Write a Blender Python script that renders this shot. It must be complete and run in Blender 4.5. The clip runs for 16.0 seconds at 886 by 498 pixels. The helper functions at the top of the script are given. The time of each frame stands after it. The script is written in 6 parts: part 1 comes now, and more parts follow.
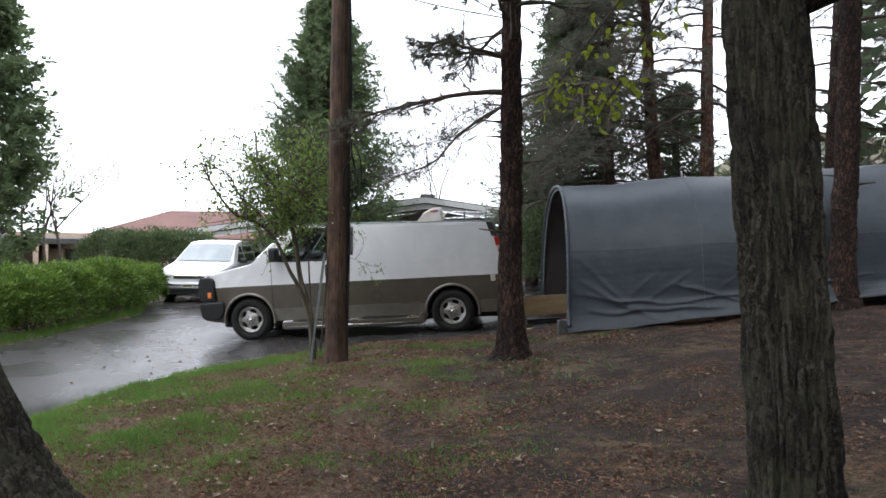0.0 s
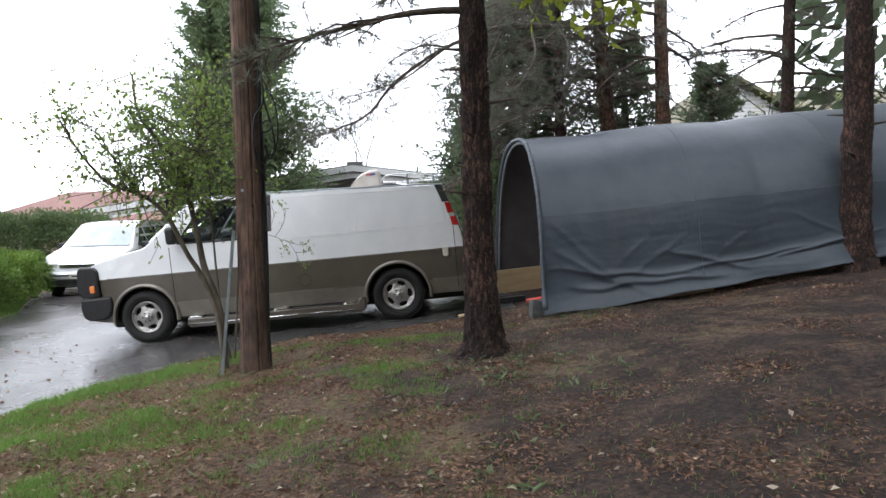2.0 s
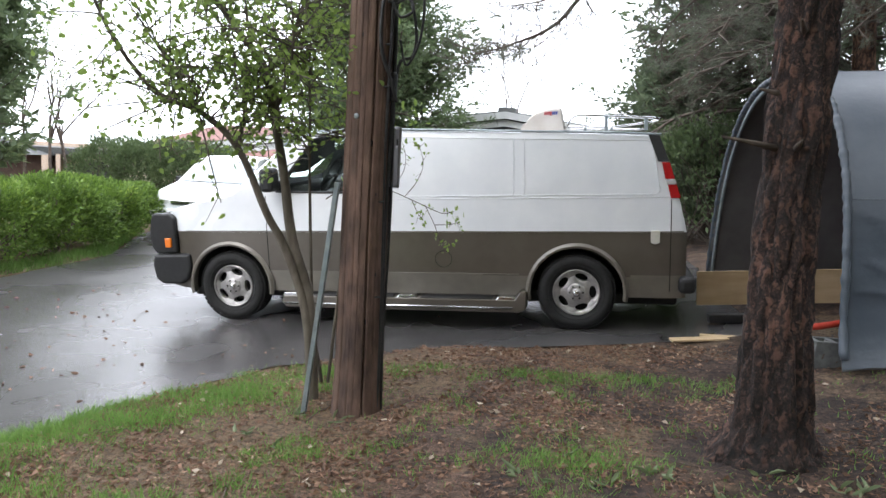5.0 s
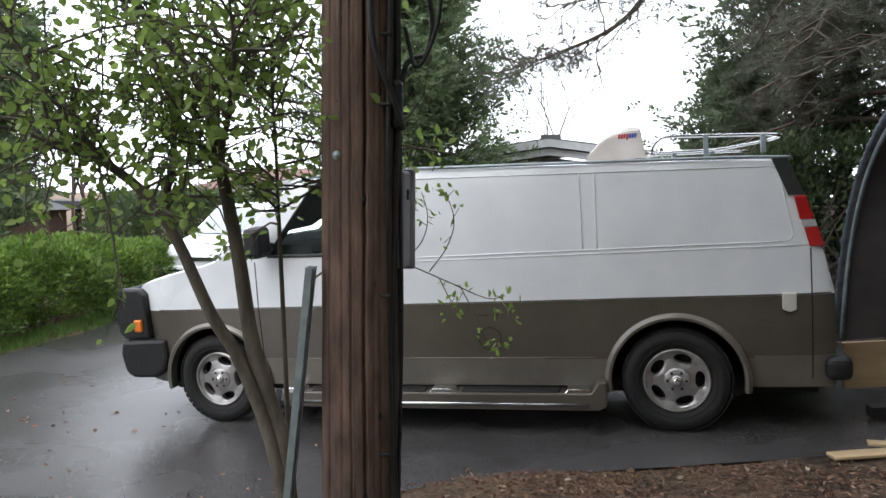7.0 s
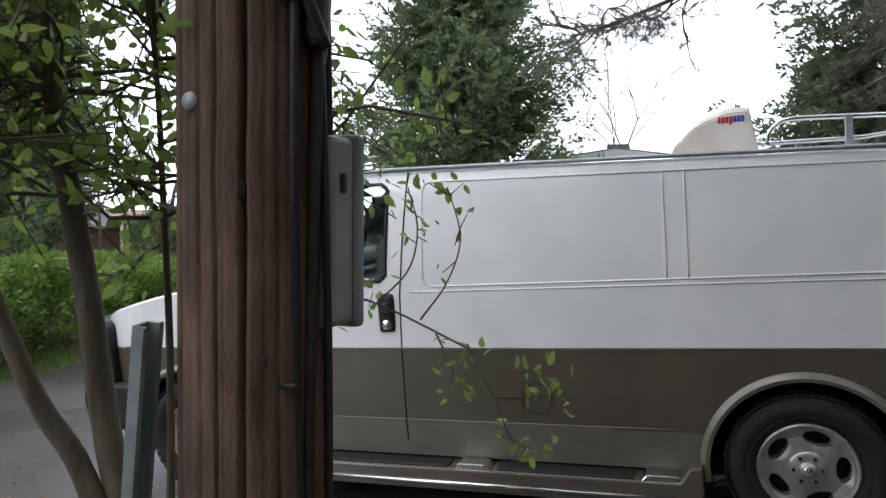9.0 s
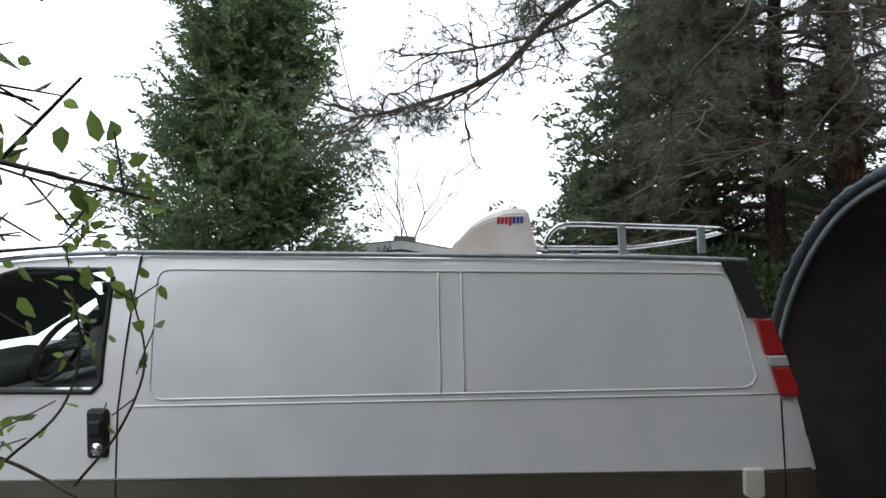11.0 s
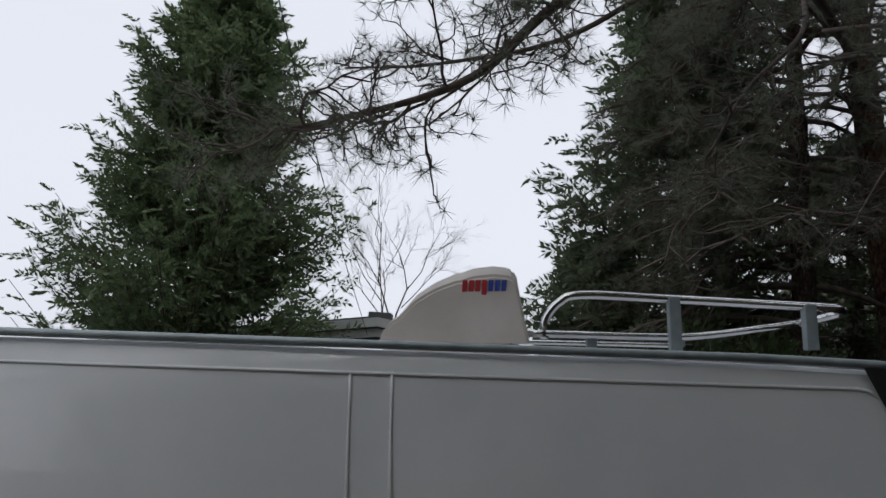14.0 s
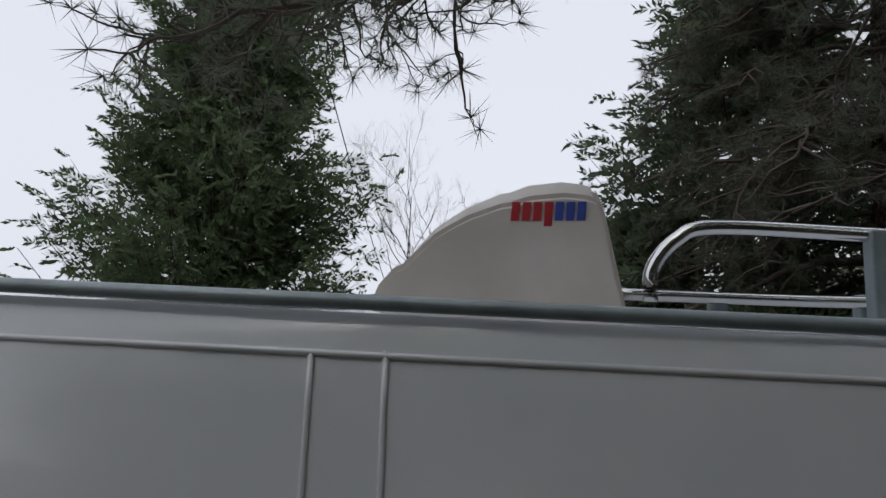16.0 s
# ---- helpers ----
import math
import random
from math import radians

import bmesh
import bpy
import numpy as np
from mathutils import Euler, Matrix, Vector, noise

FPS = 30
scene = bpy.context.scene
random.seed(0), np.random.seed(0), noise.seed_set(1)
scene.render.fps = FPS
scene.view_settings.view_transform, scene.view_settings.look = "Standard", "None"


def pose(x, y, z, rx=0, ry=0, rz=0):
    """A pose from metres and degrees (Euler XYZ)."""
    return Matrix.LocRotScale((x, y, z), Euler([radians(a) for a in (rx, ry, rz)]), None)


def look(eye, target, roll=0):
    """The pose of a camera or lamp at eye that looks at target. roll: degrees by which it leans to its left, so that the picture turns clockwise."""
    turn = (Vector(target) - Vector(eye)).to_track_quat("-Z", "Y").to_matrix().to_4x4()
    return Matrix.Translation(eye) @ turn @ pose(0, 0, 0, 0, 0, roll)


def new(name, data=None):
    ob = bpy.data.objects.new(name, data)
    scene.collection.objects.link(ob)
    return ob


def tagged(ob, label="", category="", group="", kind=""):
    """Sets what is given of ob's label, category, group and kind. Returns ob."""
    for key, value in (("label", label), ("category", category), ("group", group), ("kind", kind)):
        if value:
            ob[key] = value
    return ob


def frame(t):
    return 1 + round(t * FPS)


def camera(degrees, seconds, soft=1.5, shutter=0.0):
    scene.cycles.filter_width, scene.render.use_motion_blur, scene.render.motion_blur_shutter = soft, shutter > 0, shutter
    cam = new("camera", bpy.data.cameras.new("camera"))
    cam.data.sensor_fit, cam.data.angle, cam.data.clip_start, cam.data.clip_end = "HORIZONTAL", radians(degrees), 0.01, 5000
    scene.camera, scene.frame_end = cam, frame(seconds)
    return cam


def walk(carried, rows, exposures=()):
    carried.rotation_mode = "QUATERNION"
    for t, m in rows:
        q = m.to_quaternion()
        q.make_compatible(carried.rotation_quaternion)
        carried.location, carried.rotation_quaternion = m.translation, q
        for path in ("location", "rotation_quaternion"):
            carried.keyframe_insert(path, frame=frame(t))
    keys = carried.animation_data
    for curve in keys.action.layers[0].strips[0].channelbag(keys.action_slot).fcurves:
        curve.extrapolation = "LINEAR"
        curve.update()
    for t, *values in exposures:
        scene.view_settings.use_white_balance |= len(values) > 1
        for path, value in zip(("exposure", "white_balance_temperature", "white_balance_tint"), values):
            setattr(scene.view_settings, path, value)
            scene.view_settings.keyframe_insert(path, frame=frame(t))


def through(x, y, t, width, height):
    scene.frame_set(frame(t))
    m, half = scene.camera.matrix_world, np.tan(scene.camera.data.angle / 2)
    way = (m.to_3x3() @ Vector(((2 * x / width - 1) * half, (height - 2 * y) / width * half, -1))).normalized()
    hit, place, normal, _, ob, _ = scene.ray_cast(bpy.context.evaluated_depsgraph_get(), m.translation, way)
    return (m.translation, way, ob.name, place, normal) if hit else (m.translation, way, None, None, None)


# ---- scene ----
cam = camera(64.5, 16.0)
PATH = [
    (0, (1.282, -11.818, 1.665), (1.031, -9.834, 1.629), 1.05),
    (0.5, (1.081, -11.375, 1.641), (0.995, -9.377, 1.630), 0.24),
    (1, (0.981, -10.879, 1.608), (0.956, -8.880, 1.546), 0.60),
    (1.5, (0.981, -10.260, 1.636), (0.894, -8.266, 1.508), 1.39),
    (2, (0.800, -9.798, 1.596), (0.761, -7.802, 1.480), -1.12),
    (2.5, (0.691, -9.263, 1.599), (0.672, -7.266, 1.493), 1.83),
    (3, (0.556, -8.765, 1.550), (0.410, -6.781, 1.341), 2.21),
    (3.5, (0.402, -8.251, 1.560), (0.110, -6.291, 1.289), -0.66),
    (4, (0.319, -7.680, 1.587), (-0.061, -5.736, 1.312), 1.73),
    (4.5, (0.188, -7.191, 1.561), (-0.208, -5.249, 1.294), 3.08),
    (7, (-0.339, -4.975, 1.689), (-0.865, -3.052, 1.527), 0.44),
    (7.5, (-0.425, -4.599, 1.666), (-1.032, -2.700, 1.510), -1.32),
    (8, (-0.562, -4.223, 1.674), (-1.204, -2.333, 1.536), -0.07),
    (8.5, (-0.525, -3.970, 1.616), (-1.192, -2.089, 1.487), -1.29),
    (9, (-0.516, -3.638, 1.628), (-1.216, -1.768, 1.515), 0.42),
    (9.5, (-0.501, -3.393, 1.633), (-1.032, -1.472, 1.475), 2.77),
    (10, (-0.533, -3.189, 1.622), (-0.899, -1.223, 1.589), 2.77),
    (12.5, (-0.464, -3.020, 1.891), (-0.450, -1.030, 2.091), 4.39),
    (13, (-0.447, -2.742, 1.918), (-0.484, -0.753, 2.115), 4.42),
    (13.5, (-0.395, -2.231, 1.852), (-0.484, -0.253, 2.137), 4.46),
    (14, (-0.428, -1.722, 1.823), (-0.536, 0.241, 2.192), 4.07),
    (14.5, (-0.458, -1.314, 1.822), (-0.602, 0.634, 2.252), 4.74),
    (15, (-0.484, -1.001, 1.848), (-0.643, 0.944, 2.288), 4.92),
    (15.5, (-0.484, -0.925, 1.867), (-0.667, 1.038, 2.202), 5.21),
    (16, (-0.471, -0.919, 1.835), (-0.663, 1.048, 2.142), 5.05),
]
EXPOSURES = [(0, -0.38), (1.5, -0.15), (3.0, 0.35), (4.5, 0.45), (7, -0.08), (8, -0.24), (9, -0.32), (10.2, -0.5), (12.3, -1.05), (13.5, -1.6), (14.5, -1.92), (16, -1.86)]
walk(cam, [(t, look(eye, target, roll)) for t, eye, target, roll in PATH], EXPOSURES)

# ---- world and light ----
world = bpy.data.worlds.new("overcast")
scene.world = world
world.use_nodes = True
wn, wl = world.node_tree.nodes, world.node_tree.links
sky = wn.new("ShaderNodeTexSky")
sky.sky_type = 'NISHITA'
sky.sun_disc = False
sky.sun_elevation, sky.sun_rotation = radians(48), radians(200)
sky.air_density, sky.dust_density = 1.5, 4.0
SKY_GREY = wn.new("ShaderNodeHueSaturation")
SKY_GREY.inputs["Saturation"].default_value = 0.25
cloud = wn.new("ShaderNodeMix")
cloud.data_type = 'RGBA'
cloud.inputs[0].default_value = 0.8
cloud.inputs[7].default_value = (11.6, 12.1, 13.5, 1)
wl.new(sky.outputs[0], SKY_GREY.inputs["Color"])
wl.new(SKY_GREY.outputs[0], cloud.inputs[6])
wl.new(cloud.outputs[2], wn["Background"].inputs[0])
wn["Background"].inputs[1].default_value = 0.28
sun = new("sun", bpy.data.lights.new("sun", 'SUN'))
sun.data.energy, sun.data.angle, sun.data.color = 0.7, radians(25), (1.0, 0.97, 0.92)
sun.matrix_world = look((-6, -14, 22), (0, 0, 0))


# ---- helpers of this scene ----
def rng(seed):
    return np.random.default_rng(seed)


def ramp(nt, stops):
    r = nt.nodes.new("ShaderNodeValToRGB")
    el = r.color_ramp.elements
    while len(el) < len(stops):
        el.new(0.5)
    for e, (p, c) in zip(el, stops):
        e.position, e.color = p, (*c, 1)
    return r


def noise_node(nt, coord, scale, detail=5, rough=0.6, stretch=None):
    n = nt.nodes.new("ShaderNodeTexNoise")
    n.inputs["Scale"].default_value, n.inputs["Detail"].default_value, n.inputs["Roughness"].default_value = scale, detail, rough
    if stretch:
        mp = nt.nodes.new("ShaderNodeMapping")
        mp.inputs["Scale"].default_value = stretch
        nt.links.new(coord, mp.inputs[0])
        coord = mp.outputs[0]
    nt.links.new(coord, n.inputs["Vector"])
    return n


def mat(name, c1, c2, scale=6.0, rough=0.6, metal=0.0, bump=0.15, bscale=60.0, big=0.9, stain=0.25, stretch=None,
        coat=0.0, rvar=0.1, lo=0.35, hi=0.65, rand=0.0, dist=0.01):
    """Two tones by a fine noise, stains by a wide one, relief by a third."""
    m = bpy.data.materials.new(name)
    m.use_nodes = True
    nt = m.node_tree
    b = nt.nodes["Principled BSDF"]
    co = nt.nodes.new("ShaderNodeTexCoord").outputs["Object"]
    n1 = noise_node(nt, co, scale, stretch=stretch)
    r1 = ramp(nt, [(lo, c1), (hi, c2)])
    nt.links.new(n1.outputs[0], r1.inputs[0])
    n2 = noise_node(nt, co, big, 3)
    r2 = ramp(nt, [(0.35, (1 - stain,) * 3), (0.7, (1, 1, 1))])
    nt.links.new(n2.outputs[0], r2.inputs[0])
    mx = nt.nodes.new("ShaderNodeMix")
    mx.data_type, mx.blend_type = 'RGBA', 'MULTIPLY'
    mx.inputs[0].default_value = 1
    nt.links.new(r1.outputs[0], mx.inputs[6])
    nt.links.new(r2.outputs[0], mx.inputs[7])
    out = mx.outputs[2]
    if rand:
        oi = nt.nodes.new("ShaderNodeObjectInfo")
        hs = nt.nodes.new("ShaderNodeHueSaturation")
        mr = nt.nodes.new("ShaderNodeMapRange")
        mr.inputs[3].default_value, mr.inputs[4].default_value = 1 - rand, 1 + rand
        nt.links.new(oi.outputs["Random"], mr.inputs[0])
        nt.links.new(mr.outputs[0], hs.inputs["Value"])
        nt.links.new(out, hs.inputs["Color"])
        out = hs.outputs[0]
    nt.links.new(out, b.inputs["Base Color"])
    rr = nt.nodes.new("ShaderNodeMapRange")
    rr.inputs[3].default_value, rr.inputs[4].default_value = max(0.02, rough - rvar), min(1, rough + rvar)
    nt.links.new(n2.outputs[0], rr.inputs[0])
    nt.links.new(rr.outputs[0], b.inputs["Roughness"])
    b.inputs["Metallic"].default_value = metal
    b.inputs["Coat Weight"].default_value = coat
    b.inputs["Coat Roughness"].default_value = 0.05
    if bump:
        n3 = noise_node(nt, co, bscale, 6, 0.65, stretch)
        bp = nt.nodes.new("ShaderNodeBump")
        bp.inputs["Strength"].default_value, bp.inputs["Distance"].default_value = bump, dist
        nt.links.new(n3.outputs[0], bp.inputs["Height"])
        nt.links.new(bp.outputs[0], b.inputs["Normal"])
    return m


def leaf_mat(name, dark, light, tip=None, through=0.35, rough=0.55):
    """Foliage: each leaf its own tone, some light passing through."""
    m = bpy.data.materials.new(name)
    m.use_nodes = True
    nt = m.node_tree
    b = nt.nodes["Principled BSDF"]
    g = nt.nodes.new("ShaderNodeNewGeometry")
    co = nt.nodes.new("ShaderNodeTexCoord").outputs["Object"]
    r = ramp(nt, [(0.0, dark), (0.75, light), (1.0, tip or light)])
    n = noise_node(nt, co, 1.3, 3)
    ad = nt.nodes.new("ShaderNodeMath")
    ad.operation = 'MULTIPLY_ADD'
    ad.inputs[1].default_value = 0.55
    nt.links.new(g.outputs["Random Per Island"], ad.inputs[0])
    m2 = nt.nodes.new("ShaderNodeMath")
    m2.operation = 'MULTIPLY'
    m2.inputs[1].default_value = 0.55
    nt.links.new(n.outputs[0], m2.inputs[0])
    nt.links.new(m2.outputs[0], ad.inputs[2])
    nt.links.new(ad.outputs[0], r.inputs[0])
    nt.links.new(r.outputs[0], b.inputs["Base Color"])
    b.inputs["Roughness"].default_value = rough
    t = nt.nodes.new("ShaderNodeBsdfTranslucent")
    nt.links.new(r.outputs[0], t.inputs[0])
    mx = nt.nodes.new("ShaderNodeMixShader")
    mx.inputs[0].default_value = through
    nt.links.new(b.outputs[0], mx.inputs[1])
    nt.links.new(t.outputs[0], mx.inputs[2])
    nt.links.new(mx.outputs[0], nt.nodes["Material Output"].inputs[0])
    return m


class Soup:
    """Vertices and faces gathered in arrays, for one mesh."""

    def __init__(self):
        self.v, self.f, self.n = [], [], 0

    def add(self, v, f):
        v, f = np.asarray(v, float).reshape(-1, 3), np.asarray(f, int)
        self.v.append(v)
        self.f.append(f + self.n)
        self.n += len(v)

    def mesh(self, name, smooth=False):
        v = np.concatenate(self.v)
        me = bpy.data.meshes.new(name)
        me.vertices.add(len(v))
        me.vertices.foreach_set("co", v.ravel())
        idx = np.concatenate([f.ravel() for f in self.f])
        tot = np.concatenate([np.full(len(f), f.shape[1]) for f in self.f])
        me.loops.add(len(idx))
        me.loops.foreach_set("vertex_index", idx.astype(np.int32))
        me.polygons.add(len(tot))
        me.polygons.foreach_set("loop_start", (np.cumsum(tot) - tot).astype(np.int32))
        me.polygons.foreach_set("loop_total", tot.astype(np.int32))
        me.update(calc_edges=True)
        if smooth:
            me.polygons.foreach_set("use_smooth", np.ones(len(tot), bool))
        return me


def part(name, data, material, parent=None, label="", smooth=False, sharp=None):
    """Links a bmesh, Soup or mesh as one mesh object under a thing."""
    if isinstance(data, Soup):
        me = data.mesh(name, smooth)
    elif isinstance(data, bmesh.types.BMesh):
        me = bpy.data.meshes.new(name)
        data.to_mesh(me)
        data.free()
    else:
        me = data
    if smooth or sharp:
        me.polygons.foreach_set("use_smooth", np.ones(len(me.polygons), bool))
        me.set_sharp_from_angle(angle=radians(sharp or 180))
    for m in (material if isinstance(material, (list, tuple)) else [material]):
        if len(me.materials) < (len(material) if isinstance(material, (list, tuple)) else 1):
            me.materials.append(m)
    ob = new(name, me)
    if parent:
        ob.parent = parent
    if label:
        ob["label"] = label
    return ob


def thing(name, label, category, group="", m=None):
    e = new(name)
    e.empty_display_size = 0.2
    if m is not None:
        e.matrix_world = m
    return tagged(e, label, category, group)


def tube(soup, pts, radii, sides=8, cap=True):
    p = np.asarray(pts, float)
    r = np.broadcast_to(np.asarray(radii, float), (len(p),))
    d = np.gradient(p, axis=0)
    d /= np.linalg.norm(d, axis=1)[:, None] + 1e-9
    up = np.array([0.0, 0, 1]) if abs(d[:, 2]).mean() < 0.8 else np.array([1.0, 0, 0])
    a = np.cross(d, up)
    a /= np.linalg.norm(a, axis=1)[:, None] + 1e-9
    b = np.cross(d, a)
    th = np.linspace(0, 2 * np.pi, sides, endpoint=False)
    ring = a[:, None] * np.cos(th)[None, :, None] + b[:, None] * np.sin(th)[None, :, None]
    v = (p[:, None] + ring * r[:, None, None]).reshape(-1, 3)
    i, j = np.meshgrid(np.arange(len(p) - 1), np.arange(sides), indexing='ij')
    k = (j + 1) % sides
    f = np.stack([i * sides + j, i * sides + k, (i + 1) * sides + k, (i + 1) * sides + j], -1).reshape(-1, 4)
    soup.add(v, f)
    if cap:
        n = len(v)
        soup.n -= n
        for e, o in ((0, -1), (len(p) - 1, 1)):
            q = np.arange(sides) + e * sides
            soup.f.append((q[::-1] if o < 0 else q)[None] + soup.n)
        soup.n += n
    return ring


def spline(pts, n=24):
    """A smooth line through the points."""
    p = np.asarray(pts, float)
    q = np.vstack([2 * p[0] - p[1], p, 2 * p[-1] - p[-2]])
    out = []
    for i in range(1, len(q) - 2):
        t = np.linspace(0, 1, max(2, n // (len(p) - 1)), endpoint=False)[:, None]
        a, b, c, d = q[i - 1:i + 3]
        out.append(0.5 * (2 * b + (c - a) * t + (2 * a - 5 * b + 4 * c - d) * t ** 2 + (3 * b - a - 3 * c + d) * t ** 3))
    out.append(p[-1:])
    return np.vstack(out)


def unit(v):
    return v / (np.linalg.norm(v, axis=-1, keepdims=True) + 1e-9)


def leaves(soup, at, way, length, width, R, fold=0.0):
    """A four-cornered leaf at each place, pointing along way."""
    n = len(at)
    way = unit(way)
    side = unit(np.cross(way, R.normal(size=(n, 3))))
    L = (length * R.uniform(0.6, 1.3, n))[:, None]
    W = (width * R.uniform(0.6, 1.3, n))[:, None]
    mid = at + way * L * 0.45
    nor = np.cross(way, side)
    v = np.stack([at, mid + side * W * 0.5 + nor * fold * W, at + way * L, mid - side * W * 0.5 + nor * fold * W], 1)
    f = np.arange(4 * n).reshape(n, 4)
    soup.add(v, f)


def oval_leaves(soup, at, way, length, width, R, curl=0.15):
    """A six-cornered pointed leaf at each place, bent along its length."""
    n = len(at)
    way = unit(way)
    side = unit(np.cross(way, R.normal(size=(n, 3))))
    nor = np.cross(way, side)
    L = (length * R.uniform(0.6, 1.3, n))[:, None]
    W = (width * R.uniform(0.7, 1.2, n))[:, None] * 0.5
    a, b = at + way * L * 0.25 + nor * L * curl * 0.4, at + way * L * 0.62 + nor * L * curl * 0.5
    v = np.stack([at, a + side * W * 0.95, b + side * W * 0.85, at + way * L - nor * L * curl * 0.2, b - side * W * 0.85, a - side * W * 0.95], 1)
    i = np.arange(n)[:, None] * 6
    soup.add(v, np.concatenate([i + (0, 1, 2, 3), i + (0, 3, 4, 5)], 1).reshape(-1, 4))


def needles(soup, at, way, length, width, count, R, spread=0.8):
    """Tufts of thin needles."""
    n = len(at) * count
    a = np.repeat(at, count, 0)
    w = unit(np.repeat(unit(way), count, 0) * (1 - spread * 0.5) + R.normal(size=(n, 3)) * spread * 0.6)
    s = unit(np.cross(w, R.normal(size=(n, 3)))) * width * 0.5
    L = (length * R.uniform(0.7, 1.2, n))[:, None]
    v = np.stack([a - s, a + s, a + w * L], 1)
    soup.add(v, np.arange(3 * n).reshape(n, 3))


def box(bm, x0, x1, y0, y1, z0, z1, bevel=0.0, seg=2, taper=None):
    r = bmesh.ops.create_cube(bm, size=1)
    vs = r["verts"]
    for v in vs:
        v.co = Vector(((x0 + x1) / 2 + v.co.x * (x1 - x0), (y0 + y1) / 2 + v.co.y * (y1 - y0), (z0 + z1) / 2 + v.co.z * (z1 - z0)))
    if bevel:
        es = list({e for v in vs for e in v.link_edges})
        bmesh.ops.bevel(bm, geom=es, offset=bevel, segments=seg, affect='EDGES', profile=0.5)
    return bm


def boxes(*a, **k):
    bm = bmesh.new()
    for q in a:
        box(bm, *q, **k)
    return bm


def prism(outline, y0, y1, bevel=0.0):
    """An outline in x and z, pulled along y."""
    bm = bmesh.new()
    f = bm.faces.new([bm.verts.new((x, y0, z)) for x, z in outline])
    r = bmesh.ops.extrude_face_region(bm, geom=[f])
    for v in r["geom"]:
        if isinstance(v, bmesh.types.BMVert):
            v.co.y = y1
    bmesh.ops.recalc_face_normals(bm, faces=bm.faces)
    if bevel:
        bmesh.ops.bevel(bm, geom=bm.edges[:], offset=bevel, segments=2, affect='EDGES', profile=0.5)
    return bm


def lathe(profile, seg=40, axis='y'):
    """A profile of (radius, along) turned about the y axis."""
    s = Soup()
    pr = np.array(profile)
    th = np.linspace(0, 2 * np.pi, seg, endpoint=False)
    v = np.stack([pr[:, None, 0] * np.cos(th), np.repeat(pr[:, 1:2], seg, 1), pr[:, None, 0] * np.sin(th)], -1).reshape(-1, 3)
    i, j = np.meshgrid(np.arange(len(pr) - 1), np.arange(seg), indexing='ij')
    k = (j + 1) % seg
    s.add(v, np.stack([i * seg + j, i * seg + k, (i + 1) * seg + k, (i + 1) * seg + j], -1).reshape(-1, 4))
    return s


def height(x, y):
    """The ground: it falls to the street at -x and climbs under the pines at +x."""
    x, y = np.asarray(x, float), np.asarray(y, float)
    z = np.where(x < 0, 0.075 * np.maximum(x, -4), 0.075 * x + 0.0225 * np.minimum(x, 2) ** 2 + 0.045 * np.maximum(x - 2, 0))
    z = z + 0.05 * np.clip(y, 0, 2.2) * np.clip((x + 6) / 2, 0, 1) * np.clip((4 - x) / 2, 0, 1)
    far = np.clip((np.hypot(x, y) - 25) / 30, 0, 1)
    z = np.where(x > 9, 0.075 * 9 + 0.09 + 0.045 * 7 + 0.03 * np.minimum(x - 9, 20), z)
    return z * (1 - far) + -0.35 * far


def road_right(y):
    """Where the asphalt ends towards the lawn and behind the van."""
    y = np.asarray(y, float)
    return np.where(y < -0.47, drive_edge(np.minimum(y, -0.45)), np.minimum(1.6, 0.3 + (y + 0.47) * 4))


def soil_z(x, y):
    """The soil's surface: the ground with its bumps, a little proud of the asphalt."""
    x, y = np.asarray(x, float), np.asarray(y, float)
    left = np.interp(y, [-30, -1, 3.4, 6, 11], [-9.3, -7.35, -7.65, -9.0, -10.3])
    lawn = np.maximum(np.clip((x - road_right(y) + 0.22) / 0.3, 0, 1), np.clip((left - x + 0.15) / 0.3, 0, 1))
    b = 0.016 * np.sin(1.9 * x + 1.1 * y + 1.5 * np.sin(0.7 * y)) + 0.012 * np.sin(3.3 * y - 2.1 * x + 2 * np.sin(1.3 * x)) + 0.006 * np.sin(6.1 * x + 2 * np.sin(4.3 * y)) + 0.005 * np.sin(7.3 * y + 2 * np.sin(3.7 * x))
    return height(x, y) + lawn * (0.045 + b)


def drive_edge(y):
    """Where the asphalt ends towards the lawn, as x over y; it runs on behind the wheels."""
    return np.interp(y, [-30, -12, -5.7, -4.2, -2.6, -1.6, -0.9, -0.45], [-7, -4.6, -3.6, -3.45, -2.9, -2.35, -1.25, 0.3])


# ---- materials ----
WHITE_PAINT = mat("white_van_paint", (0.72, 0.74, 0.765), (0.78, 0.795, 0.81), 3, 0.24, 0, 0.02, 8, 0.7, 0.10, coat=1.0, dist=0.004)
TAUPE_PAINT = mat("taupe_van_paint", (0.098, 0.084, 0.068), (0.120, 0.104, 0.085), 3, 0.32, 0.25, 0.02, 8, 0.8, 0.15, coat=0.6, dist=0.004)
SAND_PAINT = mat("sand_van_paint", (0.165, 0.15, 0.126), (0.205, 0.186, 0.156), 4, 0.4, 0.25, 0.03, 20, 0.8, 0.25, coat=0.3)
BLACK_PLASTIC = mat("black_plastic", (0.007, 0.007, 0.0075), (0.014, 0.014, 0.015), 20, 0.55, 0, 0.1, 200, 1.5, 0.2)
DARK = mat("dark_underside", (0.008, 0.008, 0.008), (0.016, 0.015, 0.014), 10, 0.8, 0, 0.1, 60)
RUBBER = mat("tyre_rubber", (0.009, 0.009, 0.009), (0.017, 0.0165, 0.016), 25, 0.85, 0, 0.2, 120, 3, 0.3)
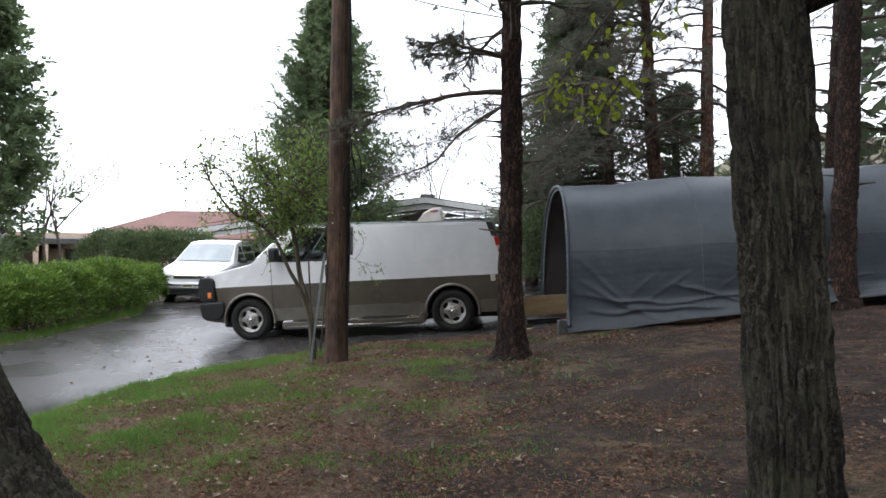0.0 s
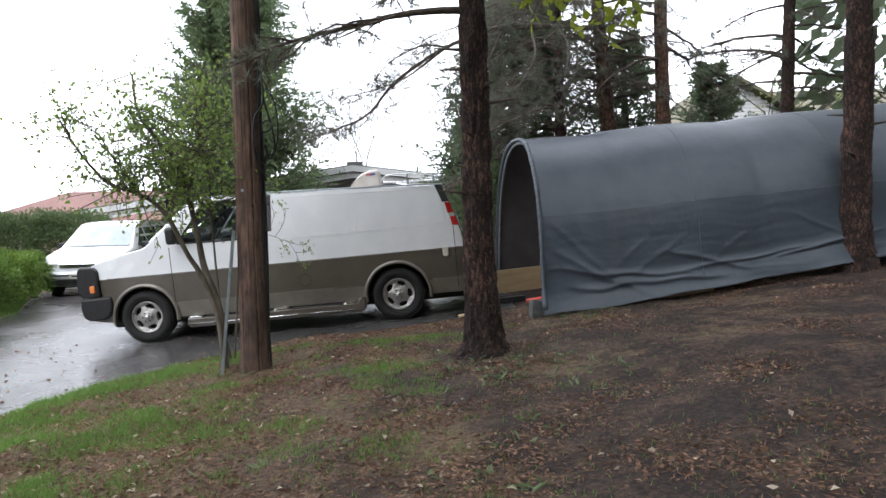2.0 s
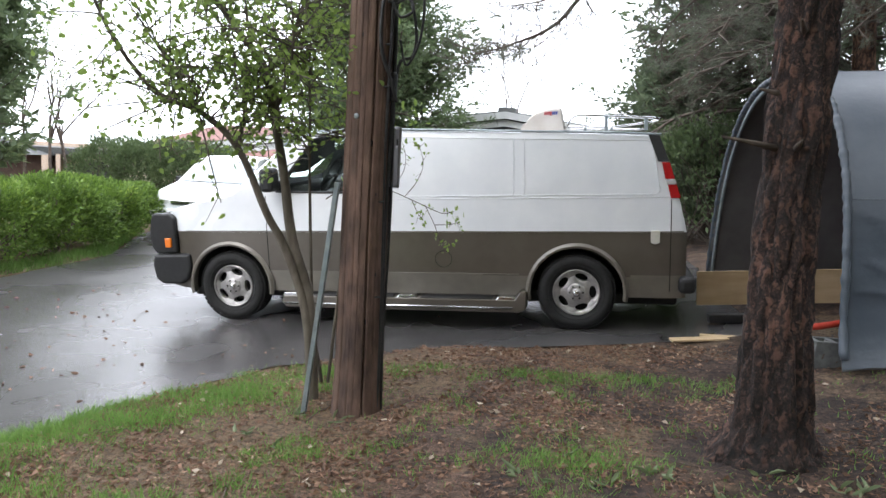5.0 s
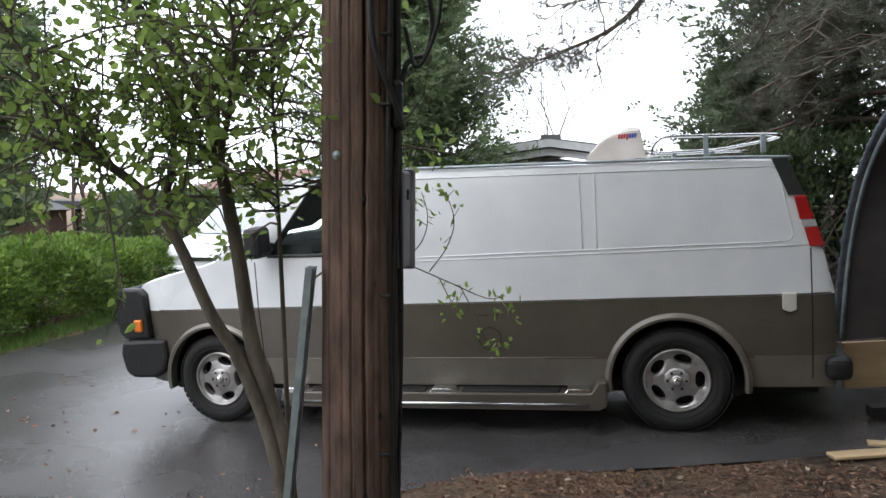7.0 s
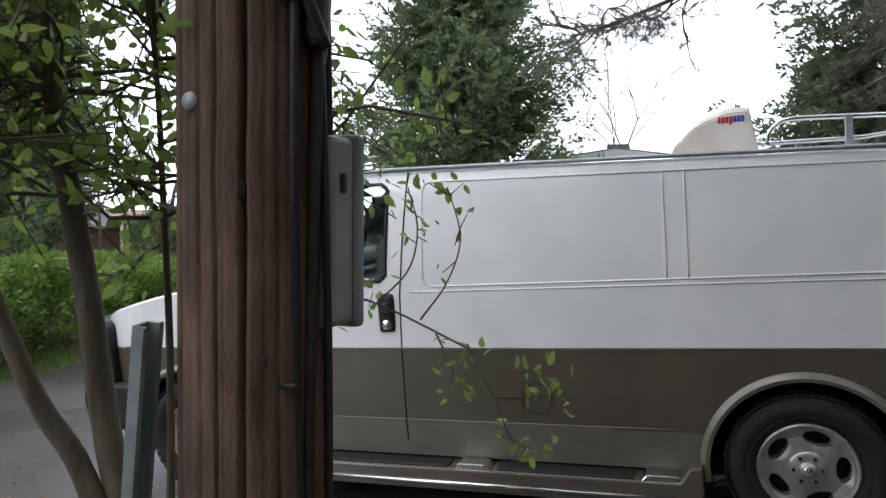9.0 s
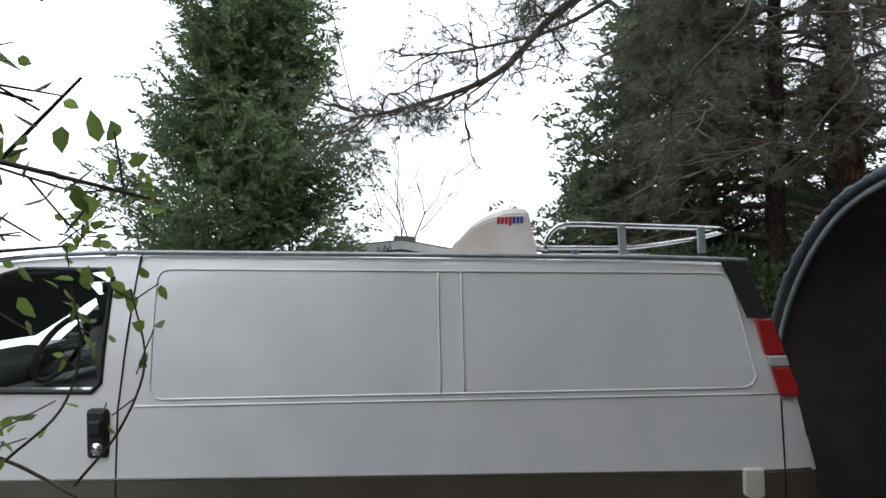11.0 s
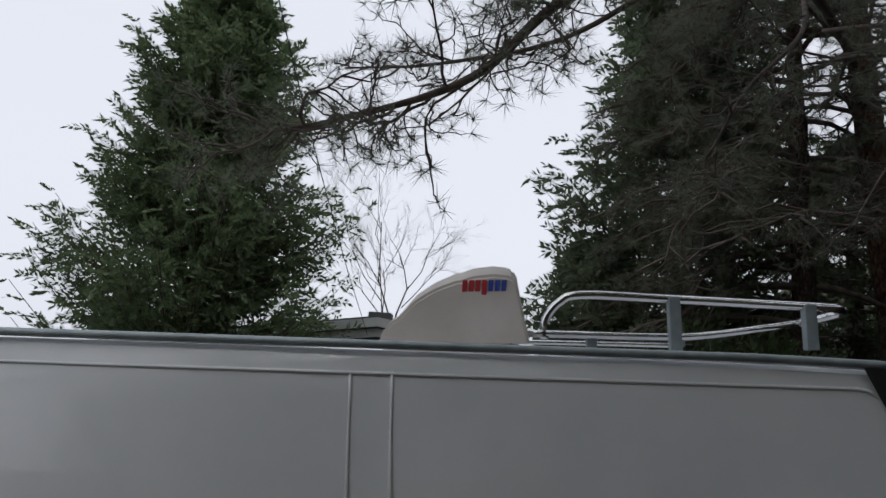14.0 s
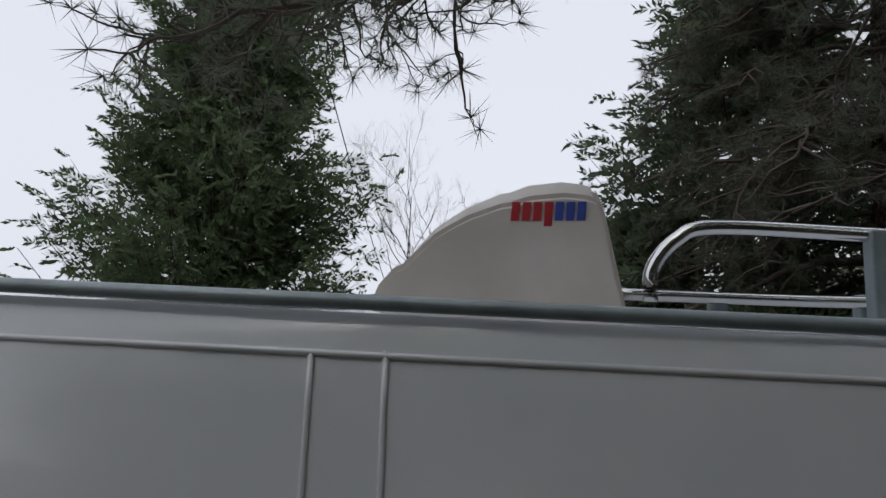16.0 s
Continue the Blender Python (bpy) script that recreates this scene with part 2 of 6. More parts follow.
ALLOY = mat("dusty_alloy", (0.42, 0.40, 0.39), (0.55, 0.53, 0.51), 20, 0.38, 0.75, 0.05, 100, 6, 0.3)
CHROME = mat("chrome", (0.72, 0.73, 0.74), (0.8, 0.8, 0.8), 10, 0.14, 1, 0, 10, 3, 0.12, rvar=0.06)
STEEL = mat("galvanised_steel", (0.26, 0.31, 0.33), (0.38, 0.43, 0.44), 14, 0.45, 0.35, 0.06, 60, 2, 0.25)
RED_GLASS = mat("red_lamp", (0.42, 0.012, 0.012), (0.5, 0.02, 0.02), 8, 0.12, 0, 0.05, 160, coat=1)
AMBER = mat("amber_lamp", (0.75, 0.17, 0.01), (0.85, 0.22, 0.02), 8, 0.15, 0, 0.05, 160, coat=1)
CLEAR = mat("clear_lamp", (0.6, 0.6, 0.6), (0.72, 0.72, 0.72), 8, 0.12, 0.3, 0.1, 160, coat=1)
VENT_PLASTIC = mat("weathered_white_plastic", (0.60, 0.55, 0.50), (0.68, 0.64, 0.60), 5, 0.5, 0, 0.05, 60, 2.2, 0.15)
CREAM = mat("cream_plastic", (0.62, 0.6, 0.52), (0.7, 0.68, 0.6), 12, 0.5)
GREY_BOX = mat("grey_box_plastic", (0.24, 0.235, 0.25), (0.31, 0.305, 0.32), 6, 0.5, 0, 0.06, 120, 2, 0.2)
CABLE = mat("black_cable", (0.012, 0.012, 0.013), (0.03, 0.03, 0.032), 30, 0.5)
ASPHALT = mat("wet_asphalt", (0.042, 0.040, 0.040), (0.104, 0.098, 0.097), 90, 0.27, 0, 0.3, 190, 0.55, 0.35, rvar=0.2, dist=0.003)
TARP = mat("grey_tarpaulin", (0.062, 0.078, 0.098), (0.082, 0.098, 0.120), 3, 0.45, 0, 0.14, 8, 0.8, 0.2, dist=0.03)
TARP_TOP = mat("pale_tarpaulin", (0.115, 0.134, 0.160), (0.145, 0.163, 0.188), 3, 0.45, 0, 0.14, 8, 0.8, 0.2, dist=0.03)
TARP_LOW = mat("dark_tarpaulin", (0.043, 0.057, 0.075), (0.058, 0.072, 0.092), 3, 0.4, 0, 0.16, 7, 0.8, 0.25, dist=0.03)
# grey-brown lining; its tone is raised for daylight passing through the cloth
TARP_IN = mat("tarpaulin_inside", (0.12, 0.112, 0.112), (0.16, 0.15, 0.148), 3, 0.7, 0, 0.1, 26, 0.8, 0.2)


def bark_mat(name, crack, plate, fleck, scale, tall, moss=None, rough=0.9):
    """Bark: dark cracks round uneven upright plates, flecks of a second colour, moss in patches."""
    m = bpy.data.materials.new(name)
    m.use_nodes = True
    nt = m.node_tree
    b = nt.nodes["Principled BSDF"]
    co = nt.nodes.new("ShaderNodeTexCoord").outputs["Object"]
    wob = noise_node(nt, co, scale * 0.8, 4)
    mixv = nt.nodes.new("ShaderNodeMix")
    mixv.data_type, mixv.blend_type = 'RGBA', 'LINEAR_LIGHT'
    mixv.inputs[0].default_value = 0.05
    nt.links.new(co, mixv.inputs[6])
    nt.links.new(wob.outputs["Color"], mixv.inputs[7])
    mp = nt.nodes.new("ShaderNodeMapping")
    mp.inputs["Scale"].default_value = (1, 1, tall)
    nt.links.new(mixv.outputs[2], mp.inputs[0])
    vo = nt.nodes.new("ShaderNodeTexVoronoi")
    vo.feature = 'DISTANCE_TO_EDGE'
    vo.inputs["Scale"].default_value = scale
    nt.links.new(mp.outputs[0], vo.inputs["Vector"])
    fine = noise_node(nt, mp.outputs[0], scale * 2.2, 6, 0.7)
    ad = nt.nodes.new("ShaderNodeMath")
    ad.operation = 'MULTIPLY_ADD'
    ad.inputs[1].default_value = 0.9
    nt.links.new(vo.outputs["Distance"], ad.inputs[0])
    sc = nt.nodes.new("ShaderNodeMath")
    sc.operation = 'MULTIPLY'
    sc.inputs[1].default_value = 0.75
    nt.links.new(fine.outputs[0], sc.inputs[0])
    nt.links.new(sc.outputs[0], ad.inputs[2])
    col = ramp(nt, [(0.34, crack), (0.48, plate), (0.66, fleck)])
    nt.links.new(ad.outputs[0], col.inputs[0])
    out = col.outputs[0]
    wide = noise_node(nt, co, 2.3, 5, 0.65, (1, 1, 0.5))
    sh = ramp(nt, [(0.38, (0.42,) * 3), (0.62, (1.15,) * 3)])
    nt.links.new(wide.outputs[0], sh.inputs[0])
    mx = nt.nodes.new("ShaderNodeMix")
    mx.data_type, mx.blend_type = 'RGBA', 'MULTIPLY'
    mx.inputs[0].default_value = 1
    nt.links.new(out, mx.inputs[6])
    nt.links.new(sh.outputs[0], mx.inputs[7])
    out = mx.outputs[2]
    if moss:
        mn = noise_node(nt, co, 5.5, 6, 0.75)
        mk = ramp(nt, [(0.50, (0, 0, 0)), (0.62, (0.8,) * 3)])
        nt.links.new(mn.outputs[0], mk.inputs[0])
        m2 = nt.nodes.new("ShaderNodeMix")
        m2.data_type = 'RGBA'
        m2.inputs[7].default_value = (*moss, 1)
        nt.links.new(mk.outputs[0], m2.inputs[0])
        nt.links.new(out, m2.inputs[6])
        out = m2.outputs[2]
    nt.links.new(out, b.inputs["Base Color"])
    b.inputs["Roughness"].default_value = rough
    bp = nt.nodes.new("ShaderNodeBump")
    bp.inputs["Strength"].default_value, bp.inputs["Distance"].default_value = 1.0, 0.03
    nt.links.new(ad.outputs[0], bp.inputs["Height"])
    nt.links.new(bp.outputs[0], b.inputs["Normal"])
    return m


PINE_BARK = bark_mat("pine_bark", (0.009, 0.006, 0.0055), (0.040, 0.023, 0.018), (0.14, 0.072, 0.052), 24, 0.24)
RED_BARK = bark_mat("red_pine_bark", (0.035, 0.02, 0.015), (0.12, 0.062, 0.040), (0.22, 0.12, 0.075), 14, 0.4)
OAK_BARK = bark_mat("mossy_bark", (0.012, 0.010, 0.009), (0.052, 0.045, 0.034), (0.13, 0.118, 0.09), 24, 0.10, (0.080, 0.083, 0.050))
TWIG = mat("twig_bark", (0.06, 0.045, 0.036), (0.13, 0.10, 0.078), 12, 0.85, 0, 0.3, 80)
LILAC_BARK = mat("lilac_bark", (0.075, 0.062, 0.046), (0.16, 0.135, 0.105), 14, 0.85, 0, 0.6, 40, 2, 0.35, (1, 1, 0.3))
POLE_WOOD = mat("weathered_pole_wood", (0.060, 0.034, 0.026), (0.22, 0.135, 0.098), 13, 0.85, 0, 0.8, 40, 2.2, 0.55, (1, 1, 0.30), dist=0.012, lo=0.30, hi=0.72)
LUMBER = mat("new_lumber", (0.5, 0.36, 0.2), (0.62, 0.46, 0.28), 10, 0.7, 0, 0.1, 50, 2, 0.2, (0.15, 1, 1))
WHITE_TRIM = mat("white_trim", (0.62, 0.64, 0.64), (0.74, 0.75, 0.75), 5, 0.6, 0, 0.1, 30, 0.7, 0.2)
GREY_ROOF = mat("grey_roofing", (0.10, 0.105, 0.105), (0.16, 0.165, 0.16), 20, 0.9, 0, 0.3, 60)
RED_ROOF = mat("red_roofing", (0.165, 0.088, 0.074), (0.225, 0.122, 0.104), 18, 0.9, 0, 0.3, 60, 0.6, 0.25)
MOSS_ROOF = mat("mossy_roofing", (0.12, 0.11, 0.08), (0.2, 0.18, 0.11), 12, 0.9, 0, 0.3, 60)
BEIGE_WALL = mat("beige_wall", (0.42, 0.37, 0.26), (0.5, 0.45, 0.33), 6, 0.8)
BROWN_WALL = mat("brown_wall", (0.09, 0.055, 0.042), (0.13, 0.08, 0.06), 6, 0.8)
GREY_WALL = mat("grey_siding", (0.33, 0.35, 0.34), (0.42, 0.43, 0.41), 6, 0.8)
CAB_DARK = mat("cab_plastic", (0.05, 0.055, 0.055), (0.08, 0.085, 0.085), 8, 0.7)
SEAT_CLOTH = mat("seat_cloth", (0.06, 0.06, 0.062), (0.09, 0.088, 0.09), 30, 0.9)
CEDAR_LEAF = leaf_mat("cedar_leaf", (0.060, 0.095, 0.052), (0.15, 0.205, 0.098), (0.24, 0.29, 0.13), 0.5)
CEDAR_DARK = leaf_mat("dark_cedar_leaf", (0.058, 0.085, 0.055), (0.14, 0.18, 0.10), (0.20, 0.235, 0.12), 0.5)
PINE_NEEDLE = leaf_mat("pine_needle", (0.075, 0.088, 0.068), (0.17, 0.185, 0.135), (0.24, 0.235, 0.165), 0.5)
DEAD_NEEDLE = leaf_mat("dry_needle", (0.05, 0.035, 0.022), (0.10, 0.075, 0.05), (0.14, 0.10, 0.06), 0.25)
LILAC_LEAF = leaf_mat("lilac_leaf", (0.11, 0.17, 0.045), (0.24, 0.34, 0.085), (0.36, 0.45, 0.13), 0.6, 0.42)
YOUNG_LEAF = leaf_mat("young_oak_leaf", (0.16, 0.22, 0.02), (0.32, 0.38, 0.04), (0.42, 0.45, 0.06), 0.5)
HEDGE_LEAF = leaf_mat("hedge_leaf", (0.022, 0.055, 0.012), (0.16, 0.26, 0.045), (0.34, 0.44, 0.09), 0.4)
HEDGE_DARK = leaf_mat("dark_hedge_leaf", (0.048, 0.078, 0.038), (0.125, 0.175, 0.075), (0.19, 0.23, 0.095), 0.45)
GRASS = leaf_mat("grass_blade", (0.065, 0.135, 0.030), (0.185, 0.33, 0.072), (0.36, 0.42, 0.17), 0.45)
LITTER = leaf_mat("leaf_litter", (0.024, 0.012, 0.008), (0.27, 0.155, 0.10), (0.56, 0.41, 0.28), 0.15, 0.8)
PALE_LEAF = leaf_mat("pale_dry_leaf", (0.22, 0.17, 0.12), (0.5, 0.42, 0.32), (0.62, 0.56, 0.46), 0.2, 0.7)
WEED = leaf_mat("weed_leaf", (0.09, 0.13, 0.055), (0.19, 0.24, 0.12), (0.28, 0.32, 0.19), 0.35)


def glass_mat(name, tint, rough=0.02):
    m = bpy.data.materials.new(name)
    m.use_nodes = True
    b = m.node_tree.nodes["Principled BSDF"]
    b.inputs["Base Color"].default_value = (*tint, 1)
    b.inputs["Roughness"].default_value = rough
    b.inputs["Transmission Weight"].default_value = 1
    b.inputs["IOR"].default_value = 1.12
    return m


GLASS = glass_mat("tinted_glass", (0.86, 0.94, 0.92))


def ground_mat():
    """Bare brown soil with needles; grass thickens towards the drive."""
    m = bpy.data.materials.new("soil_and_moss")
    m.use_nodes = True
    nt = m.node_tree
    b = nt.nodes["Principled BSDF"]
    co = nt.nodes.new("ShaderNodeTexCoord").outputs["Object"]
    fine, mid, wide = noise_node(nt, co, 26, 8, 0.78), noise_node(nt, co, 5, 5), noise_node(nt, co, 0.7, 4)
    soil = ramp(nt, [(0.36, (0.008, 0.0045, 0.0035)), (0.5, (0.030, 0.0165, 0.012)), (0.64, (0.085, 0.047, 0.033))])
    nt.links.new(fine.outputs[0], soil.inputs[0])
    green = ramp(nt, [(0.36, (0.036, 0.024, 0.013)), (0.64, (0.27, 0.18, 0.105))])
    nt.links.new(fine.outputs[0], green.inputs[0])
    xyz = nt.nodes.new("ShaderNodeSeparateXYZ")
    nt.links.new(co, xyz.inputs[0])
    mr = nt.nodes.new("ShaderNodeMapRange")
    mr.inputs[1].default_value, mr.inputs[2].default_value, mr.inputs[3].default_value, mr.inputs[4].default_value = 1.0, -3.6, 0.0, 0.40
    nt.links.new(xyz.outputs[0], mr.inputs[0])
    a1 = nt.nodes.new("ShaderNodeMath")
    nt.links.new(mr.outputs[0], a1.inputs[0])
    nt.links.new(wide.outputs[0], a1.inputs[1])
    a2 = nt.nodes.new("ShaderNodeMath")
    a2.operation = 'MULTIPLY_ADD'
    a2.inputs[1].default_value = 0.6
    nt.links.new(mid.outputs[0], a2.inputs[0])
    nt.links.new(a1.outputs[0], a2.inputs[2])
    mask = ramp(nt, [(0.0, (0, 0, 0)), (1.0, (1, 1, 1))])
    mask.color_ramp.elements[0].position, mask.color_ramp.elements[1].position = 0.85, 1.35
    nt.links.new(a2.outputs[0], mask.inputs[0])
    mx = nt.nodes.new("ShaderNodeMix")
    mx.data_type = 'RGBA'
    nt.links.new(mask.outputs[0], mx.inputs[0])
    # tan litter mottling over the soil, thinner under the pines
    tan = ramp(nt, [(0.38, (0.034, 0.018, 0.012)), (0.62, (0.36, 0.22, 0.15))])
    nt.links.new(fine.outputs[0], tan.inputs[0])
    m0 = nt.nodes.new("ShaderNodeMix")
    m0.data_type = 'RGBA'
    lit = noise_node(nt, co, 2.6, 6, 0.7)
    l2 = nt.nodes.new("ShaderNodeMath")
    nt.links.new(lit.outputs[0], l2.inputs[0])
    nt.links.new(mr.outputs[0], l2.inputs[1])
    lm = ramp(nt, [(0.48, (0, 0, 0)), (0.82, (0.9, 0.9, 0.9))])
    nt.links.new(l2.outputs[0], lm.inputs[0])
    nt.links.new(lm.outputs[0], m0.inputs[0])
    nt.links.new(soil.outputs[0], m0.inputs[6])
    nt.links.new(tan.outputs[0], m0.inputs[7])
    nt.links.new(m0.outputs[2], mx.inputs[6])
    nt.links.new(green.outputs[0], mx.inputs[7])
    nt.links.new(mx.outputs[2], b.inputs["Base Color"])
    b.inputs["Roughness"].default_value = 0.9
    bp = nt.nodes.new("ShaderNodeBump")
    bp.inputs["Strength"].default_value, bp.inputs["Distance"].default_value = 1.0, 0.05
    nt.links.new(fine.outputs[0], bp.inputs["Height"])
    nt.links.new(bp.outputs[0], b.inputs["Normal"])
    return m


SOIL = ground_mat()


# ---- ground and drive ----
def build_ground():
    """One sheet out to the horizon, close-meshed near the path."""
    ax = np.unique(np.concatenate([np.linspace(-400, -40, 10), np.linspace(-40, -10, 16), np.linspace(-10, 10, 201), np.linspace(10, 40, 16), np.linspace(40, 400, 10)]))
    ay = np.unique(np.concatenate([np.linspace(-400, -40, 10), np.linspace(-40, -14, 14), np.linspace(-14, 8, 221), np.linspace(8, 40, 16), np.linspace(40, 400, 10)]))
    X, Y = np.meshgrid(ax, ay, indexing='ij')
    Z = height(X, Y)
    near = (abs(X) < 14) & (Y > -15) & (Y < 11)
    Z[near] = soil_z(X[near], Y[near])
    s = Soup()
    n, m = X.shape
    i, j = np.meshgrid(np.arange(n - 1), np.arange(m - 1), indexing='ij')
    s.add(np.stack([X, Y, Z], -1), np.stack([i * m + j, (i + 1) * m + j, (i + 1) * m + j + 1, i * m + j + 1], -1).reshape(-1, 4))
    g = part("ground", s, SOIL, smooth=True)
    tagged(g, "brown soil with pine needles, moss and thin grass", "ground", kind="structure")
    # the asphalt: its lawn edge follows drive_edge, the far edge runs along the hedge
    d = Soup()
    ys = np.concatenate([np.linspace(-30, -6, 13), np.linspace(-5.5, 2.6, 55), np.linspace(3.0, 11, 9)])
    rows = []
    R = rng(3)
    for y in ys:
        right = float(road_right(y)) + R.normal() * 0.02
        left = np.interp(y, [-30, -1, 3.4, 6, 11], [-9.3, -7.35, -7.65, -9.0, -10.3])
        rows.append([(x, y, float(height(x, y)) + 0.028) for x in np.linspace(left, right, 24)])
    v = np.array(rows)
    n, m = v.shape[:2]
    i, j = np.meshgrid(np.arange(n - 1), np.arange(m - 1), indexing='ij')
    d.add(v, np.stack([i * m + j, i * m + j + 1, (i + 1) * m + j + 1, (i + 1) * m + j], -1).reshape(-1, 4))
    a = part("road", d, ASPHALT, smooth=True)
    tagged(a, "wet dark grey asphalt driveway", "driveway", kind="structure")


build_ground()


# ---- the camper van ----
TILT = pose(0, 0.05, 0, 0, -4.3, 0) @ pose(0, 0, 0, 3, 0, 0)
van = thing("camper_van", "white and taupe high-mileage camper van on the wet driveway", "van", m=TILT)
LEVELS = [0.36, 0.42, 0.56, 0.58, 0.78, 0.985, 1.0, 1.12, 1.24, 1.335, 1.42, 1.55, 1.7, 1.82, 1.90]


def van_top(x):
    return np.interp(x, [-4.50, -4.44, -4.36, -4.2, -3.9, -3.62, -3.50, -2.85, -2.72, -2.5, -2.1, -1.0, 0.4, 0.7, 0.8, 1.05],
                     [1.08, 1.18, 1.235, 1.28, 1.35, 1.40, 1.435, 1.965, 2.01, 2.035, 2.04, 1.995, 1.935, 1.915, 1.905, 1.87])


def van_inset(x):
    return 0.27 * max(0, (-3.95 - x) / 0.55) ** 2 + 0.05 * max(0, (x - 0.75) / 0.3) ** 2


def van_side(z):
    return float(np.interp(z, [0.3, 0.6, 0.985, 1.335, 1.6, 1.88, 2.0], [0.035, 0.006, 0, 0.015, 0.035, 0.08, 0.11]))


def van_rear(z):
    return 1.0 - 0.30 * max(0, (z - 0.95)) ** 1.3


def van_body():
    xs = [-4.50, -4.47, -4.42, -4.34, -4.2, -4.0, -3.8, -3.62, -3.52, -3.4, -3.15, -2.98, -2.86, -2.6, -2.3, -1.85, -1.4, -0.9, -0.4, 0.1, 0.5, 0.7, 0.78, 0.84, 0.9, 0.96, 1.02]
    bm = bmesh.new()
    rings = []
    for x in xs:
        t = float(van_top(x))
        ring = []
        for z in LEVELS:
            zz = min(z, t - 0.055)
            ring.append((x, van_inset(x) + van_side(zz), zz))
        e = van_inset(x) + van_side(t - 0.055)
        for dy, dz in ((0.012, 0.044), (0.04, 0.040), (0.12, 0.044), (0.35, 0.060), (0.6, 0.072)):
            ring.append((x, e + dy, t - dz))
        far = [(a, b, min(c, t - 0.15)) if i < len(LEVELS) else (a, b, c - 0.10) for i, (a, b, c) in enumerate(ring)]
        full = ring + [(a, 2.0 - b, c) for a, b, c in reversed(far)]
        rings.append([bm.verts.new((min(a, van_rear(c)), b, c)) for a, b, c in full])
    k = len(rings[0])
    for a, b in zip(rings, rings[1:]):
        for i in range(k):
            j = (i + 1) % k
            bm.faces.new((a[i], a[j], b[j], b[i]))
    bm.faces.new(rings[0][::-1])
    bm.faces.new(rings[-1])
    bmesh.ops.remove_doubles(bm, verts=bm.verts[:], dist=0.0015)
    bmesh.ops.dissolve_degenerate(bm, edges=bm.edges[:], dist=0.0005)
    bmesh.ops.recalc_face_normals(bm, faces=bm.faces)
    me = bpy.data.meshes.new("body")
    bm.to_mesh(me)
    bm.free()
    ob = new("body_raw", me)
    cut = bmesh.new()
    for x in (-3.6, 0.0):
        for y in (0.13, 1.87):
            r = bmesh.ops.create_cone(cut, cap_ends=True, segments=48, radius1=0.445, radius2=0.445, depth=0.56)
            for v in r["verts"]:
                v.co = Vector((x + v.co.x, y + v.co.z * 1.0, 0.40 + v.co.y))
    bmesh.ops.recalc_face_normals(cut, faces=cut.faces)
    win = prism(WINDOW, -0.2, 2.2)
    tools = []
    cabin = prism([(-3.25, 1.30), (-1.7, 1.30), (-1.7, 1.87), (-2.74, 1.87), (-3.25, 1.50)], 0.14, 1.84)
    front = prism([(-3.50, 1.56), (-3.36, 1.40), (-2.86, 1.82), (-3.00, 1.97)], 0.26, 1.74)
    for n, b in (("wells", cut), ("window", win), ("cabin", cabin), ("front", front)):
        m2 = bpy.data.meshes.new(n)
        b.to_mesh(m2)
        b.free()
        c = new(n, m2)
        tools.append(c)
        q = ob.modifiers.new(n, 'BOOLEAN')
        q.operation, q.solver, q.object = 'DIFFERENCE', 'EXACT', c
    bpy.context.view_layer.update()
    made = bpy.data.meshes.new_from_object(ob.evaluated_get(bpy.context.evaluated_depsgraph_get()))
    for o in (ob, *tools):
        bpy.data.objects.remove(o)
    made.materials.clear()
    for m in (WHITE_PAINT, TAUPE_PAINT, SAND_PAINT, DARK, CAB_DARK):
        made.materials.append(m)
    for p in made.polygons:
        c = p.center
        r = min(math.hypot(c.x + 3.6, c.z - 0.40), math.hypot(c.x, c.z - 0.40))
        if r < 0.447 and (r < 0.43 or abs(p.normal.y) < 0.5):
            p.material_index = 3
        elif 0.12 < c.y < 1.87 and 1.29 < c.z < min(1.93, float(van_top(c.x)) - 0.085) and -3.42 < c.x < -1.65:
            p.material_index = 4
        elif c.z < 0.365:
            p.material_index = 3
        elif c.z < 0.57:
            p.material_index = 2
        elif c.z < 0.99:
            p.material_index = 1
        else:
            p.material_index = 0
    b = part("body", made, [WHITE_PAINT, TAUPE_PAINT, SAND_PAINT, DARK, CAB_DARK], van, "two-tone body, white over taupe", sharp=28)
    return b


WINDOW = [(-3.04, 1.40), (-2.17, 1.38), (-2.13, 1.42), (-2.095, 1.895), (-2.135, 1.93), (-2.52, 1.945), (-2.63, 1.92)]
van_body()


def side_line(pts, r, name, material, smooth=True):
    """A thin line along the near side of the body, given in x and z."""
    s = Soup()
    tube(s, [(x, van_side(z) + van_inset(x) + 0.0, z) for x, z in pts], r, 6)
    return part(name, s, material, van, smooth=smooth)


def round_rect(x0, x1, z0, z1, r, slant=0.0, n=5):
    out = []
    for cx, cz, a0 in ((x1 - r, z0 + r, -90), (x1 - r - slant, z1 - r, 0), (x0 + r + slant * 0.2, z1 - r, 90), (x0 + r, z0 + r, 180)):
        for i in range(n):
            a = radians(a0 + 90 * i / (n - 1))
            out.append((cx + r * math.cos(a), cz + r * math.sin(a)))
    dense = []
    for (a, b), (c, d) in zip(out, out[1:] + out[:1]):
        k = max(1, int(math.hypot(c - a, d - b) / 0.12))
        dense += [(a + (c - a) * i / k, b + (d - b) * i / k) for i in range(k)]
    return dense + dense[:1]


